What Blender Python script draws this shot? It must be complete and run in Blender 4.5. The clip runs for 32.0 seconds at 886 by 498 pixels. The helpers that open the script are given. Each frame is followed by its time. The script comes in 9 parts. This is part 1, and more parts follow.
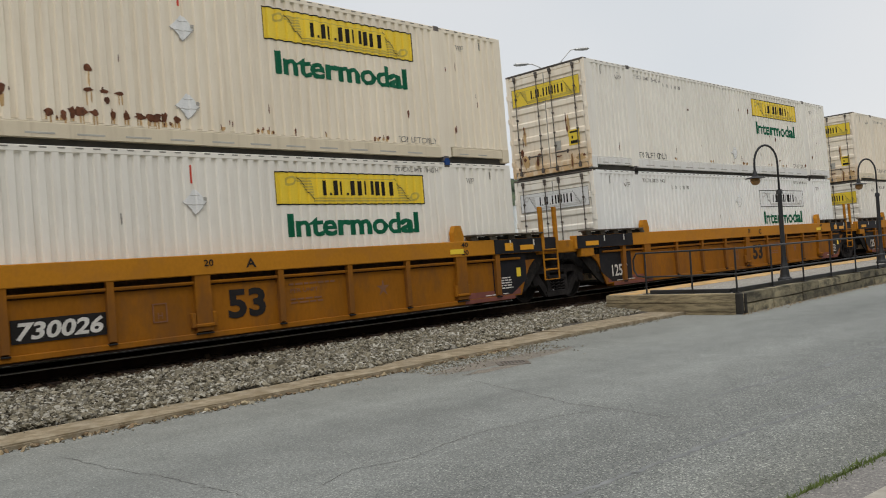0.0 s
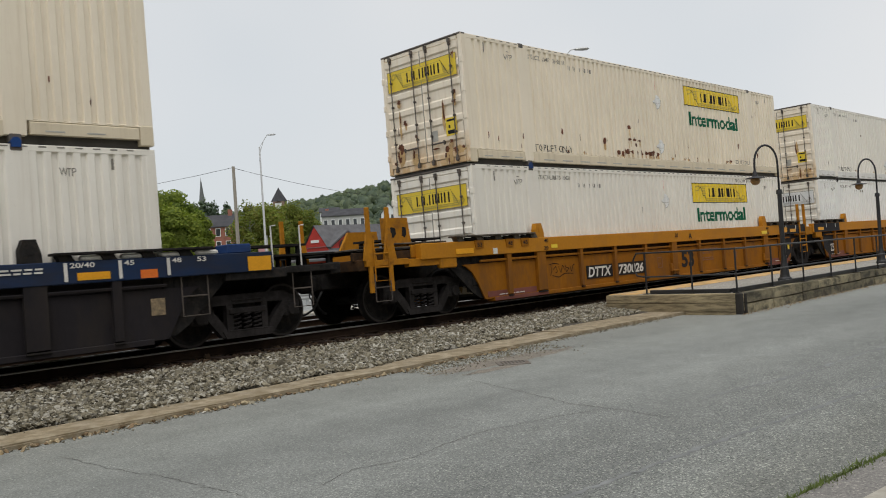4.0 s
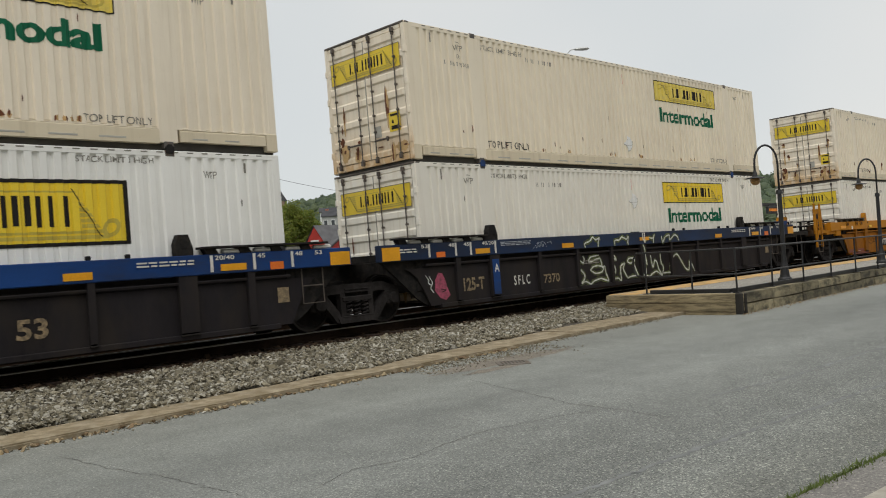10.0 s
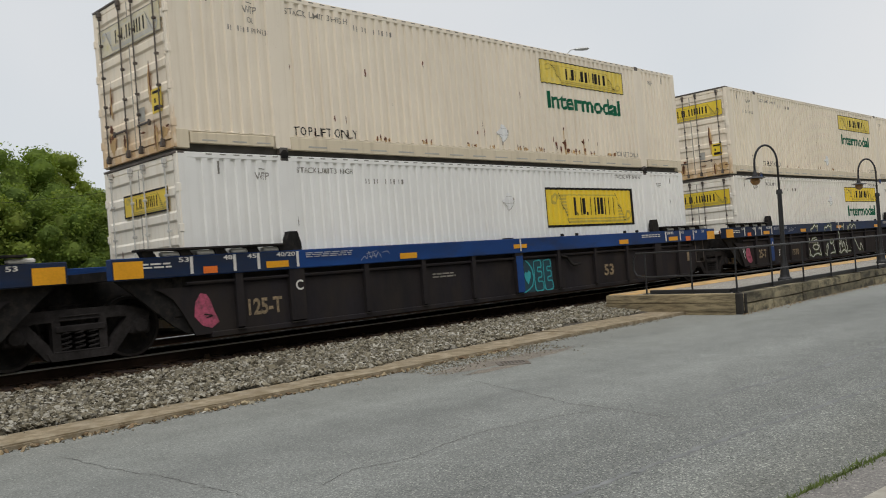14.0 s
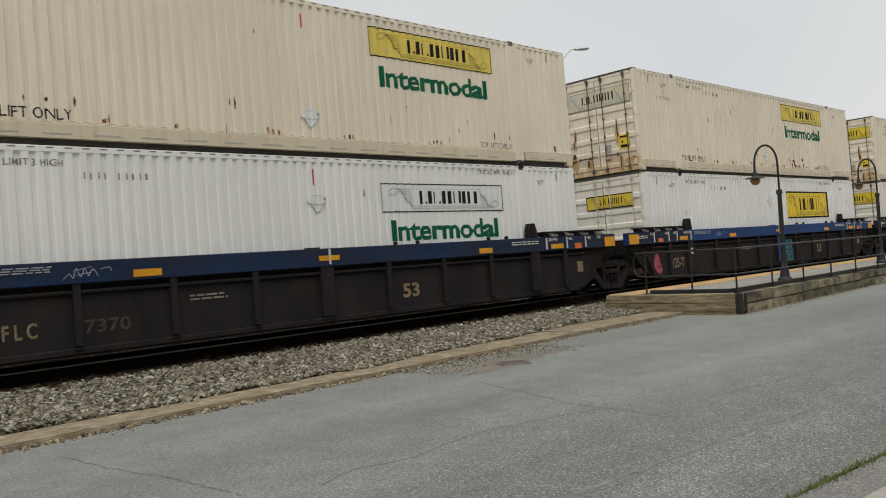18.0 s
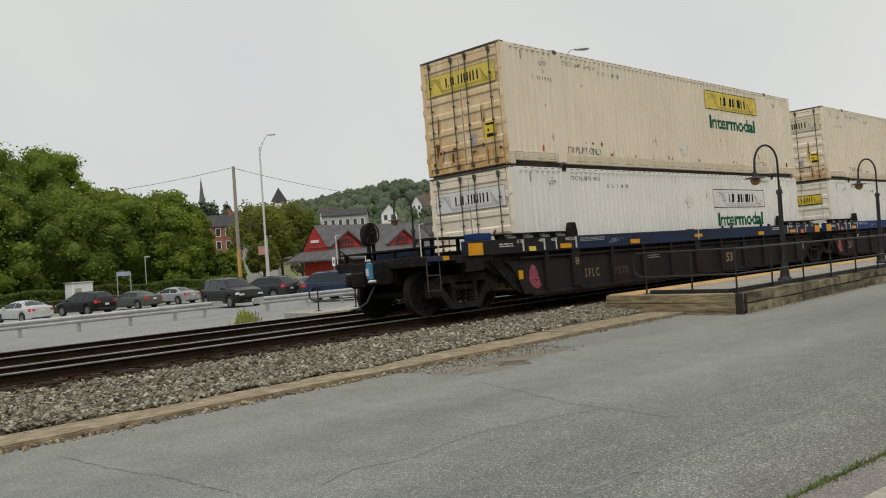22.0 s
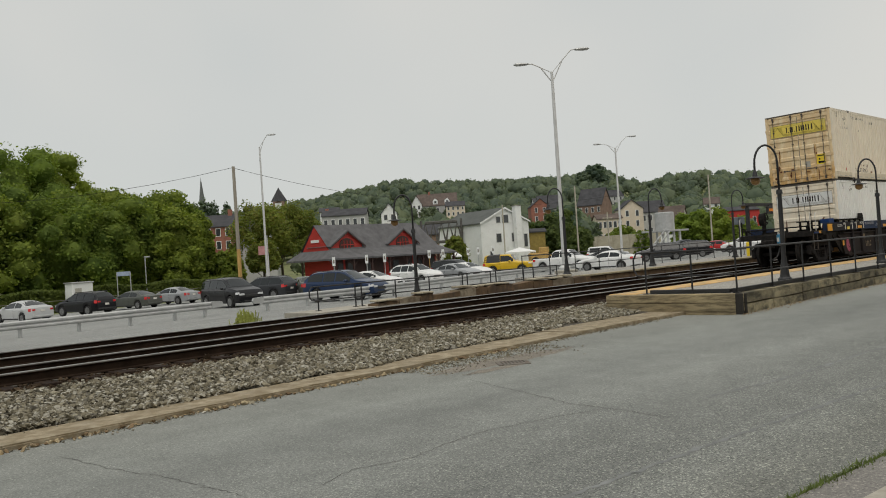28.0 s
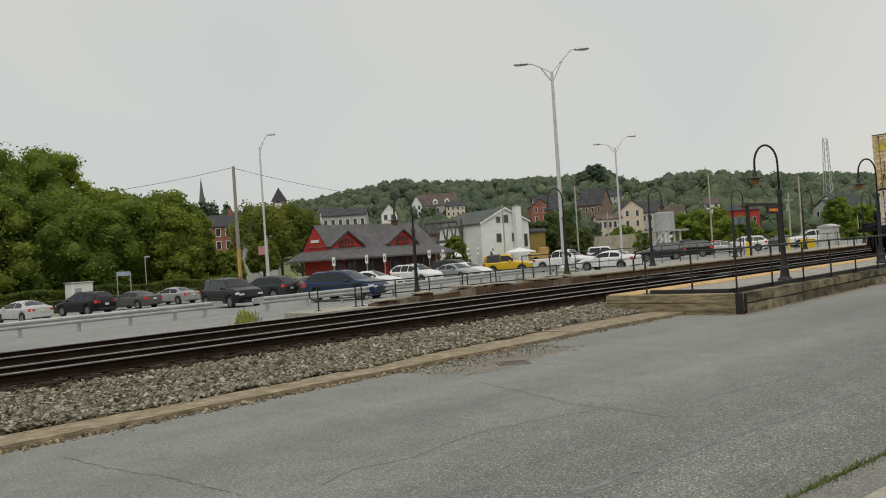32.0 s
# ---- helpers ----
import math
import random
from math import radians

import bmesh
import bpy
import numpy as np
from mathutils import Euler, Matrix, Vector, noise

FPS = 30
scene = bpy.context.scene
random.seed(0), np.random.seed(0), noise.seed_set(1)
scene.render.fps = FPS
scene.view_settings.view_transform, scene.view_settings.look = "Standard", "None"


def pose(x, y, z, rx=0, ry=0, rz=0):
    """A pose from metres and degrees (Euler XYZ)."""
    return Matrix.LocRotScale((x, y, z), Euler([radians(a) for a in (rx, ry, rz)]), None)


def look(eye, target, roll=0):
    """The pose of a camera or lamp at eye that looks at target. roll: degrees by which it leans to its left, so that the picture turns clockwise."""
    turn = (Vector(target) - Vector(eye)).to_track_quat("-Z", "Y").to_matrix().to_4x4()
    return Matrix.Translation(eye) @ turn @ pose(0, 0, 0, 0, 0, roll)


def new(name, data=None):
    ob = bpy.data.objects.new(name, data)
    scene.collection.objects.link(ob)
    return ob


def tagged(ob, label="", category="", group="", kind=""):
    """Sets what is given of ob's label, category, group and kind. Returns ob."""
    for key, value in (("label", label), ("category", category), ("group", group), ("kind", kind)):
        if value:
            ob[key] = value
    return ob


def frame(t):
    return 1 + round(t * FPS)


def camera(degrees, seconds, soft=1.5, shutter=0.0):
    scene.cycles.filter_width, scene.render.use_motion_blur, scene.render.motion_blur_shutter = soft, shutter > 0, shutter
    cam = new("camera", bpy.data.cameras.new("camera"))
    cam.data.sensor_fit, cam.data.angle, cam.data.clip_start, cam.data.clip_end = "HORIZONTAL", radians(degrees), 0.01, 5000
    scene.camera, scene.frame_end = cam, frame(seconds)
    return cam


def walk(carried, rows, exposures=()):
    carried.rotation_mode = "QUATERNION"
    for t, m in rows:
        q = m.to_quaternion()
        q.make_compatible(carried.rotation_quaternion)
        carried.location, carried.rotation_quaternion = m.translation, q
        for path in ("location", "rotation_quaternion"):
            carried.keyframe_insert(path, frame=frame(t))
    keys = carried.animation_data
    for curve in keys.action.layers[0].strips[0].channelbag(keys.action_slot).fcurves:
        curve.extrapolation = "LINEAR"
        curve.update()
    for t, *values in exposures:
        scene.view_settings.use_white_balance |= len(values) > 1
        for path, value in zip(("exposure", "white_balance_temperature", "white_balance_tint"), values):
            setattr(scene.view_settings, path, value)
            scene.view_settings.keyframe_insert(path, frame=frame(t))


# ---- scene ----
cam = camera(54.45, 32.0, soft=1.0, shutter=0.15)
EYE = pose(0, 0, 1.70, 90.382, 3.774, -45.692)
walk(cam, [(0, EYE), (32, EYE)], [(0, 0.27, 6230, 13), (3.5, 0.27, 6230, 13), (6, 0.24, 6400, 10), (12, 0.24, 6300, 12), (14.5, 0.25, 6230, 13), (17, 0.20, 6350, 12), (20, 0.18, 6310, 11), (22.3, 0.18, 6560, 11), (24, 0.10, 6580, 11), (26, 0.065, 6600, 10.5), (32, 0.05, 6600, 10)])

# ---- light: a bright overcast sky ----
world = bpy.data.worlds.new("overcast")
scene.world = world
world.use_nodes = True
wn, wl = world.node_tree.nodes, world.node_tree.links
sky = wn.new("ShaderNodeTexSky")
sky.sky_type, sky.sun_disc = "NISHITA", False
sky.sun_elevation, sky.sun_rotation = radians(64), radians(229)
dim = wn.new("ShaderNodeMixRGB")
dim.blend_type = "MULTIPLY"
dim.inputs[0].default_value = 1.0
dim.inputs[2].default_value = (0.09, 0.09, 0.09, 1)
wl.new(sky.outputs[0], dim.inputs[1])
wtc = wn.new("ShaderNodeTexCoord")
wno = wn.new("ShaderNodeTexNoise")
wno.inputs["Scale"].default_value = 1.6
wno.inputs["Detail"].default_value = 3.0
wl.new(wtc.outputs["Generated"], wno.inputs["Vector"])
wcr = wn.new("ShaderNodeValToRGB")
wcr.color_ramp.elements[0].position, wcr.color_ramp.elements[1].position = 0.3, 0.75
wcr.color_ramp.elements[0].color = (0.548, 0.580, 0.575, 1)
wcr.color_ramp.elements[1].color = (0.688, 0.679, 0.638, 1)
wsp = wn.new("ShaderNodeSeparateXYZ")
wl.new(wtc.outputs["Generated"], wsp.inputs[0])
wdf = wn.new("ShaderNodeMath")
wdf.operation = "SUBTRACT"
wl.new(wsp.outputs[0], wdf.inputs[0])
wl.new(wsp.outputs[1], wdf.inputs[1])
wad = wn.new("ShaderNodeMath")
wad.operation = "MULTIPLY_ADD"
wad.inputs[1].default_value = 0.16
wl.new(wdf.outputs[0], wad.inputs[0])
wl.new(wno.outputs[0], wad.inputs[2])
wl.new(wad.outputs[0], wcr.inputs[0])
cloud = wn.new("ShaderNodeMixRGB")
cloud.inputs[0].default_value = 0.92
wl.new(dim.outputs[0], cloud.inputs[1])
wl.new(wcr.outputs[0], cloud.inputs[2])
bg = wn["Background"]
wl.new(cloud.outputs[0], bg.inputs[0])
bg.inputs[1].default_value = 1.0
sun_data = bpy.data.lights.new("sun", "SUN")
sun_data.energy, sun_data.angle, sun_data.color = 1.5, radians(50), (1.0, 0.95, 0.87)
sun = new("sun", sun_data)
sun.matrix_world = look((-22, -19, 60), (0, 0, 0))


# ---- materials ----
def node_mat(name, rough=0.7, metal=0.0, spec=0.5):
    m = bpy.data.materials.new(name)
    m.use_nodes = True
    b = m.node_tree.nodes["Principled BSDF"]
    b.inputs["Roughness"].default_value = rough
    b.inputs["Metallic"].default_value = metal
    b.inputs["Specular IOR Level"].default_value = spec
    return m, m.node_tree.nodes, m.node_tree.links, b


def coords(n, l, scale=(1, 1, 1)):
    tc = n.new("ShaderNodeTexCoord")
    mp = n.new("ShaderNodeMapping")
    mp.inputs["Scale"].default_value = scale
    l.new(tc.outputs["Object"], mp.inputs["Vector"])
    return mp.outputs[0]


def noise_tex(n, l, vec, scale, detail=4.0, rough=0.55):
    t = n.new("ShaderNodeTexNoise")
    t.inputs["Scale"].default_value = scale
    t.inputs["Detail"].default_value = detail
    t.inputs["Roughness"].default_value = rough
    l.new(vec, t.inputs["Vector"])
    return t.outputs[0]


def ramp(n, l, fac, stops):
    r = n.new("ShaderNodeValToRGB")
    e = r.color_ramp.elements
    while len(e) < len(stops):
        e.new(0.5)
    for k, (p, c) in zip(e, stops):
        k.position = p
        k.color = (*c, 1) if len(c) == 3 else c
    l.new(fac, r.inputs[0])
    return r.outputs[0]


def mix(n, l, fac, a, b, mode="MIX"):
    x = n.new("ShaderNodeMixRGB")
    x.blend_type = mode
    for i, v in ((0, fac), (1, a), (2, b)):
        if isinstance(v, (int, float)):
            x.inputs[i].default_value = v
        elif isinstance(v, tuple):
            x.inputs[i].default_value = (*v, 1)
        else:
            l.new(v, x.inputs[i])
    return x.outputs[0]


def bump(n, l, b, height, strength=0.3, dist=0.01):
    k = n.new("ShaderNodeBump")
    k.inputs["Strength"].default_value = strength
    k.inputs["Distance"].default_value = dist
    l.new(height, k.inputs["Height"])
    l.new(k.outputs[0], b.inputs["Normal"])


def shade(c, k):
    return tuple(min(1.0, v * k) for v in c)


def surface(name, col, rough=0.7, metal=0.0, scale=3.0, vary=0.18, fine=40.0, bumps=0.15, dirt=None, amount=0.35, stretch=(1, 1, 1), rnd=0.0, spec=0.5):
    """A paint, stone or wood with blotches, fine grain and an optional dirt colour in patches."""
    m, n, l, b = node_mat(name, rough, metal, spec)
    v = coords(n, l, stretch)
    big = noise_tex(n, l, v, scale, 5)
    small = noise_tex(n, l, v, fine, 3)
    c = ramp(n, l, big, [(0.3, shade(col, 1 - vary)), (0.7, shade(col, 1 + vary))])
    c = mix(n, l, 0.5, c, ramp(n, l, small, [(0.3, (0.82, 0.82, 0.82)), (0.7, (1.12, 1.12, 1.12))]), "MULTIPLY")
    if dirt:
        d = noise_tex(n, l, v, scale * 2.3, 6, 0.65)
        lo = 0.72 - amount * 0.6
        c = mix(n, l, ramp(n, l, d, [(lo, (0, 0, 0)), (lo + 0.22, (0.85, 0.85, 0.85))]), c, dirt)
    if rnd:
        oi = n.new("ShaderNodeObjectInfo")
        c = mix(n, l, 1.0, c, ramp(n, l, oi.outputs["Random"], [(0, (1 - rnd,) * 3), (1, (1 + rnd,) * 3)]), "MULTIPLY")
    l.new(c, b.inputs["Base Color"])
    if bumps:
        bump(n, l, b, small, bumps)
    return m


def container_paint(name, col, dirt, amount):
    """Aged trailer paint: vertical run streaks, grime and pale chalking."""
    m, n, l, b = node_mat(name, 0.55)
    v = coords(n, l)
    streak = noise_tex(n, l, coords(n, l, (5.0, 5.0, 0.25)), 1.6, 5, 0.6)
    blot = noise_tex(n, l, v, 0.55, 4)
    fine = noise_tex(n, l, v, 14, 5, 0.7)
    c = ramp(n, l, blot, [(0.3, shade(col, 0.93)), (0.7, shade(col, 1.05))])
    c = mix(n, l, ramp(n, l, streak, [(0.5, (0, 0, 0)), (0.78, (amount,) * 3)]), c, dirt)
    c = mix(n, l, ramp(n, l, fine, [(0.62, (0, 0, 0)), (0.8, (amount * 0.9,) * 3)]), c, shade(dirt, 0.75))
    l.new(c, b.inputs["Base Color"])
    bump(n, l, b, fine, 0.06)
    return m


def door_paint(name, col, dirt, rust, fade=0.16):
    """Trailer door paint, its lower half eaten by orange-brown rust stains."""
    m, n, l, b = node_mat(name, 0.6)
    v = coords(n, l)
    streak = noise_tex(n, l, coords(n, l, (5.0, 6.0, 0.4)), 1.6, 5, 0.6)
    fine = noise_tex(n, l, v, 11, 6, 0.7)
    blot = noise_tex(n, l, coords(n, l, (1, 2.2, 1.0)), 1.7, 6, 0.65)
    c = ramp(n, l, blot, [(0.3, shade(col, 0.95)), (0.7, shade(col, 1.04))])
    c = mix(n, l, ramp(n, l, streak, [(0.5, (0, 0, 0)), (0.75, (0.4,) * 3)]), c, dirt)
    sp = n.new("ShaderNodeSeparateXYZ")
    l.new(v, sp.inputs[0])
    low = ramp(n, l, sp.outputs[2], [(0.10, (1, 1, 1)), (0.45, (0.4 + fade,) * 3), (0.9, (fade,) * 3)])
    wash = mix(n, l, 1.0, ramp(n, l, blot, [(0.32, (0, 0, 0)), (0.52, (rust,) * 3)]), low, "MULTIPLY")
    c = mix(n, l, wash, c, (0.60, 0.36, 0.13))
    eaten = mix(n, l, 1.0, ramp(n, l, fine, [(0.60, (0, 0, 0)), (0.70, (rust,) * 3)]), wash, "MULTIPLY")
    c = mix(n, l, eaten, c, (0.11, 0.05, 0.022))
    l.new(c, b.inputs["Base Color"])
    bump(n, l, b, fine, 0.08)
    return m


CREAM = container_paint("cream_paint", (0.80, 0.715, 0.565), (0.50, 0.38, 0.22), 0.36)
CREAM2 = container_paint("dull_cream_paint", (0.80, 0.715, 0.575), (0.50, 0.39, 0.25), 0.34)
WHITE = container_paint("white_paint", (0.83, 0.825, 0.785), (0.54, 0.49, 0.41), 0.22)
IVORY = container_paint("ivory_paint", (0.80, 0.765, 0.68), (0.50, 0.42, 0.31), 0.30)
DOOR_CREAM = door_paint("door_cream", (0.88, 0.80, 0.66), (0.55, 0.44, 0.27), 0.85)
DOOR_WHITE = door_paint("door_white", (0.88, 0.84, 0.74), (0.56, 0.46, 0.31), 0.42)
DOOR_RUSTY = door_paint("door_rusty", (0.86, 0.73, 0.50), (0.62, 0.42, 0.19), 1.0, 0.5)
YELLOW = surface("yellow_vinyl", (0.80, 0.58, 0.03), 0.45, scale=0.8, vary=0.06, fine=60, bumps=0.03)
YELLOW_OLD = surface("faded_yellow_vinyl", (0.74, 0.58, 0.10), 0.55, scale=1.5, vary=0.12, fine=60, bumps=0.03, dirt=(0.50, 0.44, 0.20), amount=0.3)
PANEL_WHITE = surface("white_vinyl", (0.76, 0.76, 0.74), 0.5, vary=0.05, bumps=0.03)
INK = surface("black_vinyl", (0.018, 0.016, 0.015), 0.6, vary=0.2, bumps=0.02, spec=0.15)
INK_FADED = surface("faded_ink", (0.20, 0.185, 0.155), 0.6, vary=0.3, bumps=0.02)
PALE_LINE = surface("thin_grey_scroll", (0.56, 0.55, 0.52), 0.6, vary=0.1, bumps=0.02)
OLIVE = surface("shadow_vinyl", (0.52, 0.40, 0.06), 0.5, vary=0.15, bumps=0.02)
GREEN = surface("green_vinyl", (0.005, 0.115, 0.055), 0.55, vary=0.12, bumps=0.02, spec=0.2)
RUST = surface("rust", (0.13, 0.045, 0.018), 0.9, scale=9, vary=0.5, fine=70, bumps=0.4)
RUST_RUN = surface("rust_run", (0.52, 0.345, 0.155), 0.8, scale=6, vary=0.2, bumps=0.05)
GAP_SHADE = surface("gap_shade", (0.06, 0.055, 0.045), 0.8, vary=0.3)
RAIL_CREAM = container_paint("rail_cream", (0.66, 0.575, 0.42), (0.38, 0.30, 0.19), 0.5)
RAIL_WHITE = container_paint("rail_white", (0.70, 0.69, 0.65), (0.42, 0.37, 0.28), 0.45)
SLOT = surface("slot_grey", (0.40, 0.385, 0.34), 0.7)
ROD = surface("rusty_rod", (0.10, 0.082, 0.068), 0.65, 0.2, vary=0.35)
ROD_PALE = surface("white_painted_rod", (0.55, 0.54, 0.50), 0.6, vary=0.25, dirt=(0.3, 0.22, 0.15), amount=0.3)
PALE_SIGN = surface("sun_bleached_sign", (0.68, 0.62, 0.46), 0.6, vary=0.1, dirt=(0.62, 0.54, 0.25), amount=0.4)
CAST = surface("corner_casting", (0.10, 0.09, 0.08), 0.7, vary=0.4, dirt=(0.2, 0.09, 0.04))
RED = surface("red_marker", (0.55, 0.05, 0.02), 0.5)
CYAN = surface("sprayed_cyan", (0.03, 0.33, 0.36), 0.6)
TEAL = surface("sprayed_teal", (0.009, 0.05, 0.068), 0.6)
PINK = surface("sprayed_pink", (0.42, 0.075, 0.135), 0.7, scale=7, vary=0.25, dirt=(0.13, 0.04, 0.055), amount=0.5)
SPRAY_WHITE = surface("sprayed_white", (0.62, 0.64, 0.61), 0.65, scale=4, vary=0.25, dirt=(0.30, 0.33, 0.22), amount=0.45)
SPRAY_LIME = surface("sprayed_lime", (0.10, 0.13, 0.022), 0.7, scale=5, vary=0.5, dirt=(0.02, 0.022, 0.02), amount=0.6)
BLUE = surface("faded_blue_paint", (0.010, 0.048, 0.185), 0.55, scale=0.28, vary=0.35, fine=30, dirt=(0.020, 0.030, 0.062), amount=0.45, stretch=(1, 1, 3), spec=0.2)
NAVY = surface("grimy_navy_paint", (0.012, 0.030, 0.082), 0.6, scale=0.3, vary=0.35, fine=30, dirt=(0.020, 0.024, 0.038), amount=0.55, stretch=(1, 1, 3), spec=0.2)
BLUE_GRIME = surface("soot_covered_blue_paint", (0.016, 0.020, 0.034), 0.7, scale=0.5, vary=0.3, fine=30, dirt=(0.024, 0.021, 0.020), amount=0.6, spec=0.15)
# Grimy side steel; its colour also carries the shade under the chord.
DARK = surface("grimy_shaded_car_side", (0.021, 0.0185, 0.0205), 0.75, scale=0.8, vary=0.3, fine=24, dirt=(0.030, 0.025, 0.0215), amount=0.5, stretch=(1, 1, 0.4), spec=0.12)
SOOT = surface("sooty_steel", (0.017, 0.016, 0.0155), 0.85, scale=4, vary=0.4, dirt=(0.038, 0.032, 0.026), amount=0.4, spec=0.12)
TRUCK = surface("dusty_cast_steel", (0.030, 0.027, 0.026), 0.9, scale=5, vary=0.35, dirt=(0.018, 0.016, 0.015), amount=0.4, spec=0.1)
BLACK_PAINT = surface("black_paint", (0.013, 0.013, 0.016), 0.6, vary=0.3, dirt=(0.024, 0.022, 0.022), amount=0.3, spec=0.15)
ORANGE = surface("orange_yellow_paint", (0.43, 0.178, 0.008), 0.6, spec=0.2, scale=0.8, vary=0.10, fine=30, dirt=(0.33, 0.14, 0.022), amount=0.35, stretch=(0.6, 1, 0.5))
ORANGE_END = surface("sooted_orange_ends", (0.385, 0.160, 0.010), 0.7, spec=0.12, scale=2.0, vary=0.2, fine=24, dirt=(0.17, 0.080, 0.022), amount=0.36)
# Darker copy of the orange for the shaded side, with grime patches on it.
ORANGE_SIDE_SHADE = surface("grimed_shaded_orange", (0.275, 0.104, 0.006), 0.7, spec=0.12, scale=1.0, vary=0.16, fine=24, dirt=(0.17, 0.072, 0.018), amount=0.42, stretch=(1, 1, 0.4))
REFLECT = surface("amber_reflector", (0.72, 0.33, 0.01), 0.35, vary=0.1)
REFLECT_RED = surface("orange_reflector", (0.70, 0.16, 0.02), 0.35, vary=0.1)
GREYPAINT = surface("pale_lettering", (0.62, 0.60, 0.55), 0.6, vary=0.15)
TANPAINT = surface("tan_lettering", (0.29, 0.215, 0.12), 0.7, scale=8, vary=0.3, dirt=(0.09, 0.07, 0.045), amount=0.5)
BROWNRED = surface("brown_red_sill", (0.17, 0.05, 0.035), 0.7, vary=0.25)
TREAD = surface("wheel_rim", (0.035, 0.03, 0.027), 0.55, 0.5, vary=0.3)
HOSE = surface("rubber_hose", (0.02, 0.02, 0.02), 0.7)


# ---- mesh tools ----
class Geo:
    """Vertices and faces gathered piece by piece."""

    def __init__(self):
        self.v, self.f = [], []

    def add(self, vs, fs):
        k = len(self.v)
        self.v += [tuple(p) for p in vs]
        self.f += [tuple(i + k for i in f) for f in fs]
        return self

    def box(self, x0, x1, y0, y1, z0, z1, c=0.0):
        if c <= 0:
            vs = [(x, y, z) for z in (z0, z1) for x, y in ((x0, y0), (x1, y0), (x1, y1), (x0, y1))]
            return self.add(vs, [(3, 2, 1, 0), (4, 5, 6, 7), (0, 1, 5, 4), (1, 2, 6, 5), (2, 3, 7, 6), (3, 0, 4, 7)])
        # edges cut off by c
        ring = lambda x0, x1, y0, y1, z: [(x0 + c, y0, z), (x1 - c, y0, z), (x1, y0 + c, z), (x1, y1 - c, z), (x1 - c, y1, z), (x0 + c, y1, z), (x0, y1 - c, z), (x0, y0 + c, z)]
        vs = ring(x0 + c, x1 - c, y0 + c, y1 - c, z0) + ring(x0, x1, y0, y1, z0 + c) + ring(x0, x1, y0, y1, z1 - c) + ring(x0 + c, x1 - c, y0 + c, y1 - c, z1)
        fs = [tuple(range(7, -1, -1)), tuple(range(24, 32))]
        for k in range(3):
            fs += [(8 * k + i, 8 * k + (i + 1) % 8, 8 * k + 8 + (i + 1) % 8, 8 * k + 8 + i) for i in range(8)]
        return self.add(vs, fs)

    def slab(self, poly, z0, z1):
        """An upright prism over a plan polygon (counter-clockwise)."""
        n = len(poly)
        vs = [(x, y, z0) for x, y in poly] + [(x, y, z1) for x, y in poly]
        fs = [tuple(range(n - 1, -1, -1)), tuple(range(n, 2 * n))] + [(i, (i + 1) % n, n + (i + 1) % n, n + i) for i in range(n)]
        return self.add(vs, fs)

    def prism_y(self, poly, y0, y1):
        """A prism across the y axis over an x-z polygon."""
        n = len(poly)
        vs = [(x, y0, z) for x, z in poly] + [(x, y1, z) for x, z in poly]
        fs = [tuple(range(n)), tuple(range(2 * n - 1, n - 1, -1))] + [((i + 1) % n, i, n + i, n + (i + 1) % n) for i in range(n)]
        return self.add(vs, fs)

    def prism_x(self, poly, x0, x1):
        """A prism along the x axis over a y-z polygon."""
        n = len(poly)
        vs = [(x0, y, z) for y, z in poly] + [(x1, y, z) for y, z in poly]
        fs = [tuple(range(n - 1, -1, -1)), tuple(range(n, 2 * n))] + [(i, (i + 1) % n, n + (i + 1) % n, n + i) for i in range(n)]
        return self.add(vs, fs)

    def cyl(self, p, q, r, r2=None, n=10, cap=True):
        p, q = Vector(p), Vector(q)
        r2 = r if r2 is None else r2
        d = (q - p).normalized()
        a = d.orthogonal().normalized()
        b = d.cross(a)
        vs = [o + (a * math.cos(t) + b * math.sin(t)) * k for o, k in ((p, r), (q, r2)) for t in [i * math.tau / n for i in range(n)]]
        fs = [(i, (i + 1) % n, n + (i + 1) % n, n + i) for i in range(n)]
        if cap:
            fs += [tuple(range(n - 1, -1, -1)), tuple(range(n, 2 * n))]
        return self.add(vs, fs)

    def tube(self, pts, r, n=6):
        pts = [Vector(p) for p in pts]
        vs, a = [], None
        for i, p in enumerate(pts):
            d = (pts[min(i + 1, len(pts) - 1)] - pts[max(i - 1, 0)]).normalized()
            a = d.orthogonal().normalized() if a is None else (a - d * a.dot(d)).normalized()
            b = d.cross(a)
            vs += [p + (a * math.cos(t) + b * math.sin(t)) * r for t in [k * math.tau / n for k in range(n)]]
        m = len(pts)
        fs = [(j * n + i, j * n + (i + 1) % n, j * n + n + (i + 1) % n, j * n + n + i) for j in range(m - 1) for i in range(n)]
        fs += [tuple(range(n - 1, -1, -1)), tuple(range((m - 1) * n, m * n))]
        return self.add(vs, fs)

    def lathe(self, prof, c, axis="z", n=16):
        """A turned form: prof is (radius, along) from one end to the other."""
        vs = []
        for r, h in prof:
            for i in range(n):
                u, w = r * math.cos(i * math.tau / n), r * math.sin(i * math.tau / n)
                o = (u, w, h) if axis == "z" else (w, h, u) if axis == "y" else (h, u, w)
                vs.append((c[0] + o[0], c[1] + o[1], c[2] + o[2]))
        m = len(prof)
        fs = [(j * n + i, j * n + (i + 1) % n, j * n + n + (i + 1) % n, j * n + n + i) for j in range(m - 1) for i in range(n)]
        fs += [tuple(range(n - 1, -1, -1)), tuple(range((m - 1) * n, m * n))]
        return self.add(vs, fs)

    def moved(self, m):
        self.v = [tuple(m @ Vector(p)) for p in self.v]
        return self

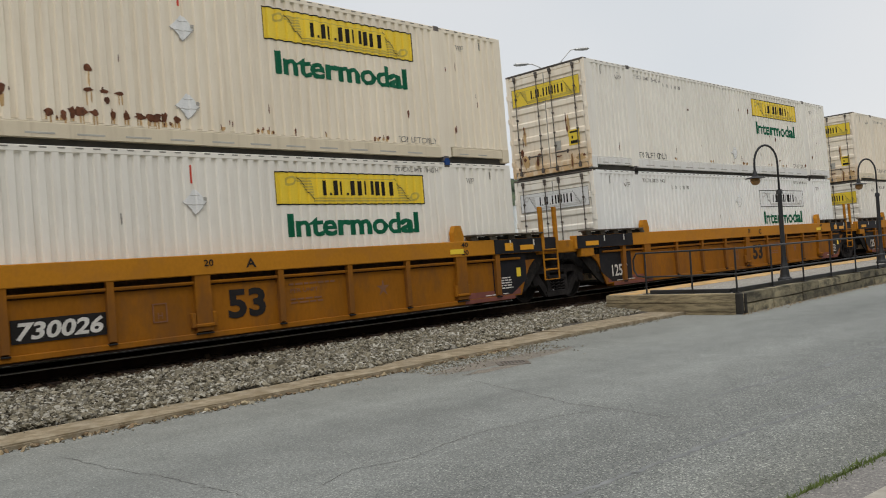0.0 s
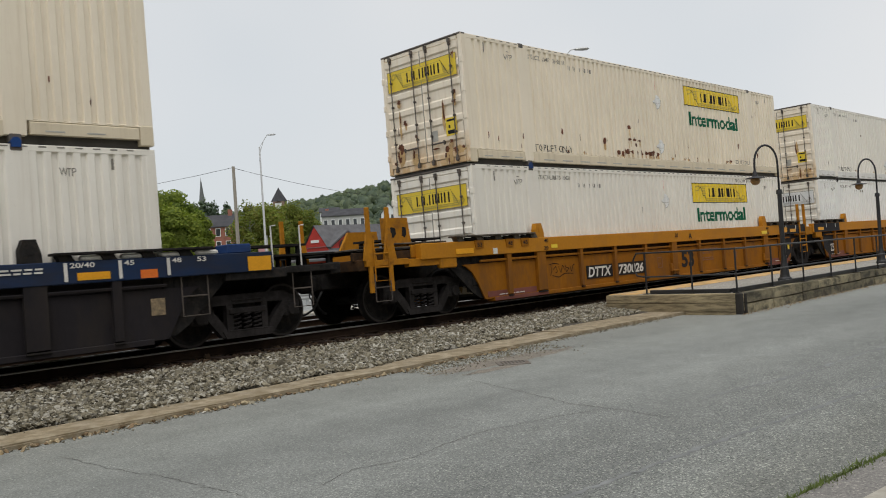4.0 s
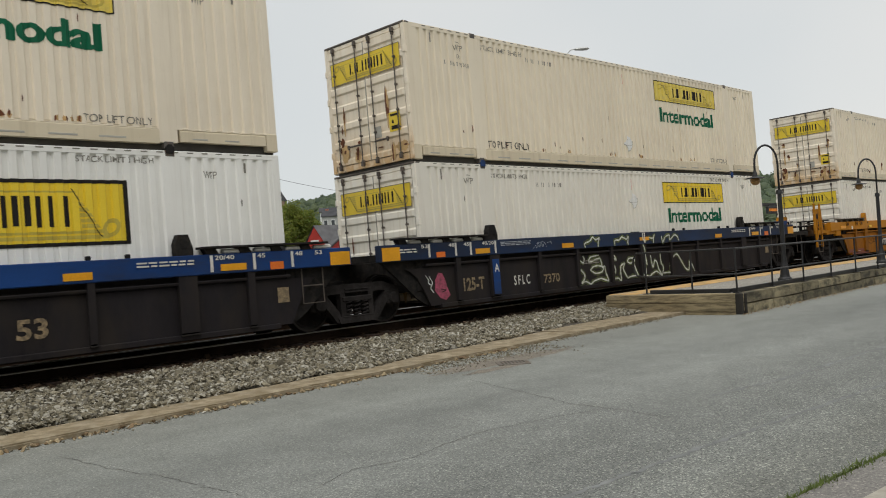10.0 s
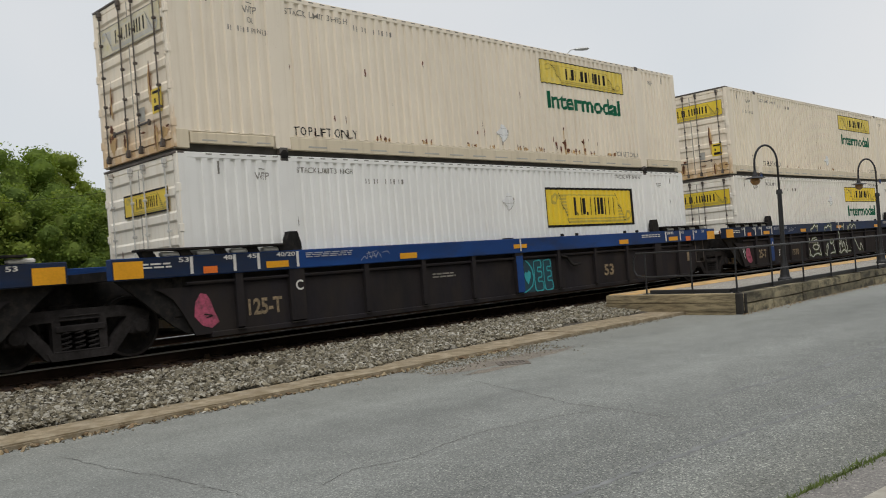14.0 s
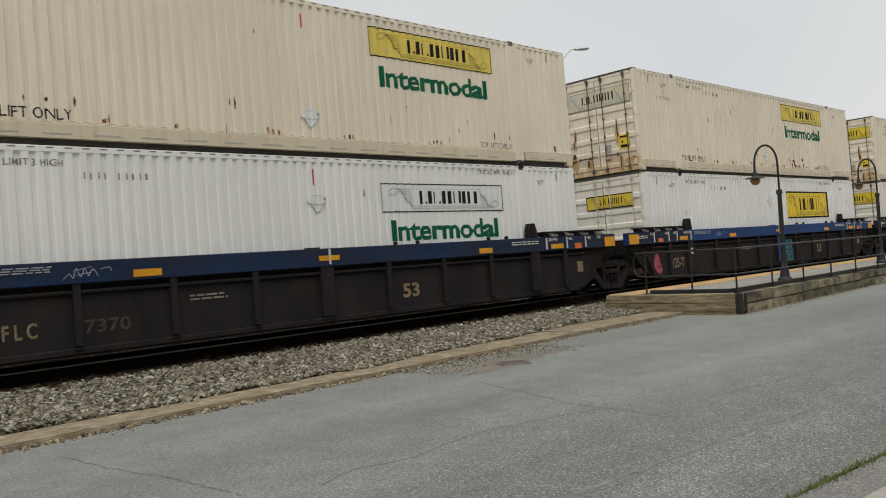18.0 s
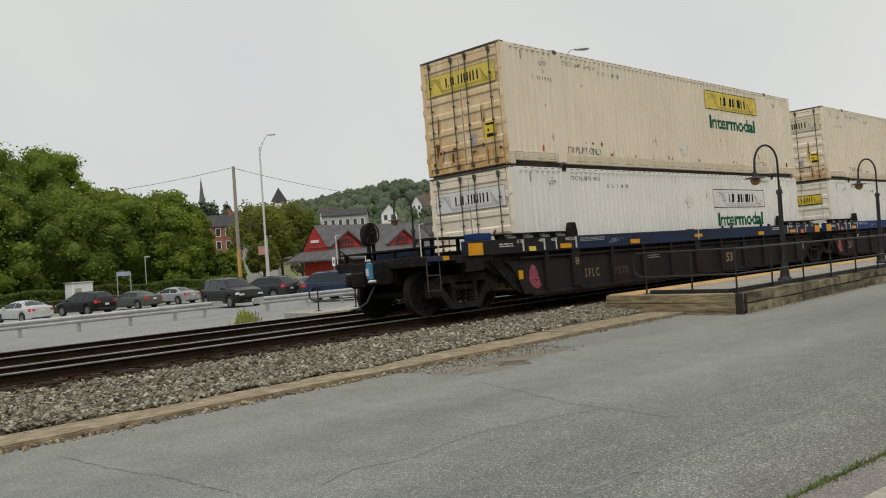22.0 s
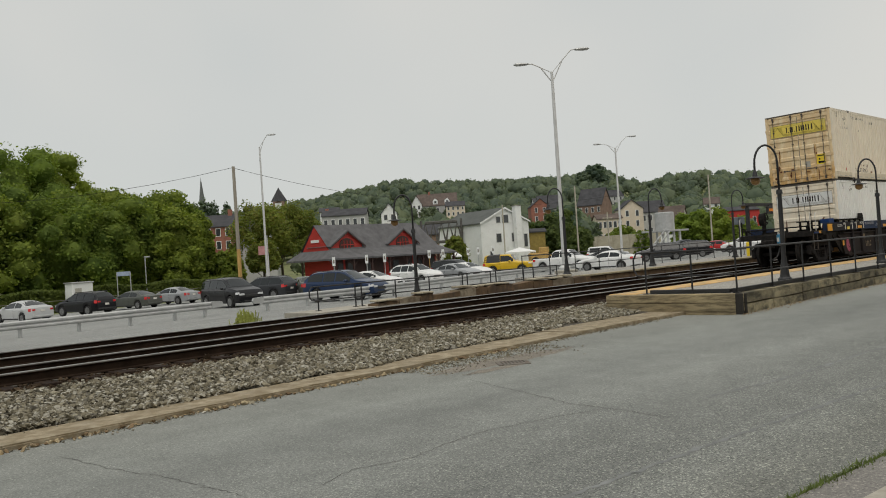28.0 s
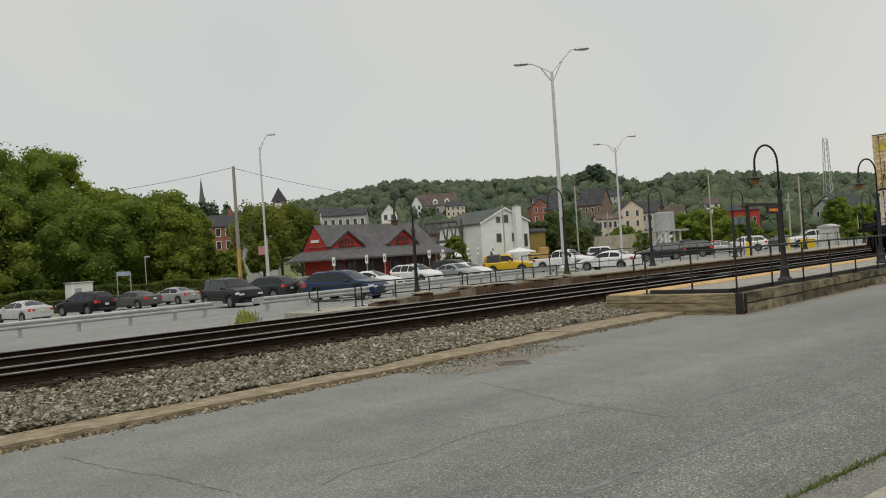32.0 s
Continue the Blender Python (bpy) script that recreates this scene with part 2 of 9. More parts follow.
    def mesh(self, name, smooth=False):
        me = bpy.data.meshes.new(name)
        me.from_pydata(self.v, [], self.f)
        if smooth:
            me.polygons.foreach_set("use_smooth", [True] * len(me.polygons))
        me.update()
        return me


def part(name, geo, material, parent=None, label="", smooth=False, kind=""):
    """One mesh object under a thing or a part; geo may be a Geo or a mesh that is shared."""
    if isinstance(geo, Geo):
        me = geo.mesh(name, smooth)
    else:
        me = geo
    if not me.materials:
        me.materials.append(material)
    ob = new(name, me)
    if me.materials[0] != material:
        ob.material_slots[0].link = "OBJECT"
        ob.material_slots[0].material = material
    if parent:
        ob.parent = parent
    return tagged(ob, label, kind=kind)


def islands(geo):
    """The connected pieces of a Geo, each a Geo of its own."""
    root = list(range(len(geo.v)))

    def find(i):
        while root[i] != i:
            root[i] = root[root[i]]
            i = root[i]
        return i
    for f in geo.f:
        for i in f[1:]:
            root[find(i)] = find(f[0])
    out = {}
    for f in geo.f:
        out.setdefault(find(f[0]), []).append(f)
    made = []
    for fs in out.values():
        used = sorted({i for f in fs for i in f})
        at = {i: k for k, i in enumerate(used)}
        h = Geo()
        h.v = [geo.v[i] for i in used]
        h.f = [tuple(at[i] for i in f) for f in fs]
        made.append(h)
    return made


PIECES = {}


def pieces(name, key, make, material, parent, label=""):
    """Every connected piece of a form as a part of its own; alike sets share their meshes."""
    if key not in PIECES:
        PIECES[key] = [h.mesh(name) for h in islands(make())]
    return [part(name, me, material, parent, label) for me in PIECES[key]]


def thing(name, label, category, group="", m=None, kind=""):
    ob = tagged(new(name), label, category, group, kind)
    ob.empty_display_size = 0.2
    if m is not None:
        ob.matrix_basis = m
    return ob


def structure(name, geo, material, label="", smooth=False):
    return part(name, geo, material, None, label, smooth, "structure")


def letters(text, x0, x1, z0, z1, fat=0.0, slant=0.0):
    """Flat lettering filling the box x0..x1, z0..z1 (in x and z, y = 0), from the built-in font."""
    cu = bpy.data.curves.new("lettering", "FONT")
    cu.body, cu.size, cu.offset, cu.resolution_u, cu.shear = text, 1.0, fat, 3, slant
    ob = new("lettering", cu)
    me = bpy.data.meshes.new_from_object(ob.evaluated_get(bpy.context.evaluated_depsgraph_get()))
    bpy.data.objects.remove(ob)
    bpy.data.curves.remove(cu)
    co = np.empty(len(me.vertices) * 3)
    me.vertices.foreach_get("co", co)
    co = co.reshape(-1, 3)
    lo, hi = co.min(0), co.max(0)
    g = Geo()
    k = (co - lo) / np.maximum(hi - lo, 1e-6)
    g.v = [(x0 + (x1 - x0) * p[0], 0.0, z0 + (z1 - z0) * p[1]) for p in k]
    g.f = [tuple(p.vertices) for p in me.polygons]
    bpy.data.meshes.remove(me)
    return g


def sheet(x0, x1, z0, z1):
    return Geo().add([(x0, 0, z0), (x1, 0, z0), (x1, 0, z1), (x0, 0, z1)], [(0, 1, 2, 3)])


def blob(cx, cz, rx, rz, rng, n=11, wob=0.35):
    """A ragged flat patch."""
    pts = []
    for i in range(n):
        k = 1 + rng.uniform(-wob, wob)
        pts.append((cx + rx * k * math.cos(i * math.tau / n), 0, cz + rz * k * math.sin(i * math.tau / n)))
    return Geo().add(pts, [tuple(range(n))])


# ---- the train: its line, its pace and its units ----
LEAN = -1.33
TRACK_Y, TRACK_Z = 13.77, 0.4085
SKEW = Matrix.Rotation(radians(LEAN), 4, "X")


def ahead(t):
    """How far along the track the train's datum has come."""
    return 8.632 + 3.604 * (t - 9) - 0.008 * (t - 9) ** 2


def on_train(t, u, z=0.0):
    p = SKEW @ Vector((0, 0, z))
    return pose(ahead(t) + u, TRACK_Y + p.y, TRACK_Z + p.z, LEAN, 0, 0)


RIDERS = []      # (thing, u, z): all that rolls with the train
WHEELS = []      # wheelsets: (object, local matrix)

# -- containers --
LEN, HALF = 16.15, 1.295
PITCH = 0.205
BREAKS = []
for a, b in ((0.22, 1.90), (2.22, 13.93), (14.25, 15.93)):
    n_rib = int((b - a) / PITCH)
    gap = (b - a) / n_rib
    BREAKS.append((a, 0.0))
    for i_rib in range(n_rib):
        x = a + i_rib * gap
        BREAKS += [(x + 0.46 * gap, 0.0), (x + 0.56 * gap, 0.036), (x + 0.90 * gap, 0.036), (x + gap, 0.0)]
BREAK_U, BREAK_D = [p[0] for p in BREAKS], [p[1] for p in BREAKS]


def dent(u):
    return float(np.interp(u, BREAK_U, BREAK_D))


def drape(g, off=0.004):
    """Lay a flat patch on the ribbed side."""
    bm = bmesh.new()
    vs = [bm.verts.new(p) for p in g.v]
    for f in g.f:
        try:
            bm.faces.new([vs[i] for i in f])
        except ValueError:
            pass
    lo, hi = min(p[0] for p in g.v), max(p[0] for p in g.v)
    for u, d in BREAKS:
        if lo < u < hi:
            bmesh.ops.bisect_plane(bm, geom=bm.verts[:] + bm.edges[:] + bm.faces[:], plane_co=(u, 0, 0), plane_no=(1, 0, 0))
    for v in bm.verts:
        v.co.y = -(HALF - dent(v.co.x) + off)
    out = Geo()
    bm.verts.index_update()
    out.v = [tuple(v.co) for v in bm.verts]
    out.f = [tuple(v.index for v in f.verts) for f in bm.faces]
    bm.free()
    return out


def ribbed_side():
    g = Geo()
    us = sorted(set([0.12, 2.06, 14.09, LEN - 0.12] + BREAK_U))
    for s in (-1, 1):
        # the ribs run out just short of the rails
        vs = [(u, s * (HALF - k * dent(u)), z) for u in us for z, k in ((0.32, 0.0), (0.355, 1.0), (2.755, 1.0), (2.80, 0.0))]
        fs = [(4 * i + j, 4 * i + 4 + j, 4 * i + 5 + j, 4 * i + 1 + j) for i in range(len(us) - 1) for j in range(3)]
        g.add(vs, fs if s < 0 else [f[::-1] for f in fs])
    # a returned inner sheet gives the wall its depth
    for s in (-1, 1):
        g.box(0.12, LEN - 0.12, min(s * 1.19, s * 1.22), max(s * 1.19, s * 1.22), 0.2, 2.80)
    return g


def brand_bars(x0, x1, z0, z1):
    """The maker's name as plain upright bars on a pale field, laid over a hatched scroll with a curl at each end."""
    w, h = x1 - x0, z1 - z0
    bars, scroll, field = Geo(), Geo(), Geo()
    X, Z = (lambda a: x0 + a * w), (lambda c: z0 + c * h)
    # one or two strokes for each character, and two stops
    for a, wide, lo, hi in ((0.292, 0.020, 0.29, 0.75), (0.328, 0.014, 0.29, 0.37), (0.362, 0.020, 0.29, 0.75), (0.396, 0.020, 0.31, 0.73), (0.438, 0.014, 0.29, 0.37), (0.474, 0.020, 0.29, 0.75), (0.522, 0.020, 0.29, 0.75), (0.560, 0.020, 0.31, 0.75), (0.604, 0.020, 0.31, 0.75), (0.644, 0.020, 0.29, 0.75), (0.688, 0.020, 0.29, 0.75), (0.744, 0.022, 0.29, 0.75)):
        bars.add([(X(a), 0, Z(lo)), (X(a + wide), 0, Z(lo)), (X(a + wide), 0, Z(hi)), (X(a), 0, Z(hi))], [(0, 1, 2, 3)])
    # hatching: thin strokes of the scroll
    for k in range(9):
        f0, f1 = 0.10 + 0.084 * k, 0.10 + 0.084 * k + 0.055
        a0, b0 = 0.25 - 0.16 * f0, 0.93 - 0.17 * f0
        a1, b1 = 0.25 - 0.16 * f1, 0.93 - 0.17 * f1
        scroll.add([(X(a0), 0, Z(f0)), (X(b0), 0, Z(f0)), (X(b1), 0, Z(f1)), (X(a1), 0, Z(f1))], [(0, 1, 2, 3)])
    for cx, cz in ((0.095, 0.72), (0.925, 0.26)):
        n = 12
        ring = [(X(cx) + r * 0.036 * w * math.cos(t) + r * 0.01 * w * math.sin(t), 0, Z(cz) + r * 0.15 * h * math.sin(t)) for r in (1.0, 0.55) for t in [i * math.tau / n for i in range(n)]]
        scroll.add(ring, [(i, (i + 1) % n, n + (i + 1) % n, n + i) for i in range(n)])
    for p, q in (((0.13, 0.86), (0.235, 0.10)), ((0.775, 0.86), (0.885, 0.12))):
        bars.add([(X(p[0]), 0, Z(p[1])), (X(q[0]), 0, Z(q[1])), (X(q[0] + 0.004), 0, Z(q[1])), (X(p[0] + 0.004), 0, Z(p[1]))], [(0, 1, 2, 3)])
    field.add([(X(0.235), 0, Z(0.22)), (X(0.815), 0, Z(0.22)), (X(0.795), 0, Z(0.80)), (X(0.215), 0, Z(0.80))], [(0, 1, 2, 3)])
    return bars, scroll, field


def rect_frame(x0, x1, z0, z1, t):
    return sheet(x0, x1, z0, z0 + t).add(sheet(x0, x1, z1 - t, z1).v, [(0, 1, 2, 3)]).add(sheet(x0, x0 + t, z0 + t, z1 - t).v, [(0, 1, 2, 3)]).add(sheet(x1 - t, x1, z0 + t, z1 - t).v, [(0, 1, 2, 3)])


SHARED = {}


def shared(key, make, smooth=False):
    if key not in SHARED:
        SHARED[key] = make().mesh(key, smooth)
    return SHARED[key]


def bottom_rail():
    g = Geo()
    for s in (-1, 1):
        y1 = -1.17
        o = -HALF - 0.016
        g.prism_x([(s * y, z) for y, z in ([(o, 0.085), (y1, 0.085), (y1, 0.35), (o + 0.02, 0.35), (o + 0.03, 0.32), (o, 0.30)] if s > 0 else [(o, 0.085), (y1, 0.085), (y1, 0.35), (o + 0.02, 0.35), (o + 0.03, 0.32), (o, 0.30)][::-1])], 2.22, 13.93)
        for a, b in ((0.24, 1.86), (14.29, 15.91)):
            q = [(o, 0.125), (y1, 0.125), (y1, 0.34), (o + 0.02, 0.34), (o + 0.03, 0.31), (o, 0.29)]
            g.prism_x([(s * y, z) for y, z in (q if s > 0 else q[::-1])], a, b)
        y0, y2 = (-HALF - 0.016, y1) if s < 0 else (-y1, HALF + 0.016)
        for a in (0.0, 15.93):
            g.box(a, a + 0.22, y0, y2, 0.03, 0.34, 0.01)
    return g


# Dark box filling the gap below a container; the gap's shade is its colour.
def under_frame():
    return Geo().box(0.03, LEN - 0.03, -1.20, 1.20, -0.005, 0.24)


def top_rail():
    g = Geo()
    for s in (-1, 1):
        y0, y1 = (-HALF - 0.004, -1.19) if s < 0 else (1.19, HALF + 0.004)
        g.box(0.0, LEN, y0, y1, 2.78, 2.875, 0.008)
    g.box(0.02, LEN - 0.02, -1.19, 1.19, 2.84, 2.868)
    return g


def posts():
    g = Geo()
    for s in (-1, 1):
        y0, y1 = (-HALF - 0.007, -1.17) if s < 0 else (1.17, HALF + 0.007)
        for a, b in ((0.0, 0.15), (1.90, 2.22), (13.93, 14.25), (LEN - 0.15, LEN)):
            g.box(a, b, y0, y1, 0.10, 2.80, 0.006)
    return g


def castings():
    g = Geo()
    for s in (-1, 1):
        y0, y1 = (-HALF - 0.012, -1.14) if s < 0 else (1.14, HALF + 0.012)
        for a in (1.97, 14.00):
            for z0, z1 in ((0.0, 0.125), (2.775, 2.89)):
                g.box(a, a + 0.17, y0, y1, z0, z1, 0.012)
    return g


def roof_marks():
    """The dark ends of the roof bows under the top rail."""
    g = Geo()
    x = 0.5
    while x < LEN - 0.3:
        g.box(x, x + 0.11, -HALF - 0.008, -HALF, 2.838, 2.856)
        x += 0.262
    return g


def rail_slots():
    g = Geo()
    for x in np.arange(2.6, 13.6, 0.74):
        g.box(x, x + 0.42, -HALF - 0.019, -HALF, 0.135, 0.165, 0.003)
    for x in (0.45, 1.02, 1.5, 14.5, 15.1):
        g.box(x, x + 0.28, -HALF - 0.019, -HALF, 0.16, 0.185, 0.003)
    return g


def door_leaf(y0, y1):
    """One door leaf with pressed horizontal ribs, on the rear face at x = 0."""
    prof = [(0.20, 0.0)]
    for k in range(6):
        z0 = 0.30 + k * 0.40
        prof += [(z0, 0.0), (z0 + 0.04, 0.028), (z0 + 0.25, 0.028), (z0 + 0.29, 0.0)]
    prof.append((2.74, 0.0))
    m = len(prof)
    g = Geo()
    g.v = [(-0.034 + d, y, z) for z, d in prof for y in (y0 + 0.04, y1 - 0.04)] + [(-0.034, y, z) for z, d in prof for y in (y0, y1)]
    g.v += [(0.03, y0, 0.2), (0.03, y1, 0.2), (0.03, y1, 2.74), (0.03, y0, 2.74)]
    for i in range(m - 1):
        g.f += [(2 * i, 2 * i + 2, 2 * i + 3, 2 * i + 1), (2 * m + 2 * i, 2 * m + 2 * i + 2, 2 * i + 2, 2 * i), (2 * i + 1, 2 * i + 3, 2 * m + 2 * i + 3, 2 * m + 2 * i + 1)]
    q, t = 2 * m, 4 * m - 2
    g.f += [(q, q + 1, 4 * m + 1, 4 * m), (t, 4 * m + 3, 4 * m + 2, t + 1)]
    return g


def lock_rod(y):
    g = Geo().cyl((-0.075, y, 0.12), (-0.075, y, 2.80), 0.0135, n=8)
    for z in (0.2, 0.75, 1.1, 1.62, 2.2, 2.68):
        g.box(-0.10, -0.03, y - 0.022, y + 0.022, z - 0.022, z + 0.022, 0.006)
    g.box(-0.11, -0.04, y - 0.034, y + 0.034, 0.09, 0.19, 0.01).box(-0.11, -0.04, y - 0.034, y + 0.034, 2.71, 2.81, 0.01)
    return g


def lock_handle(y, d):
    return Geo().box(-0.115, -0.085, min(y, y + d), max(y, y + d), 0.54, 0.575, 0.008).box(-0.12, -0.08, y + d * 0.9 - 0.02, y + d * 0.9 + 0.02, 0.50, 0.60, 0.006)


def hinges(s):
    g = Geo()
    for z in (0.45, 1.05, 1.65, 2.3):
        g.box(-0.05, 0.02, s * 1.275 - 0.035, s * 1.275 + 0.045, z - 0.07, z + 0.07, 0.008)
    return g


def flat_rear(g, off=-0.036):
    """Turn a patch drawn in x-z to the rear face: its x runs across, seen from behind."""
    g.v = [(off, -p[0], p[2]) for p in g.v]
    return g


def door_ink(g):
    return flat_rear(g, -0.041)


def container(u, z, label, paint, rail, door, panel, word=True, rear="yellow", big=False, faded=False, upper=True, rng=None, red=True, post_red=False, lock_blue=False, rods=None):
    rods = rods or ROD
    c = thing("intermodal_container", label, "container", "containers on the train")
    pieces("side_wall", "side_wall", ribbed_side, paint, c)
    pieces("bottom_rail", "bottom_rail", bottom_rail, rail, c)
    part("under_frame", shared("under_frame", under_frame), GAP_SHADE, c)
    pieces("top_rail", "top_rail", top_rail, paint, c)
    pieces("post", "post", posts, paint, c)
    pieces("corner_casting", "corner_casting", castings, CAST, c)
    part("roof_bow", shared("roof_bow", roof_marks), INK_FADED, c, kind="stuff")
    part("rail_slot", shared("rail_slot", rail_slots), SLOT, c, kind="stuff")
    part("end_wall", shared("end_wall", lambda: Geo().box(LEN - 0.05, LEN, -1.17, 1.17, 0.2, 2.8)), paint, c)
    part("rear_sill", shared("rear_sill", lambda: Geo().box(-0.02, 0.12, -1.17, 1.17, 0.05, 0.19, 0.01)), door, c)
    part("rear_header", shared("rear_header", lambda: Geo().box(-0.03, 0.12, -1.17, 1.17, 2.75, 2.84, 0.01)), door, c)
    part("header_edge", shared("header_edge", lambda: Geo().box(-0.045, 0.12, -1.30, 1.30, 2.842, 2.885, 0.008)), ROD, c)
    pieces("rear_post", "rear_post", lambda: Geo().box(-0.035, 0.0, -1.302, -1.20, 0.05, 2.88, 0.006).box(-0.035, 0.0, 1.20, 1.302, 0.05, 2.88, 0.006), door, c)
    for k, (a, b) in enumerate(((-1.195, -0.012), (0.012, 1.195))):
        d = part("door", shared("door%d" % k, lambda: door_leaf(a, b)), door, c)
        for y in ((a + 0.22, b - 0.22) if k == 0 else (a + 0.22, b - 0.22)):
            part("lock_rod", shared("rod%.2f" % y, lambda: lock_rod(y)), rods, d)
        y = b - 0.22 if k == 0 else a + 0.22
        part("handle", shared("handle%d" % k, lambda: lock_handle(y, -0.45 if k == 0 else 0.45)), rods, d)
        pieces("hinge", "hinge%d" % k, lambda: hinges(-1 if k == 0 else 1), door, d)
    part("door_seal", shared("seal", lambda: Geo().box(-0.036, 0.01, -0.012, 0.012, 0.2, 2.74)), INK_FADED, c)
    # rear sign: seen from behind, its left end is the far side
    pmat = {"yellow": YELLOW, "old": YELLOW_OLD, "white": PANEL_WHITE, "pale": PALE_SIGN, "small": YELLOW}[rear]
    q = (-0.60, 0.97, 1.96, 2.36) if rear == "small" else (-1.12, 1.13, 1.98, 2.48)
    rk = "s" if rear == "small" else ""
    part("rear_sign", shared("rear_sign" + rk, lambda: flat_rear(sheet(*q))), pmat, c)
    part("rear_sign_border", shared("rear_sign_border" + rk, lambda: door_ink(rect_frame(*q, 0.03 if rk else 0.012))), INK if rk else INK_FADED, c, kind="stuff")
    part("rear_sign_field", shared("rear_field" + rk, lambda: flat_rear(brand_bars(*q)[2], -0.043)), pmat, c)
    part("rear_sign_mark", shared("rear_bars" + rk, lambda: flat_rear(brand_bars(*q)[0], -0.0455)), INK, c, kind="stuff")
    part("rear_sign_scroll", shared("rear_ribbon" + rk, lambda: door_ink(brand_bars(*q)[1])), OLIVE if rear in ("yellow", "old", "small") else PALE_LINE, c, kind="stuff")
    if upper:
        part("warning_sticker", shared("sticker", lambda: door_ink(sheet(0.66, 1.0, 0.68, 1.08))), YELLOW, c)
        part("sticker_print", shared("sticker_lines", lambda: flat_rear(sheet(0.70, 0.97, 1.0, 1.045).add(sheet(0.72, 0.94, 0.72, 0.80).v, [(0, 1, 2, 3)]).add(sheet(0.75, 0.80, 0.85, 0.92).v, [(0, 1, 2, 3)]), -0.044)), INK, c)
        part("data_plate", shared("plate", lambda: flat_rear(sheet(0.20, 0.40, 0.62, 0.86), -0.042)), SLOT, c)
    g = Geo()
    # dark drips beside the rods, eaten spots near the sill
    for a, b, ra, rb in ((-0.89, 0.70, 0.07, 0.10), (-0.83, 0.52, 0.05, 0.05), (-0.80, 1.30, 0.022, 0.20), (-0.86, 1.02, 0.02, 0.14), (-0.94, 0.50, 0.03, 0.10), (-0.40, 0.42, 0.045, 0.14), (-0.34, 0.60, 0.06, 0.04), (0.63, 1.32, 0.024, 0.26), (0.66, 1.10, 0.03, 0.08), (0.70, 0.30, 0.022, 0.24), (0.30, 0.42, 0.10, 0.018), (1.12, 0.40, 0.05, 0.03), (-1.05, 0.28, 0.05, 0.05))[::1 if upper else 2]:
        h = blob(a + rng.uniform(-0.03, 0.03), b + rng.uniform(-0.04, 0.04), ra * rng.uniform(0.7, 1.15), rb * rng.uniform(0.7, 1.2), rng, 18, 0.28)
        g.add(h.v, h.f)
    part("rust_patch", flat_rear(g, -0.0405), RUST, c, kind="stuff")
    g = Geo()
    for a, b, ra, rb in ((-0.84, 0.45, 0.10, 0.20), (-0.78, 1.15, 0.04, 0.30), (-0.40, 0.32, 0.08, 0.14), (0.64, 1.18, 0.045, 0.38), (0.72, 0.28, 0.06, 0.22), (1.0, 0.34, 0.16, 0.10))[::1 if upper else 2]:
        h = blob(a + rng.uniform(-0.04, 0.04), b, ra * rng.uniform(0.8, 1.2), rb * rng.uniform(0.8, 1.2), rng, 20, 0.22)
        g.add(h.v, h.f)
    part("rust_run", flat_rear(g, -0.0385), RUST_RUN, c, kind="stuff")
    # side signs
    x0, x1 = 9.52 if big else 9.70, 13.34
    z0, z1 = ((2.04, 2.63) if upper else (2.00, 2.60)) if not big else (1.42, 2.39)
    if panel == "white":
        z0, z1 = 1.84, 2.42
    mats = {"yellow": (YELLOW, INK, OLIVE), "old": (YELLOW_OLD, INK, OLIVE), "white": (PANEL_WHITE, INK, PALE_LINE)}[panel]
    key = "%d%d%s" % (big, upper, panel == "white")
    part("sign_panel", shared("panel" + key, lambda: drape(sheet(x0, x1, z0, z1))), mats[0], c)
    part("sign_border", shared("border" + key, lambda: drape(rect_frame(x0, x1, z0, z1, 0.055 if big else 0.022), 0.008)), mats[1], c, kind="stuff")
    part("sign_field", shared("field" + key, lambda: drape(brand_bars(x0, x1, z0, z1)[2], 0.010)), mats[0], c)
    part("sign_mark", shared("bars" + key, lambda: drape(brand_bars(x0, x1, z0, z1)[0], 0.013)), mats[1], c, kind="stuff")
    part("sign_scroll", shared("ribbon" + key, lambda: drape(brand_bars(x0, x1, z0, z1)[1], 0.007)), mats[2], c, kind="stuff")
    if word:
        zw = z0 - 0.60 if upper else z0 - 0.575
        def bold_word():
            g = Geo()
            for k, dx in enumerate((-0.016, 0.016)):
                h = drape(letters("Intermodal", 9.92 + dx, 13.10 + dx, zw, zw + 0.42, 0.024), 0.005 + 0.0014 * k)
                g.add(h.v, h.f)
            return g
        part("lettering", shared("word" + key, bold_word), GREEN, c, "green lettering")
    ink = INK_FADED
    if upper:
        part("lift_note", shared("lift", lambda: drape(letters("TOP LIFT ONLY", 2.32, 3.80, 0.36, 0.52, 0.0), 0.005)), ink if faded else INK, c, kind="stuff")
        part("lift_note", shared("lift2", lambda: drape(letters("TOP LIFT ONLY", 12.75, 13.85, 0.36, 0.48, 0.004), 0.005)), ink, c, kind="stuff")
        part("stack_note", shared("stack_u", lambda: drape(letters("STACK LIMIT 3 HIGH", 2.32, 3.75, 2.56, 2.67, 0.004), 0.005)), ink, c, kind="stuff")
    else:
        part("stack_note", shared("stack_l", lambda: drape(letters("STACK LIMIT 3 HIGH", 2.32, 3.62, 2.58, 2.68, 0.004), 0.005)), ink, c, kind="stuff")
        part("stack_note", shared("stack_l2", lambda: drape(letters("STACK LIMIT 3 HIGH", 12.6, 13.8, 2.66, 2.75, 0.004), 0.005)), ink, c, kind="stuff")
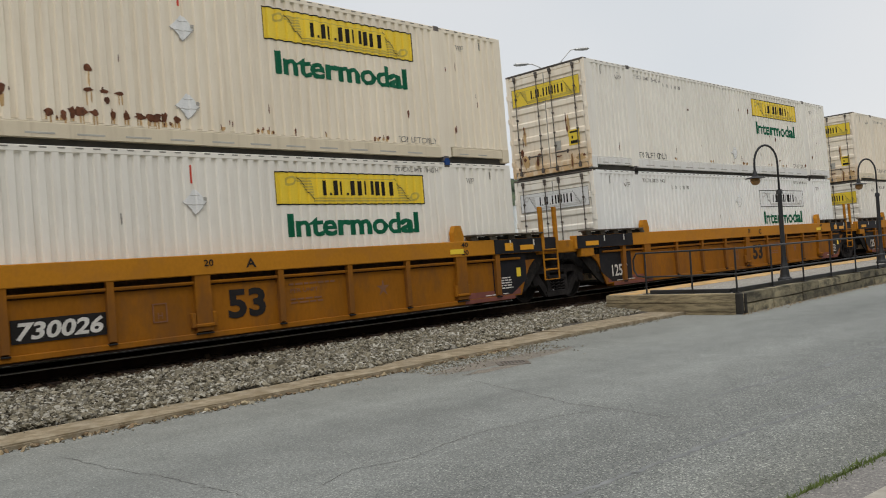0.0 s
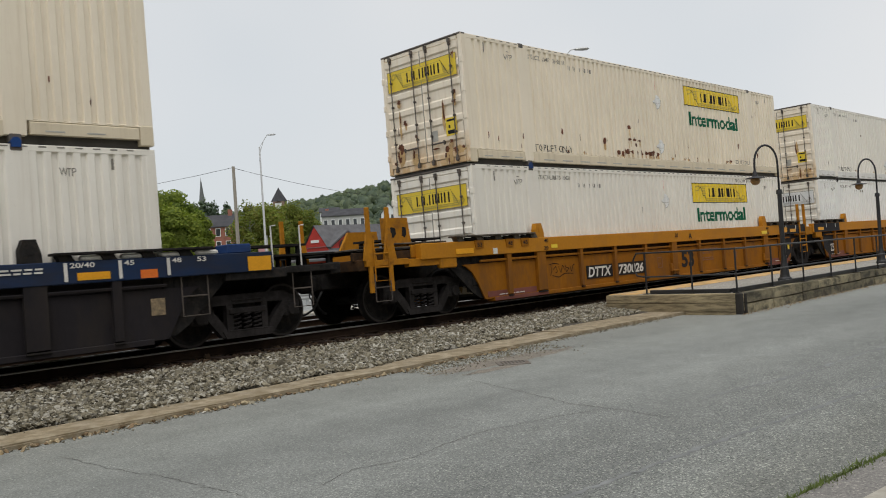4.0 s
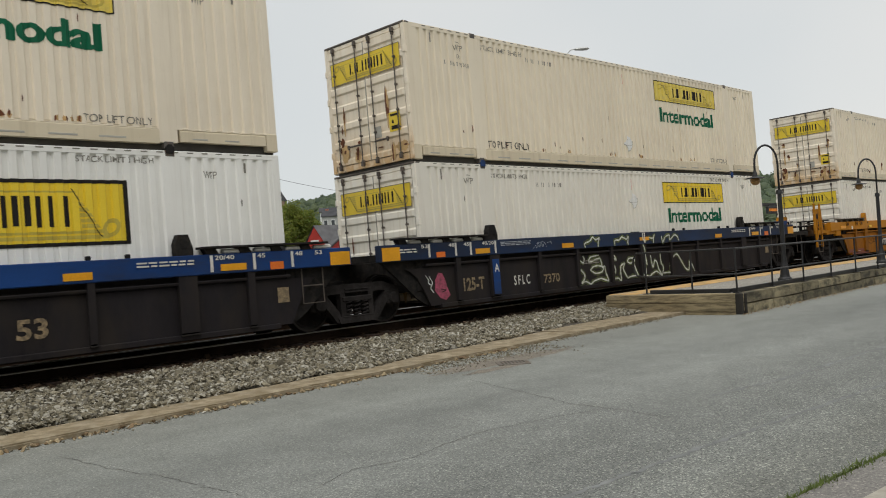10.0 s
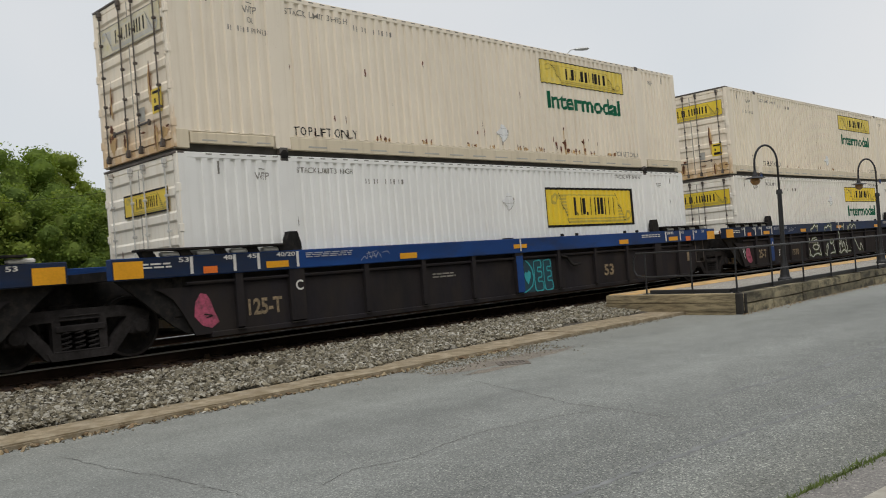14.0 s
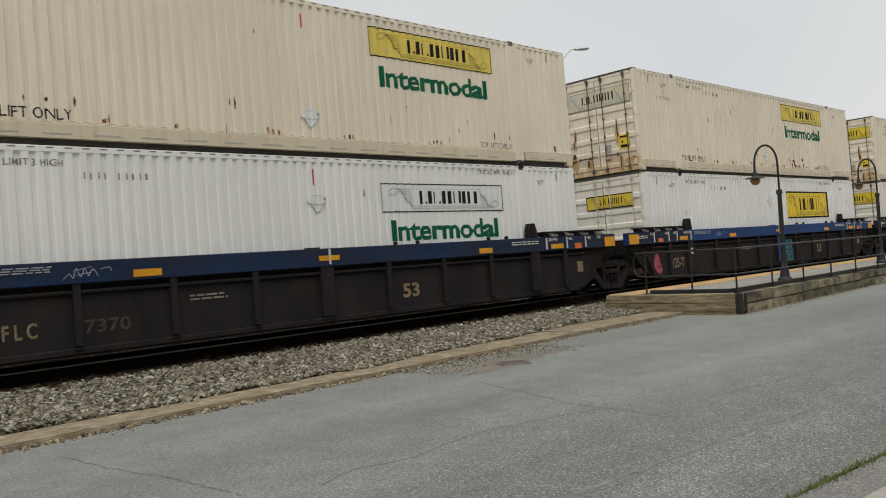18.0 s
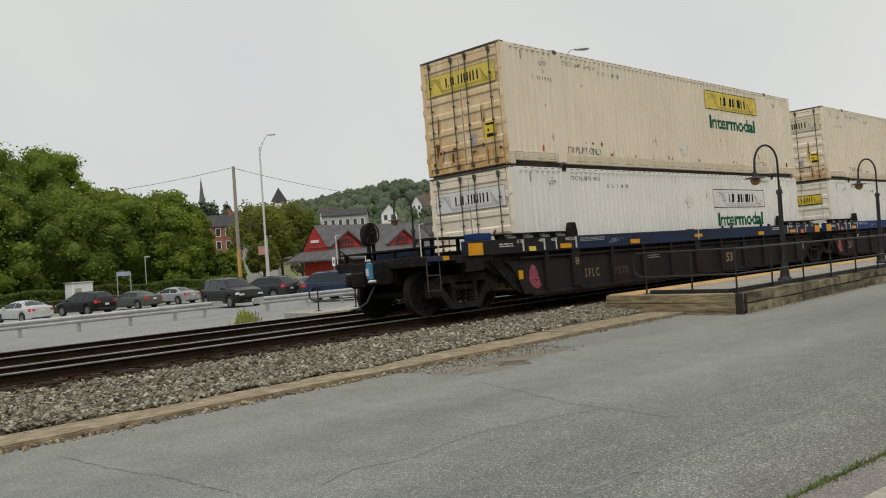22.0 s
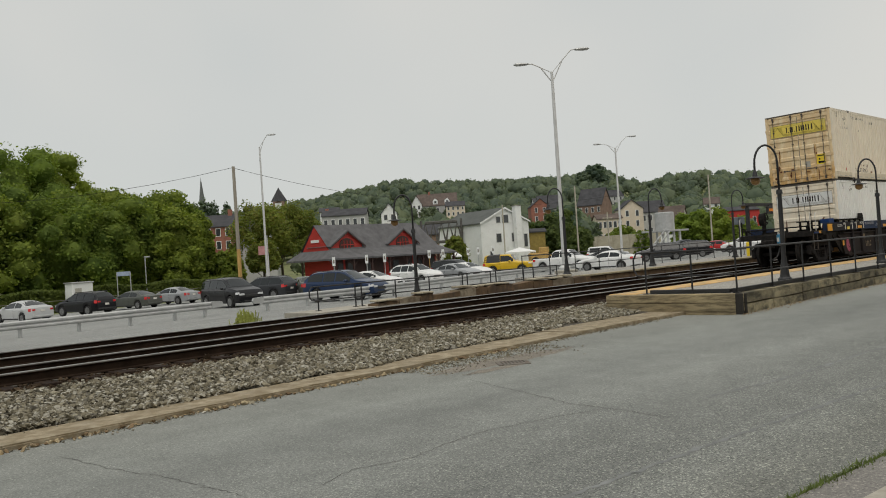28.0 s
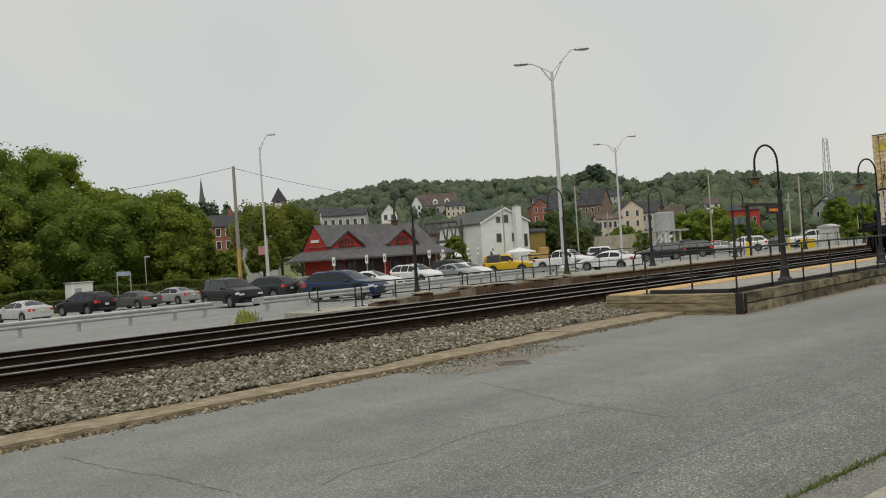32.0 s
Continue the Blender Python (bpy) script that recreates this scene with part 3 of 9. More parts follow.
    if upper and panel == "old":
        def pin_note():
            g = drape(letters("OR", 1.50, 1.64, 2.27, 2.37, 0.003), 0.005)
            for p in [drape(letters("PIN LIFT", 1.60, 2.02, 2.10, 2.19, 0.002), 0.005)] + [drape(sheet(1.10 + 0.065 * k, 1.125 + 0.065 * k, 2.10, 2.19)) for k in range(7) if k != 2]:
                g.add(p.v, p.f)
            return g
        part("pin_note", shared("pin", pin_note), ink, c, kind="stuff")
    part("width_note", shared("wtp", lambda: drape(letters("WTP", 1.44, 1.70, 2.44, 2.57, 0.007), 0.005).add(*(lambda h: (h.v, h.f))(drape(sheet(1.50, 1.64, 2.62, 2.635))))), ink, c, kind="stuff")
    part("width_note", shared("wtp2", lambda: drape(letters("WTP", 14.66, 14.90, 2.44, 2.56, 0.003), 0.005)), ink, c, kind="stuff")

    zn = 2.52 if upper else 2.45

    def number_bars():
        g = Geo()
        for k in range(10):
            if k != 4:
                h = drape(sheet(3.90 + k * 0.108, 3.92 + k * 0.108, zn - 0.05, zn + 0.05))
                g.add(h.v, h.f)
        return g
    part("number_mark", shared("numbers%.2f" % zn, number_bars), ink, c, kind="stuff")
    if red:
        part("red_mark", shared("redmark%d" % upper, lambda: drape(sheet(8.095, 8.128, 2.36, 2.66) if not upper else sheet(8.09, 8.13, 2.36, 2.62), 0.006)), RED, c)
    for zc in ((0.72, 2.0) if (upper and post_red) else (0.72,) if upper else (2.06,)):
        def diamond(r, zc=zc):
            return Geo().add([(8.14 - r, 0, zc), (8.14, 0, zc - r), (8.14 + r, 0, zc), (8.14, 0, zc + r)], [(0, 1, 2, 3)])
        rim = Geo()
        rim.v = diamond(0.226).v + diamond(0.205).v
        rim.f = [(0, 1, 5, 4), (1, 2, 6, 5)]
        pl = part("placard", shared("placard%.2f" % zc, lambda: drape(diamond(0.215), 0.012)), PANEL_WHITE, c, "white placard holder")
        part("placard_rim", shared("rim%.2f" % zc, lambda: drape(rim, 0.015)), SLOT, pl, kind="stuff")
        part("placard_clip", shared("clip%.2f" % zc, lambda: drape(sheet(8.30, 8.36, zc + 0.02, zc + 0.08).add(sheet(7.94, 8.34, zc - 0.055, zc - 0.045).v, [(0, 1, 2, 3)]).add(sheet(8.04, 8.22, zc + 0.10, zc + 0.108).v, [(0, 1, 2, 3)]), 0.017)), SLOT, pl, kind="stuff")
    if upper:
        for x in (1.985, 14.015):
            part("twist_lock", shared("lock%.2f" % x, lambda: Geo().prism_y([(x, -0.07), (x + 0.13, -0.07), (x + 0.14, 0.02), (x + 0.10, 0.07), (x + 0.04, 0.07), (x - 0.005, 0.02)], -HALF - 0.035, -1.15)), BLUE if lock_blue else SOOT, c)
        def blooms():
            g, r = Geo(), Geo()
            rb = random.Random(int(u * 7) + 3)
            x = 4.3
            while x < 12.4:
                for k in range(rb.randint(1, 4)):
                    h = drape(blob(x + 0.11 * k + rb.uniform(-0.03, 0.03), 0.37 + rb.uniform(0, 0.07), rb.uniform(0.010, 0.024), rb.uniform(0.02, 0.055), rb), 0.0055)
                    g.add(h.v, h.f)
                    h = drape(blob(x + 0.11 * k, 0.385, 0.03, 0.045, rb), 0.0045)
                    r.add(h.v, h.f)
                x += rb.uniform(0.5, 2.4)
            return g, r
        bl = blooms()
        part("rust_bloom", bl[0], RUST, c, kind="stuff")
        part("rust_halo", bl[1], RUST_RUN, c, kind="stuff")
    # vertical side marks near the ends
    part("side_tab", shared("tab", lambda: drape(sheet(0.70, 0.755, 2.52, 2.74).add(sheet(15.45, 15.49, 2.55, 2.72).v, [(0, 1, 2, 3)]))), ink, c, kind="stuff")
    # scuffs and small rust blooms
    g = Geo()
    for k in range(22 if upper else 5):
        cx, cz = rng.uniform(0.6, 15.6), rng.uniform(0.35, 0.9) if rng.random() < 0.6 else rng.uniform(0.5, 2.3)
        h = blob(cx, cz, rng.uniform(0.008, 0.02), rng.uniform(0.03, 0.10), rng)
        h = drape(h)
        g.add(h.v, h.f)
    part("scuff", g, RUST if upper else INK_FADED, c, kind="stuff")
    RIDERS.append((c, u, z))
    return c


def rust_band(c, spots, runs):
    """Rows of rust-eaten patches with pale runs below."""
    g, r = Geo(), Geo()
    rng = random.Random(5)
    for x, z, a, b in spots:
        h = drape(blob(x, z, a, b, rng), 0.007)
        g.add(h.v, h.f)
    for x, z, a, b in runs:
        h = drape(blob(x, z, a, b, rng, 9, 0.25), 0.005)
        r.add(h.v, h.f)
    part("rust_patch", g, RUST, c, kind="stuff")
    part("rust_run", r, RUST_RUN, c, kind="stuff")


def door_rust(c, spots, seed):
    """Rust-eaten blotches on the rear doors, each with a paler run below."""
    g, r = Geo(), Geo()
    rng = random.Random(seed)
    for x, z, a, b in spots:
        h = flat_rear(blob(x, z, a, b, rng, 13, 0.5), -0.0435)
        g.add(h.v, h.f)
        h = flat_rear(blob(x + 0.01, z - b * 1.3, a * 0.8, b * 1.7, rng, 11, 0.3), -0.0425)
        r.add(h.v, h.f)
    part("door_rust", g, RUST, c, kind="stuff")
    part("door_rust_run", r, RUST_RUN, c, kind="stuff")


LOW, HIGH = 0.32, 3.22
RNG = random.Random(11)
OFF = {"A": 0.0, "C": -19.50, "B": -38.90, "Z1": 23.47, "Z2": 43.0, "Z3": 62.45}
cu = "cream ribbed container, rust-streaked, stacked on another"
cl = "white ribbed container low in a railcar well"
container(OFF["A"], HIGH, cu + ", yellow sign", CREAM, RAIL_CREAM, DOOR_CREAM, "old", rng=RNG, lock_blue=True)
container(OFF["A"], LOW, cl + ", yellow sign", IVORY, RAIL_WHITE, DOOR_WHITE, "yellow", upper=False, rng=RNG)
cc = container(OFF["C"], HIGH, cu + ", dull faded sign", CREAM2, RAIL_CREAM, DOOR_CREAM, "old", rng=RNG, red=False, rear="pale")
rust_band(cc, [(10.15, 0.52, 0.05, 0.10), (10.30, 0.44, 0.05, 0.07), (10.48, 0.58, 0.06, 0.12), (10.62, 0.42, 0.04, 0.05), (11.28, 0.66, 0.04, 0.08), (11.32, 0.46, 0.05, 0.05), (11.62, 0.40, 0.05, 0.04), (10.92, 0.42, 0.04, 0.05), (10.46, 0.95, 0.03, 0.04)],
          [(10.15, 0.42, 0.03, 0.16), (10.31, 0.40, 0.025, 0.12), (10.48, 0.45, 0.035, 0.18), (10.62, 0.38, 0.02, 0.10), (11.28, 0.52, 0.022, 0.18), (11.33, 0.40, 0.025, 0.10), (11.62, 0.37, 0.02, 0.08), (10.92, 0.38, 0.02, 0.10), (10.46, 0.82, 0.016, 0.14)])
container(OFF["C"], LOW, cl + ", black-edged sign", WHITE, RAIL_WHITE, DOOR_WHITE, "yellow", word=False, big=True, upper=False, rng=RNG, red=False, rear="small", rods=ROD_PALE)
cbu = container(OFF["B"], HIGH, cu + ", rusty rear door", CREAM2, RAIL_CREAM, DOOR_RUSTY, "old", rng=RNG, rear="old")
part("red_tab", drape(sheet(1.28, 1.35, 0.36, 0.50), 0.006), RED, cbu)
cbl = container(OFF["B"], LOW, cl + ", white sign", WHITE, RAIL_WHITE, DOOR_CREAM, "white", upper=False, rng=RNG, rear="white")
door_rust(cbl, [(-1.0, 1.30, 0.05, 0.06), (-0.80, 1.05, 0.06, 0.05), (-1.02, 0.70, 0.05, 0.08), (-0.55, 0.50, 0.05, 0.06), (0.15, 1.25, 0.03, 0.05), (0.70, 1.40, 0.05, 0.05), (0.95, 1.10, 0.05, 0.07), (0.60, 0.60, 0.06, 0.06), (0.98, 0.45, 0.05, 0.06)], 9)
cz = container(OFF["Z1"] + 0.045, HIGH, "cream container with a row of rust holes, stacked above another", CREAM, RAIL_CREAM, DOOR_CREAM, "yellow", rng=RNG, post_red=True, lock_blue=True)
row = [(5.92, 0.46), (6.13, 0.44), (6.26, 0.50), (6.40, 0.50), (6.60, 0.50), (6.88, 0.49), (7.10, 0.49), (7.30, 0.49), (7.46, 0.49), (7.58, 0.48), (7.72, 0.50), (7.94, 0.48)]
rust_band(cz, [(x, z, 0.068 + 0.024 * math.sin(7 * x), 0.066 + 0.018 * math.cos(9 * x)) for x, z in row] + [(6.54, 1.16, 0.055, 0.055), (6.52, 0.84, 0.06, 0.03), (6.76, 0.83, 0.06, 0.03), (6.79, 0.70, 0.04, 0.05), (7.0, 0.82, 0.06, 0.03), (5.30, 0.74, 0.05, 0.08), (5.40, 0.75, 0.02, 0.03)],
          [(x + dx, z - 0.10, 0.016, 0.10) for x, z in row for dx in (-0.03, 0.02)] + [(6.54, 1.0, 0.014, 0.12), (6.50, 0.72, 0.012, 0.12), (6.56, 0.72, 0.014, 0.10), (6.98, 0.72, 0.013, 0.10), (7.03, 0.73, 0.012, 0.09), (5.30, 0.58, 0.03, 0.12)])
door_rust(cz, [(-0.80, 1.72, 0.07, 0.05), (-0.62, 1.20, 0.05, 0.06), (-0.80, 0.62, 0.06, 0.09), (-0.88, 0.38, 0.05, 0.06), (0.66, 0.40, 0.06, 0.07), (0.80, 0.56, 0.05, 0.04), (0.92, 0.36, 0.07, 0.08), (0.60, 0.26, 0.04, 0.05), (0.98, 1.62, 0.05, 0.06), (0.96, 1.42, 0.06, 0.04), (1.02, 2.48, 0.05, 0.04), (-0.30, 0.84, 0.03, 0.05)], 3)
container(OFF["Z1"] + 0.045, LOW, cl + ", yellow sign", IVORY, RAIL_WHITE, DOOR_WHITE, "yellow", upper=False, rng=RNG)
container(OFF["Z2"], HIGH, cu, IVORY, RAIL_WHITE, DOOR_CREAM, "yellow", rng=RNG)
container(OFF["Z2"], LOW, cl + ", white sign", WHITE, RAIL_WHITE, DOOR_WHITE, "white", upper=False, rng=RNG, rear="white")
container(OFF["Z3"], HIGH, cu, CREAM2, RAIL_CREAM, DOOR_CREAM, "yellow", rng=RNG)
container(OFF["Z3"], LOW, cl + ", yellow sign", IVORY, RAIL_WHITE, DOOR_WHITE, "yellow", upper=False, rng=RNG)


# -- well cars --
STIFF = ((0.84, 0.07), (2.0, 0.16), (3.6, 0.055), (5.1, 0.055), (6.59, 0.055), (8.1, 0.14), (9.6, 0.055), (11.13, 0.055), (12.6, 0.055), (14.14, 0.16), (15.3, 0.07))


def both(make):
    """A piece for the near side and its mirror image for the far side."""
    g = make()
    h = Geo()
    h.add(g.v, g.f)
    h.add([(x, -y, z) for x, y, z in g.v], [f[::-1] for f in g.f])
    return h


def side_plate():
    return both(lambda: Geo().prism_y([(-0.62, 1.02), (-0.50, 0.97), (-0.32, 0.84), (-0.16, 0.60), (-0.03, 0.36), (0.03, 0.24), (16.12, 0.24), (16.18, 0.36), (16.31, 0.60), (16.47, 0.84), (16.62, 0.97), (16.70, 1.02)], -1.395, -1.36))


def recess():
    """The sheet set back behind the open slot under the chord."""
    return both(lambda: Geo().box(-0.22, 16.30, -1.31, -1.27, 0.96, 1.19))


def end_slope():
    """Dark web plates that close the well's ends down to the sill."""
    g = Geo()
    for y in (-1.34, 1.28):
        g.prism_y([(-1.2, 1.18), (-0.95, 0.98), (-0.30, 0.42), (-0.05, 0.27), (0.1, 0.27), (0.1, 1.18)], y, y + 0.06)
        g.prism_y([(16.1, 1.18), (16.1, 0.27), (16.25, 0.27), (16.5, 0.42), (17.1, 0.98), (17.35, 1.18)], y, y + 0.06)
    return g


def top_chord(a, b):
    return both(lambda: Geo().box(a, b, -1.50, -1.33, 1.185, 1.51, 0.012))


def sill():
    return both(lambda: Geo().box(0.3, 15.85, -1.44, -1.20, 0.18, 0.27, 0.01))


def stiffener(w):
    g = Geo().prism_x([(-1.395, 0.27), (-1.47, 0.30), (-1.485, 1.185), (-1.395, 1.185)], -w, w)
    return g


def stiff_foot(w):
    return Geo().box(-w - 0.01, w + 0.01, -1.474, -1.395, 0.25, 0.275, 0.004)


def side_pipe():
    g = Geo()
    g.tube([(-0.1, -1.435, 1.07), (16.1, -1.435, 1.07)], 0.028, 6)
    return g


def pipe_drop():
    return Geo().tube([(9.75, -1.435, 1.05), (9.95, -1.45, 1.0), (10.1, -1.46, 0.84), (10.2, -1.47, 0.80), (10.42, -1.48, 0.82)], 0.03, 7)


def cross_members():
    g = Geo()
    for u in (1.0, 2.1, 4.0, 6.0, 8.1, 10.1, 12.1, 14.1, 15.2):
        g.box(u - 0.2, u + 0.2, -1.36, 1.36, 0.20, 0.315)
    return g


def guide(u, s):
    """A stacking guide that stands on the chord."""
    return Geo().prism_y([(u - 0.16, 1.51), (u + 0.14, 1.51), (u + 0.14, 1.62), (u + 0.07, 1.84), (u - 0.10, 1.84), (u - 0.16, 1.70)], s * 1.49, s * 1.36).box(u - 0.05, u + 0.04, s * 1.425 - 0.075, s * 1.425 + 0.075, 1.63, 1.73)


def walk_top(a, b):
    g = Geo()
    g.box(a, b, -1.56, -1.02 - 0.29, 1.60, 1.635, 0.006)
    for u in np.arange(a + 0.15, b, 0.62):
        g.prism_y([(u - 0.05, 1.51), (u + 0.16, 1.51), (u + 0.10, 1.60), (u - 0.10, 1.60)], -1.50, -1.36)
    return g


def packs(a, b):
    g = Geo()
    for u in np.arange(a + 0.4, b - 0.2, 0.62):
        g.box(u, u + 0.38, -1.47, -1.36, 1.512, 1.585, 0.02)
    return g


R_WHEEL = 0.48


def wheelset_geo():
    g = Geo()
    for s in (-1, 1):
        y = s * 0.765
        prof = [(0.0, -0.06), (0.10, -0.075), (0.13, -0.04), (0.36, -0.01), (0.40, -0.055), (0.465, -0.06), (0.478, -0.05), (0.48, 0.03), (0.505, 0.055), (0.50, 0.075), (0.40, 0.07), (0.36, 0.02), (0.12, 0.02), (0.0, 0.02)]
        prof = [(r, h if s < 0 else -h) for r, h in prof]
        g.lathe(prof if s < 0 else prof, (0, y, 0), "y", 28)
        g.lathe([(0.09, -0.10), (0.09, 0.0)] if s < 0 else [(0.09, 0.0), (0.09, 0.10)], (0, s * 0.93, 0), "y", 12)
        for k in range(3):
            a = k * math.tau / 3
            g.box(0.045 * math.cos(a) - 0.012, 0.045 * math.cos(a) + 0.012, s * 1.045 - 0.02, s * 1.045 + 0.02, 0.045 * math.sin(a) - 0.012, 0.045 * math.sin(a) + 0.012)
    g.cyl((0, -1.03, 0), (0, 1.03, 0), 0.085, n=12)
    return g


def tread_geo():
    g = Geo()
    for s in (-1, 1):
        prof = [(0.43, -0.064), (0.470, -0.064)] if s < 0 else [(0.470, 0.064), (0.43, 0.064)]
        n = 28
        vs = []
        for r, h in prof:
            vs += [(r * math.sin(i * math.tau / n), s * 0.765 + h, r * math.cos(i * math.tau / n)) for i in range(n)]
        g.add(vs, [(i, (i + 1) % n, n + (i + 1) % n, n + i) for i in range(n)])
    return g


def side_frame(s_side):
    """A cast truck side frame with two windows and a spring seat, about the truck's centre."""
    def one():
        g = Geo()
        y0, y1 = -1.13, -1.0
        g.prism_y([(-1.08, 0.60), (-0.62, 0.66), (0.62, 0.66), (1.08, 0.60), (1.10, 0.70), (0.66, 0.83), (-0.66, 0.83), (-1.10, 0.70)], y0, y1)
        g.prism_y([(-0.44, 0.10), (0.44, 0.10), (0.50, 0.22), (-0.50, 0.22)], y0 - 0.02, y1)
        for s in (-1, 1):
            q = [(s * 0.36, 0.10), (s * 0.50, 0.12), (s * 0.86, 0.56), (s * 0.74, 0.67), (s * 0.46, 0.34)]
            g.prism_y(q if s > 0 else q[::-1], y0, y1)
            q = [(s * 0.28, 0.22), (s * 0.40, 0.22), (s * 0.40, 0.68), (s * 0.28, 0.68)]
            g.prism_y(q if s > 0 else q[::-1], y0, y1)
            g.box(s * 0.915 - 0.17, s * 0.915 + 0.17, y0 - 0.01, y1 + 0.02, 0.36, 0.66, 0.03)
        g.box(-0.36, 0.36, y0 - 0.03, y1 + 0.05, 0.50, 0.60, 0.015).box(-0.38, 0.38, y0 - 0.025, y1, 0.205, 0.235, 0.01)
        for z in (0.665, 0.72):
            g.box(-0.30, 0.30, y0 - 0.022, y0, z, z + 0.022, 0.006)
        for s in (-1, 1):
            g.lathe([(0.02, -0.05), (0.10, -0.045), (0.12, -0.01), (0.12, 0.0)], (s * 0.915, y0 - 0.01, 0.49), "y", 12)
        return g
    g = one()
    if s_side > 0:
        g.v = [(x, -y, z) for x, y, z in g.v]
        g.f = [f[::-1] for f in g.f]
    return g


def springs():
    def one():
        g = Geo()
        for k in range(3):
            x = -0.2 + 0.2 * k
            pts = [(x + 0.075 * math.cos(a * 0.9), -1.10 + 0.05 * math.sin(a * 0.9), 0.225 + 0.275 * a / 27) for a in range(28)]
            g.tube(pts, 0.016, 5)
        return g
    return both(one)


def truck(car, u):
    fr = part("truck_frame", shared("truck_frame", lambda: side_frame(-1)), TRUCK, car)
    fr.location = (u, 0, 0)
    fr2 = part("truck_frame", shared("truck_frame_far", lambda: side_frame(1)), TRUCK, car)
    fr2.location = (u, 0, 0)
    pieces("spring", "springs", springs, TRUCK, fr)
    bo = part("bolster", shared("bolster", lambda: Geo().box(-0.22, 0.22, -1.05, 1.05, 0.50, 0.72, 0.03).box(-0.35, 0.35, -0.4, 0.4, 0.5, 0.9, 0.02)), SOOT, fr)
    for s in (-0.915, 0.915):
        w = part("wheelset", shared("wheelset", wheelset_geo, False), SOOT, car)
        pieces("wheel_rim", "tread", tread_geo, TREAD, w)
        m = pose(u + s, 0, R_WHEEL)
        w.matrix_basis = m
        WHEELS.append((w, m, R_WHEEL))


def plate(name, x0, x1, z0, z1, mat, car, y=-1.505, label=""):
    return part(name, Geo().box(x0, x1, y - 0.006, y + 0.004, z0, z1), mat, car, label)


def words(name, text, x0, x1, z0, z1, mat, car, y=-1.506, fat=0.02, slant=0.0, label=""):
    g = letters(text, x0, x1, z0, z1, fat, slant)
    g.v = [(x, y - 0.004, z) for x, _, z in g.v]
    return part(name, g, mat, car, label)


def fine_print(name, x0, x1, z0, z1, rows, mat, car, y=-1.506, seed=3):
    """Writing too small to read, as lines of short bars."""
    r, g = random.Random(seed), Geo()
    step = (z1 - z0) / rows
    for k in range(rows):
        x, z = x0, z0 + k * step
        end = x1 - r.uniform(0, 0.25) * (x1 - x0)
        while x < end:
            w = min(end - x, r.uniform(0.08, 0.2))
            g.box(x, x + w, y - 0.005, y + 0.002, z, z + step * 0.5)
            x += w + 0.035
    return part(name, g, mat, car, kind="stuff")


def strokes(name, lines, r, mat, car, y=-1.49, curve=True):
    """Spray-paint lines: smooth flat ribbons that thin out at their ends."""
    g = Geo()
    for ln in lines:
        p = [Vector(q) for q in ln]
        path = []
        for k in range(len(p) - 1):
            a, b, c, d = p[max(k - 1, 0)], p[k], p[k + 1], p[min(k + 2, len(p) - 1)]
            m = 5 if curve else 1
            for i in range(m):
                t = i / m
                path.append(b + (c - a) * 0.35 * t * (1 - t) ** 2 + (3 * t * t - 2 * t ** 3) * (c - b) - (d - b) * 0.35 * t * t * (1 - t))
        path.append(p[-1])
        n, o = len(path), len(g.v)
        for k, q in enumerate(path):
            t = (path[min(k + 1, n - 1)] - path[max(k - 1, 0)])
            t = Vector((-t.y, t.x)).normalized() if t.length > 1e-6 else Vector((0, 1))
            w = r * (0.55 + 0.45 * min(1.0, k / 4, (n - 1 - k) / 4)) * (1 + 0.15 * math.sin(k * 1.7))
            yy = y - 0.00012 * k
            g.v += [(q.x - t.x * w, yy, q.y - t.y * w), (q.x + t.x * w, yy, q.y + t.y * w)]
        g.f += [(o + 2 * k, o + 2 * k + 2, o + 2 * k + 3, o + 2 * k + 1) for k in range(n - 1)]
    return part(name, g, mat, car, kind="stuff")


def coupler(car, s, x_end):
    """The draft gear and knuckle at a free end; s is -1 at the rear, 1 at the front."""
    X = lambda d: x_end + s * d
    bx = lambda g, a, b, *r: g.box(min(X(a), X(b)), max(X(a), X(b)), *r)
    g = bx(Geo(), -0.5, 0.02, -0.12, 0.12, 0.76, 0.98, 0.02)
    bx(g, 0.0, 0.16, -0.19, 0.19, 0.70, 1.04, 0.04)
    bx(g, 0.14, 0.34, -0.19, -0.08, 0.72, 1.02, 0.03)
    bx(g, 0.14, 0.28, 0.06, 0.18, 0.74, 1.00, 0.03)
    part("coupler", g, SOOT, car)
    hose = [(X(-0.15), -0.30, 0.80), (X(0.0), -0.32, 0.62), (X(0.12), -0.28, 0.40), (X(0.28), -0.2, 0.30), (X(0.42), -0.1, 0.27)]
    part("air_hose", Geo().tube(hose, 0.024, 7), HOSE, car, smooth=True)


WALKWAY = surface("worn_walkway_steel", (0.105, 0.088, 0.066), 0.75, vary=0.35, dirt=(0.03, 0.024, 0.018), amount=0.5, spec=0.2)
# Dark brown with the slot's inner shade in it, and grime; also for the end deck.
SLOT_BROWN = surface("grimy_shaded_slot_steel", (0.060, 0.032, 0.014), 0.8, vary=0.35, dirt=(0.02, 0.015, 0.012), amount=0.5, spec=0.1)


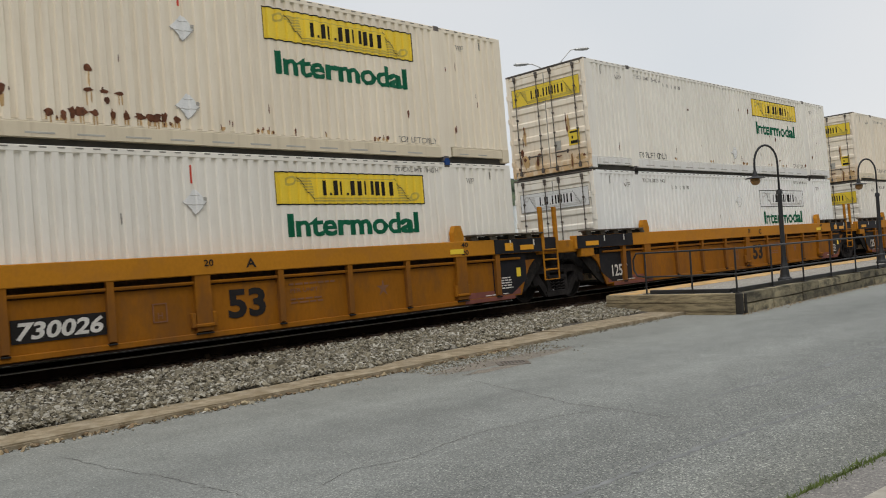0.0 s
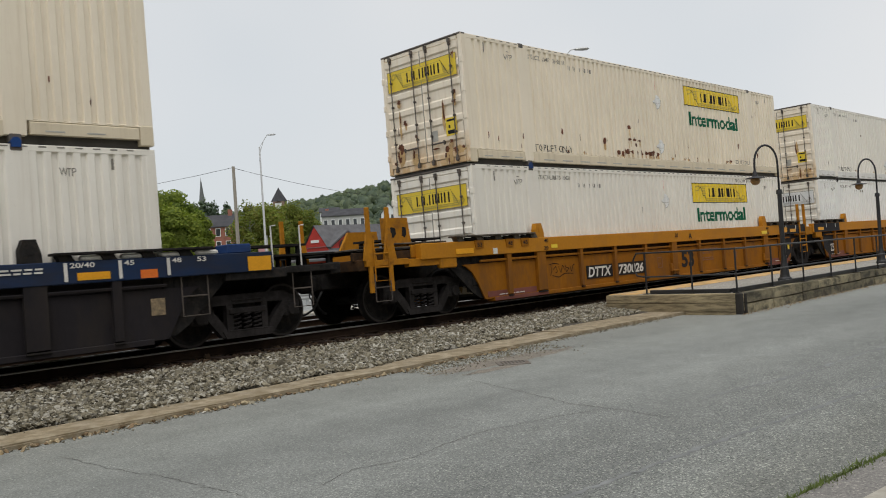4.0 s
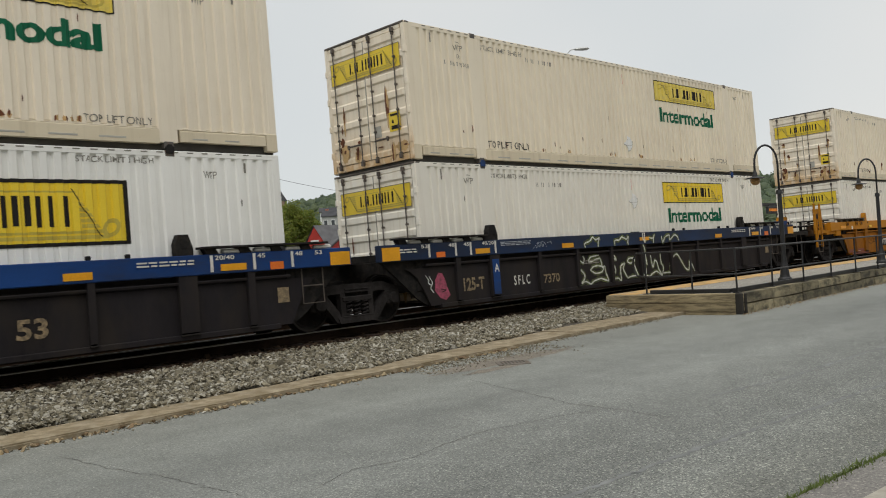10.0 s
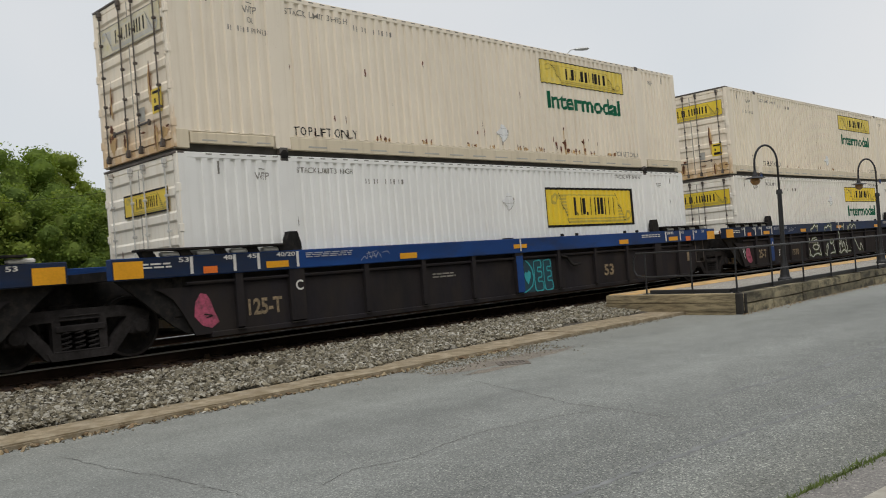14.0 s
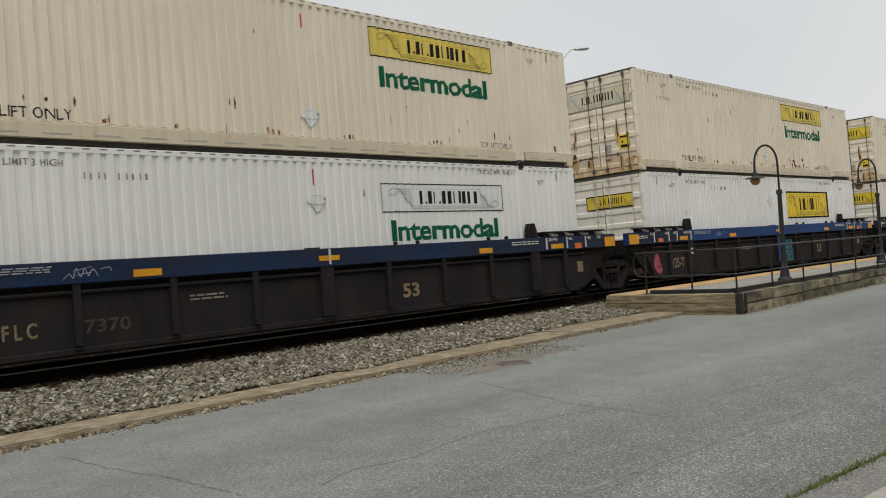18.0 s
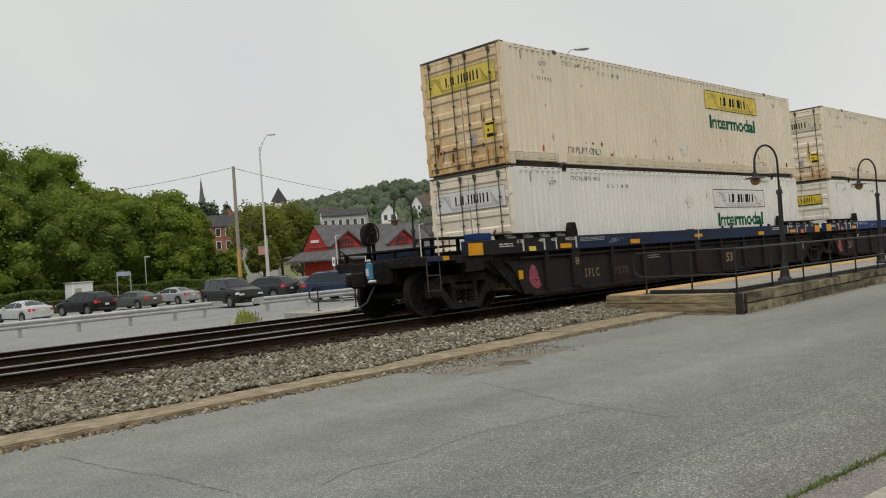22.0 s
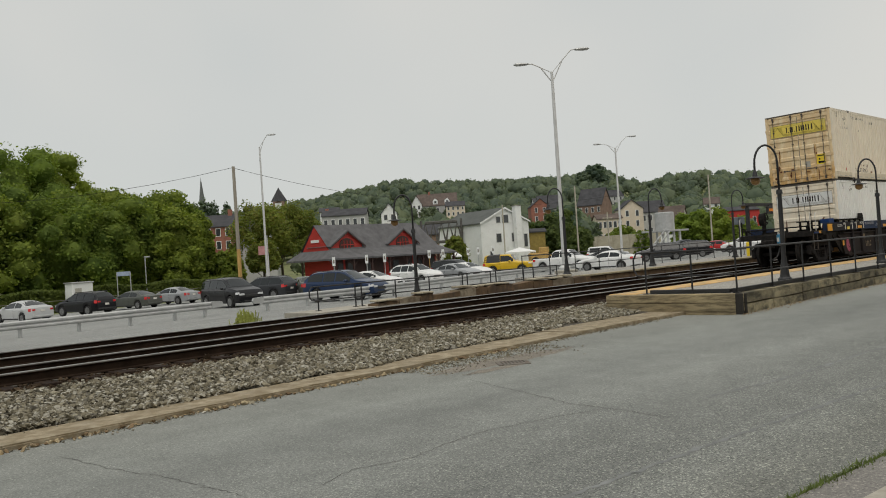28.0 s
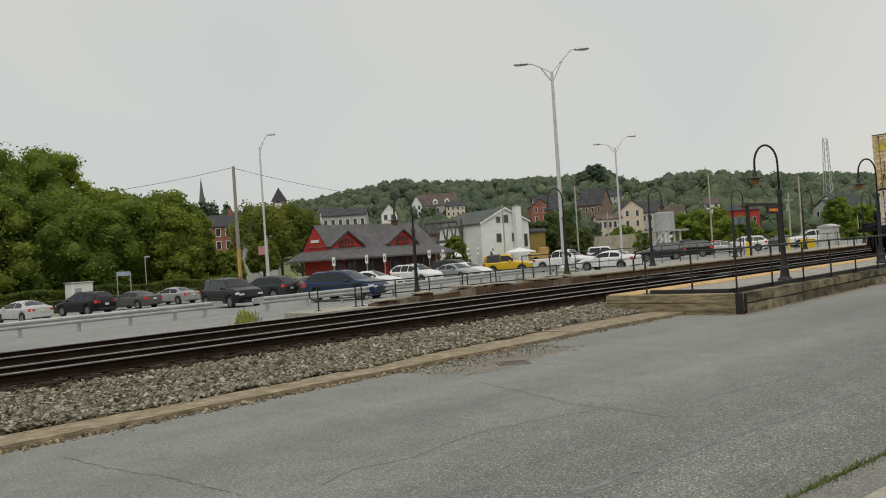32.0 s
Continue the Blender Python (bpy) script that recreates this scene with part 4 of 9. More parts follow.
def well_car(u, label, blue, rear, front):
    """A well-car unit. rear and front: 'joint' (owns the shared truck), 'shared' (rests on its neighbour's) or 'end'."""
    c = thing("well_car", label, "railcar", "well cars of the train")
    chord, sidem = (blue, DARK) if blue else (ORANGE, ORANGE_SIDE_SHADE)
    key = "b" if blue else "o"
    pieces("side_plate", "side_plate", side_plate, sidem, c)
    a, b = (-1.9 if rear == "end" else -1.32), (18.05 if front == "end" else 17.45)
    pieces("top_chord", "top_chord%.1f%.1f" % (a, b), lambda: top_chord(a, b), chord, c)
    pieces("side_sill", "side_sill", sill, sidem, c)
    # this sheet's dark colour holds the shade inside the slot
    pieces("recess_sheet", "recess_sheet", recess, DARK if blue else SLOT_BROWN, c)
    pieces("end_web", "end_web", end_slope, SOOT, c)
    pieces("floor_beam", "floor_beam", cross_members, SOOT, c)
    for x, w in STIFF:
        for k, sgn in enumerate((1, -1)):
            st = part("stiffener", shared("stiff%.3f" % w, lambda: stiffener(w)), sidem, c)
            st.location = (x, 0, 0)
            if sgn < 0:
                st.rotation_euler = (0, 0, math.pi)
        ft = part("stiffener_foot", shared("foot%.3f" % w, lambda: stiff_foot(w)), SOOT, c)
        ft.location = (x, 0, 0)
    part("brake_pipe", shared("side_pipe", side_pipe), ORANGE_SIDE_SHADE if not blue else DARK, c)
    for x in (2.0, 14.12):
        for s in (-1, 1):
            part("stacking_guide", shared("guide%.1f%d" % (x, s), lambda: guide(x, s)), SOOT if blue else ORANGE, c)
    for k, (p, q) in enumerate(((-0.9, 1.75), (14.4, 16.9))):
        pieces("walkway", "walk%d" % k, lambda: walk_top(p, q), SOOT if blue else WALKWAY, c)
        pieces("lashing_block", "pack%d" % k, lambda: packs(p, q), GREYPAINT if blue else SOOT, c)
    # end bulkheads and centre sill stubs
    pieces("end_bulkhead", "bulk", lambda: Geo().box(-0.3, -0.12, -1.36, 1.36, 0.55, 1.30, 0.02).box(16.27, 16.45, -1.36, 1.36, 0.55, 1.30, 0.02), SOOT, c)
    sx = [(-1.75, -0.2) if rear != "end" else (-3.55, -0.2), (16.35, 17.8) if front != "end" else (16.35, 19.7)]
    for q in sx:
        part("centre_sill", Geo().box(*q, -0.38, 0.38, 0.74, 1.22, 0.02), SOOT, c)
    # slanting arms from the chord to the centre sill
    for s0, x0, x1 in ((-1, -1.25, -1.7), (1, 17.4, 17.85)):
        pieces("end_arm", "arm%d" % s0, lambda: Geo().slab([(min(x0, x0 - s0 * 0.9), -1.33), (max(x0, x0 - s0 * 0.9), -1.33), (max(x1, x1 - s0 * 0.5), -0.3), (min(x1, x1 - s0 * 0.5), -0.3)], 1.20, 1.34).slab([(min(x1, x1 - s0 * 0.5), 0.3), (max(x1, x1 - s0 * 0.5), 0.3), (max(x0, x0 - s0 * 0.9), 1.33), (min(x0, x0 - s0 * 0.9), 1.33)], 1.20, 1.34), SOOT, c)
    if rear == "joint":
        truck(c, -1.68)
    for end, s, x in ((rear, -1, 0.0), (front, 1, 16.15)):
        if end == "end":
            truck(c, x + s * (1.67 if u < -30 else 1.56))
            coupler(c, s, x + s * 3.6)
            X = lambda d: x + s * d
            rng2 = lambda p, q: (min(X(p), X(q)), max(X(p), X(q)))
            e = 0.34 if u < -30 else 0.0
            deck = Geo().box(*rng2(1.0, 3.35 - e), -1.32, 1.32, 1.16, 1.24, 0.01).box(*rng2(3.2 - e, 3.45 - e), -1.38, 1.38, 1.05, 1.26, 0.015)
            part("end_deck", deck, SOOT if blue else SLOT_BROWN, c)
            part("end_beam", Geo().box(*rng2(1.0, 2.2), -1.45, -1.30, 1.06, 1.22, 0.01).box(*rng2(2.2, 3.3 - e), -1.45, -1.30, 1.12, 1.24, 0.01), ORANGE_END if not blue else SOOT, c)
            part("end_walkway", Geo().box(*rng2(0.9, 2.9 - e), -1.1, -0.62, 1.60, 1.64).box(*rng2(2.0, 3.4 - e), -1.3, 1.3, 1.42, 1.455), SOOT, c)
            for d in (1.3, 2.75 - e):
                part("walkway_post", Geo().box(*rng2(d, d + 0.06), -1.05, -0.98, 1.24, 1.6), SOOT, c)
                part("walkway_post", Geo().box(*rng2(d, d + 0.06), -0.75, -0.68, 1.24, 1.6), SOOT, c)
            for yy in (-1.2, -0.45, 0.4, 1.14):
                part("walkway_post", Geo().box(*rng2(3.3 - e, 3.36 - e), yy, yy + 0.06, 1.24, 1.42), SOOT, c)
    RIDERS.append((c, u, 0.0))
    return c


def grab(car, x, y, z0, z1, mat, w=0.10):
    return part("grab_rail", Geo().tube([(x, y, z0), (x, y, z1), (x + w, y, z1 + 0.01)], 0.014, 6), mat, car)


def ladder(car, x0, x1, y, z0, z1, rungs, mat, r=0.014):
    g = Geo().tube([(x0, y, z1), (x0, y, z0), (x1, y, z0), (x1, y, z1)], r, 6)
    for k in range(1, rungs):
        z = z0 + (z1 - z0) * k / rungs
        g.tube([(x0, y, z), (x1, y, z)], r, 6)
    return part("ladder", g, mat, car)


RUSTY_INK = surface("rust_brown_ink", (0.20, 0.085, 0.035), 0.7, vary=0.25)
DIM_TAN = surface("dim_tan_paint", (0.24, 0.17, 0.10), 0.7, vary=0.3)
CHALK = surface("faint_white_print", (0.36, 0.38, 0.42), 0.7, scale=9, vary=0.3)


def blue_marks(c, letter, rear, front):
    for x in (2.02, 1.22, 0.76, -0.02, 14.56, 15.36, 16.13):
        plate("load_mark", x - 0.025, x + 0.025, 1.22, 1.49, GREYPAINT, c)
    for t, x0, x1 in (("40/20", 1.58, 1.97), ("45", 1.0, 1.18), ("48", 0.55, 0.72), ("53", -0.24, -0.06), ("20/40", 14.62, 14.98), ("45", 15.42, 15.58), ("48", 16.19, 16.35), ("53", 16.62, 16.78)):
        words("lettering", t, x0, x1, 1.41, 1.485, GREYPAINT, c)
    for x0, x1 in ((1.37, 1.82), (4.45, 4.90), (12.2, 12.62), (14.72, 15.2)):
        plate("reflector", x0, x1, 1.23, 1.34, REFLECT, c)
    plate("reflector", 15.67, 15.94, 1.20, 1.33, REFLECT_RED, c)
    plate("reflector", 0.18, 0.43, 1.21, 1.32, REFLECT_RED if letter != "B" else YELLOW_OLD, c)
    plate("reflector", 7.92, 8.38, 1.29, 1.38, REFLECT, c)
    plate("load_mark", 8.14, 8.18, 1.22, 1.50, GREYPAINT, c, -1.508)
    # soot from the wheels covers the paint of the rear end
    x_soot = -1.9 if rear == "end" else -1.32
    part("sooted_coat", Geo().box(x_soot + 0.012, 1.99, -1.5025, -1.495, 1.197, 1.498), BLUE_GRIME if letter == "B" else NAVY, c)
    xe = -1.86 if rear == "end" else -1.29
    plate("end_reflector", xe, xe + 0.46, 1.20, 1.46, REFLECT, c, -1.507)
    xe = 17.55 if front == "end" else 16.96
    plate("end_reflector", xe, xe + 0.45, 1.20, 1.44, REFLECT, c, -1.507)
    words("lettering", letter, 1.95, 2.11, 0.81, 0.99, GREYPAINT if letter != "B" else TANPAINT, c, -1.488)
    fine_print("fine_print", 2.2, 3.3, 1.37, 1.47, 3, CHALK, c)
    fine_print("fine_print", 13.3, 14.3, 1.36, 1.46, 2, GREYPAINT, c, seed=8)
    fine_print("fine_print", -0.85, -0.35, 1.34, 1.44, 2, GREYPAINT, c, seed=14)
    part("notice_plate", Geo().box(15.85, 16.08, -1.402, -1.393, 0.62, 0.88), TANPAINT, c)
    part("hold_down", Geo().box(7.7, 8.0, -1.47, -1.36, 1.51, 1.535, 0.01), SOOT, c)
    for x in (9.85, 10.45, 12.6, 13.2):
        part("lug", Geo().box(x - 0.035, x + 0.035, -1.47, -1.40, 1.51, 1.575, 0.01), SOOT, c)
    # sun-faded patches of the older coat below the chord
    if letter == "A":
        part("paint_patch", Geo().box(1.90, 2.12, -1.4895, -1.486, 0.33, 1.09), BLUE, c)
    if letter == "C":
        part("paint_patch", Geo().box(7.99, 8.22, -1.4895, -1.486, 0.30, 1.12), BLUE, c)


# blue three-unit car
TAN_WORN = surface("worn_tan_lettering", (0.085, 0.066, 0.046), 0.75, scale=9, vary=0.35, dirt=(0.03, 0.026, 0.022), amount=0.6)
ca = well_car(OFF["A"], "grimy blue-topped well car with white spray-painted letters", NAVY, "joint", "end")
blue_marks(ca, "A", "joint", "end")
words("lettering", "125-T", 1.02, 1.68, 0.46, 0.74, TANPAINT, ca, -1.40, 0.03)
words("lettering", "S F L C", 2.68, 3.25, 0.47, 0.69, GREYPAINT, ca, -1.40, 0.02)
words("lettering", "7370", 3.77, 4.38, 0.44, 0.65, TANPAINT, ca, -1.40, 0.02)
cc = well_car(OFF["C"], "grimy blue-topped well car with a teal spray-painted tag", BLUE, "joint", "shared")
blue_marks(cc, "C", "joint", "shared")
words("lettering", "125-T", 1.02, 1.70, 0.46, 0.74, TANPAINT, cc, -1.40, 0.03)
words("lettering", "53", 11.56, 11.99, 0.46, 0.75, TANPAINT, cc, -1.40, 0.03)
cb = well_car(OFF["B"], "grimy blue-topped well car at the tail of the train", NAVY, "end", "shared")
blue_marks(cb, "B", "end", "shared")
words("lettering", "S F L C", 2.42, 3.05, 0.47, 0.69, TANPAINT, cb, -1.40, 0.02)
words("lettering", "7370", 3.7, 4.4, 0.46, 0.66, TAN_WORN, cb, -1.40, 0.015)
words("lettering", "53", 9.98, 10.43, 0.47, 0.75, DIM_TAN, cb, -1.40, 0.03)
# orange cars
c1 = well_car(OFF["Z1"], "orange-yellow well car with a black number panel", None, "end", "shared")
c2 = well_car(OFF["Z2"], "orange-yellow well car with black end panels", None, "joint", "shared")
c3 = well_car(OFF["Z3"], "orange-yellow well car behind the platform railing", None, "joint", "shared")
for c in (ca, cc, cb):
    fine_print("fine_print", 5.4, 6.2, 0.80, 0.92, 2, INK_FADED, c, -1.40, 5)
for c in (c1, c2, c3):
    for x0, x1 in (((-1.25, 1.25),) if c is not c1 else ()) + ((15.2, 17.4),):
        plate("black_panel", x0, x1, 1.19, 1.505, BLACK_PAINT, c, -1.503)
        part("black_panel", Geo().prism_y([(max(x0, -0.2), 0.58), (max(x0, 0.3) if x0 < 5 else x0, 0.29 if x0 > 5 else 0.29), (min(x1, 15.8), 0.29), (min(x1, 16.35), 0.58), (min(x1, 16.35), 1.17), (max(x0, -0.2), 1.17)], -1.402, -1.393), BLACK_PAINT, c)
    pieces("brown_sill", "brown_sill", lambda: Geo().box(14.2, 15.84, -1.446, -1.438, 0.185, 0.265).box(0.3, 2.2, -1.446, -1.438, 0.185, 0.265).box(14.35, 16.10, -1.4015, -1.394, 0.275, 0.40).box(0.12, 1.82, -1.4015, -1.394, 0.275, 0.40), BROWNRED, c)
    fine_print("fine_print", 0.5, 1.4, 0.30, 0.34, 1, GREYPAINT, c, -1.403, 21)
    fine_print("fine_print", 14.9, 15.9, 0.30, 0.34, 1, GREYPAINT, c, -1.403, 23)
    words("lettering", "A" if c is c1 else "C", 8.90, 9.10, 1.26, 1.41, INK, c, -1.507, 0.02)
    words("lettering", "40", 14.14, 14.35, 1.38, 1.48, INK, c)
    words("lettering", "20", 14.14, 14.35, 1.22, 1.32, INK, c)
    words("lettering", "20", 8.13, 8.30, 1.32, 1.43, INK, c)
    plate("reflector", 13.8, 14.2, 1.25, 1.35, YELLOW, c)
    for x0, x1, m in ((15.55, 15.82, REFLECT), (16.07, 16.55, REFLECT), (-0.9, -0.36, REFLECT)):
        plate("reflector", x0, x1, 1.25, 1.42 if x1 - x0 < 0.46 else 1.36, m, c, -1.511)
    for x in (15.72, 16.55, -0.1, 0.8):
        plate("load_mark", x, x + 0.04, 1.34, 1.48, GREYPAINT, c, -1.511)
    words("lettering", "53", 8.57, 9.30, 0.44, 0.92, INK, c, -1.40, 0.035)
    fine_print("fine_print", 9.8, 10.9, 0.90, 0.97, 1, RUSTY_INK, c, -1.40, 7)
    words("lettering", "PER UNIT", 9.82, 10.42, 0.77, 0.84, RUSTY_INK, c, -1.40, 0.01)
    fine_print("fine_print", 9.82, 10.6, 0.58, 0.70, 2, RUSTY_INK, c, -1.40, 11)
    words("lettering", "H", 7.34, 7.42, 0.56, 0.66, RUSTY_INK, c, -1.40, 0.01)
    fine_print("fine_print", 15.3, 15.9, 0.42, 0.7, 5, GREYPAINT, c, -1.406, 9)
    part("yellow_notice", Geo().box(16.0, 16.14, -1.409, -1.40, 0.66, 0.86), YELLOW, c)
    for a in (8.1, 14.14):
        part("jacking_pad", Geo().box(a - 0.17, a + 0.17, -1.50, -1.40, 0.36, 0.42, 0.015).box(a - 0.22, a - 0.15, -1.47, -1.39, 0.36, 0.60, 0.01).box(a + 0.15, a + 0.22, -1.47, -1.39, 0.36, 0.60, 0.01), ORANGE_SIDE_SHADE, c)
    part("star_emblem", Geo().add([(11.97 + (0.17 if k % 2 == 0 else 0.06) * math.sin(k * math.pi / 5), -1.401, 0.70 + (0.17 if k % 2 == 0 else 0.06) * math.cos(k * math.pi / 5)) for k in range(10)], [tuple(range(9, -1, -1))]), RUSTY_INK, c)
    part("lettering_box", Geo().box(7.26, 7.28, -1.404, -1.394, 0.52, 0.80).box(7.48, 7.50, -1.404, -1.394, 0.52, 0.80).box(7.26, 7.50, -1.405, -1.394, 0.505, 0.525).box(7.26, 7.50, -1.405, -1.394, 0.785, 0.80), RUSTY_INK, c, kind="stuff")
    if c is not c1:
        words("lettering", "125T", 0.30, 1.02, 0.42, 0.72, GREYPAINT, c, -1.408, 0.02)
plate("number_panel", 5.20, 6.53, 0.42, 0.75, INK, c1, -1.402)
words("lettering", "730026", 5.26, 6.48, 0.46, 0.71, GREYPAINT, c1, -1.409, 0.03, 0.2, "white italic numerals")
plate("number_panel", 3.84, 5.0, 0.42, 0.75, INK, c1, -1.402)
words("lettering", "DTTX", 3.90, 4.94, 0.46, 0.71, GREYPAINT, c1, -1.409, 0.03, 0.2, "white italic letters")


# -- spray paint on the blue car --
tag_top = [[(5.39, 1.20), (5.37, 1.3), (5.6, 1.36), (5.72, 1.45), (5.85, 1.38), (6.01, 1.42), (5.95, 1.31), (5.94, 1.20)],
           [(6.7, 1.20), (6.71, 1.33), (6.92, 1.34), (7.04, 1.41), (7.26, 1.35), (7.36, 1.43), (7.31, 1.27), (7.33, 1.20)],
           [(8.17, 1.26), (8.37, 1.35), (8.56, 1.33), (8.67, 1.43), (8.6, 1.29), (8.59, 1.20)],
           [(9.04, 1.37), (9.09, 1.21), (9.25, 1.35), (9.46, 1.39), (9.48, 1.26), (9.75, 1.39), (9.9, 1.34), (9.97, 1.22)]]
tag_e = [[(5.26, 0.88), (5.22, 0.71), (5.4, 0.55), (5.39, 0.43), (5.21, 0.32), (5.43, 0.37), (5.64, 0.29), (5.77, 0.35), (6.1, 0.40), (6.43, 0.32), (6.34, 0.52), (6.3, 0.71)],
         [(6.3, 0.71), (6.21, 0.67), (6.17, 0.81), (6.11, 0.91), (5.89, 0.88), (5.66, 0.83), (5.63, 0.88), (5.72, 0.96), (6.08, 0.99)],
         [(5.67, 0.63), (5.8, 0.71), (6.01, 0.73), (6.27, 0.67), (6.15, 0.56), (5.89, 0.54), (5.67, 0.63)],
         [(5.26, 0.89), (5.39, 0.83), (5.44, 0.92), (5.39, 1.0)]]
tag_r = [[(6.56, 0.3), (6.7, 0.44), (6.8, 0.57), (6.71, 0.75), (6.69, 0.89), (6.86, 0.83), (6.73, 1.0)],
         [(6.56, 0.29), (6.76, 0.35), (6.9, 0.35), (7.03, 0.28), (7.02, 0.5), (7.06, 0.67), (7.24, 0.72), (7.15, 0.59), (7.25, 0.43), (7.36, 0.32)],
         [(7.36, 0.34), (7.6, 0.37), (7.85, 0.37), (7.8, 0.48), (7.69, 0.69), (7.73, 0.83), (7.47, 0.84), (7.38, 0.76), (7.54, 0.71), (7.66, 0.77)]]
tag_m = [[(8.26, 0.36), (8.41, 0.3), (8.62, 0.38), (8.82, 0.42), (9.1, 0.28), (8.93, 0.48), (8.85, 0.7)],
         [(8.56, 0.88), (8.59, 0.67), (8.65, 0.54), (8.76, 0.73), (8.87, 0.65), (8.93, 0.48)],
         [(9.07, 0.9), (9.09, 0.63), (9.19, 0.52), (9.1, 0.29)],
         [(9.16, 0.35), (9.52, 0.35), (9.73, 0.33), (9.65, 0.48), (9.6, 0.63), (9.55, 0.51), (9.59, 0.36)],
         [(9.70, 0.73), (10.0, 0.84), (10.4, 0.43), (10.6, 0.36), (10.67, 0.60), (10.78, 0.54), (10.94, 0.30)]]
tag_post = [[(8.07, 1.17), (8.14, 1.06), (8.15, 0.85), (8.20, 0.64), (8.09, 0.71), (8.13, 0.42), (8.0, 0.37), (8.2, 0.33)]]
strokes("spray_glow", tag_top, 0.062, SPRAY_LIME, ca, -1.5045)
strokes("spray_line", tag_top, 0.019, SPRAY_WHITE, ca, -1.5075)
strokes("spray_line", [[(8.07, 1.50), (8.06, 1.36), (8.15, 1.25)]], 0.022, SPRAY_WHITE, ca, -1.512)
low = tag_e + tag_r + tag_m
strokes("spray_glow", low, 0.058, SPRAY_LIME, ca, -1.3975)
strokes("spray_line", low, 0.019, SPRAY_WHITE, ca, -1.4015)
strokes("spray_glow", tag_post, 0.05, SPRAY_LIME, ca, -1.4885)
strokes("spray_line", tag_post, 0.019, SPRAY_WHITE, ca, -1.4925)
for c, dx in ((ca, 0.0), (cc, -0.14), (cb, 0.06)):
    f = Geo().add([(0.29 + dx, -1.402, 0.90), (0.19 + dx, -1.402, 0.76), (0.16 + dx, -1.402, 0.54), (0.30 + dx, -1.402, 0.38), (0.46 + dx, -1.402, 0.33), (0.60 + dx, -1.402, 0.42), (0.52 + dx, -1.402, 0.60), (0.47 + dx, -1.402, 0.76), (0.40 + dx, -1.402, 0.88)], [tuple(range(9))])
    part("spray_blob", f, PINK, c, "pink sprayed face shape")
    strokes("spray_line", [[(0.33 + dx, 0.56), (0.48 + dx, 0.53), (0.36 + dx, 0.50)]], 0.012, DARK, c, -1.405)
strokes("spray_line", [[(-0.08, 0.86), (0.0, 0.76), (-0.02, 0.70), (0.08, 0.66)], [(0.02, 0.84), (0.10, 0.70), (0.04, 0.60), (0.12, 0.50)]], 0.012, SPRAY_WHITE, ca, -1.402)
tag_d = [[(8.26, 1.0), (8.24, 0.66), (8.27, 0.30), (8.45, 0.33), (8.60, 0.42), (8.66, 0.60), (8.62, 0.80), (8.50, 0.94), (8.40, 1.0)]]
e_shape = lambda x: [[(x, 0.97), (x + 0.02, 0.32), (x + 0.30, 0.30), (x + 0.30, 0.48), (x + 0.14, 0.50), (x + 0.14, 0.58), (x + 0.26, 0.60), (x + 0.26, 0.72), (x + 0.13, 0.73), (x + 0.13, 0.82), (x + 0.26, 0.83), (x + 0.24, 0.98), (x, 0.97)]]
f = Geo()
f.add([(8.25, -1.399, 0.28), (9.40, -1.399, 0.27), (9.38, -1.399, 1.0), (8.25, -1.399, 1.02)], [(0, 1, 2, 3)])
part("spray_fill", f, TEAL, cc)
strokes("spray_line", tag_d + e_shape(8.70) + e_shape(9.06), 0.018, CYAN, cc, -1.403)
part("spray_heart", Geo().add([(8.46, -1.4035, 0.45), (8.56, -1.4035, 0.62), (8.57, -1.4035, 0.72), (8.50, -1.4035, 0.77), (8.44, -1.4035, 0.72), (8.38, -1.4035, 0.75), (8.33, -1.4035, 0.68), (8.36, -1.4035, 0.58)], [tuple(range(8))]), CYAN, cc)
part("hanging_pipe", pipe_drop(), SOOT, cc)
for c, sd in ((ca, 3.42), (cc, 3.55), (cb, 3.5)):
    strokes("chalk_mark", [[(sd - 0.1, 1.25), (sd, 1.33), (sd + 0.05, 1.27), (sd + 0.10, 1.41), (sd + 0.16, 1.28), (sd + 0.22, 1.40), (sd + 0.27, 1.29), (sd + 0.34, 1.39), (sd + 0.42, 1.27)], [(sd + 0.05, 1.37), (sd + 0.32, 1.42)], [(sd + 0.1, 1.31), (sd + 0.3, 1.34)], [(sd + 0.45, 1.38), (sd + 0.58, 1.40), (sd + 0.62, 1.34)]], 0.0055, CHALK, c, -1.507)
SCRAWL = surface("brown_marker", (0.055, 0.026, 0.010), 0.8, vary=0.3, spec=0.1)
strokes("scrawl", [[(2.35, 0.86), (2.55, 0.88), (2.75, 0.85)], [(2.42, 0.86), (2.44, 0.70), (2.38, 0.60)], [(2.50, 0.72), (2.60, 0.80), (2.66, 0.68), (2.58, 0.66)], [(2.72, 0.80), (2.80, 0.66), (2.88, 0.82), (2.95, 0.70)], [(2.98, 0.84), (3.02, 0.66), (3.12, 0.74), (3.02, 0.76)], [(3.18, 0.80), (3.22, 0.66), (3.30, 0.80), (3.38, 0.82)], [(2.45, 0.60), (2.7, 0.55), (2.95, 0.62), (3.3, 0.60)]], 0.012, SCRAWL, c1, -1.4)
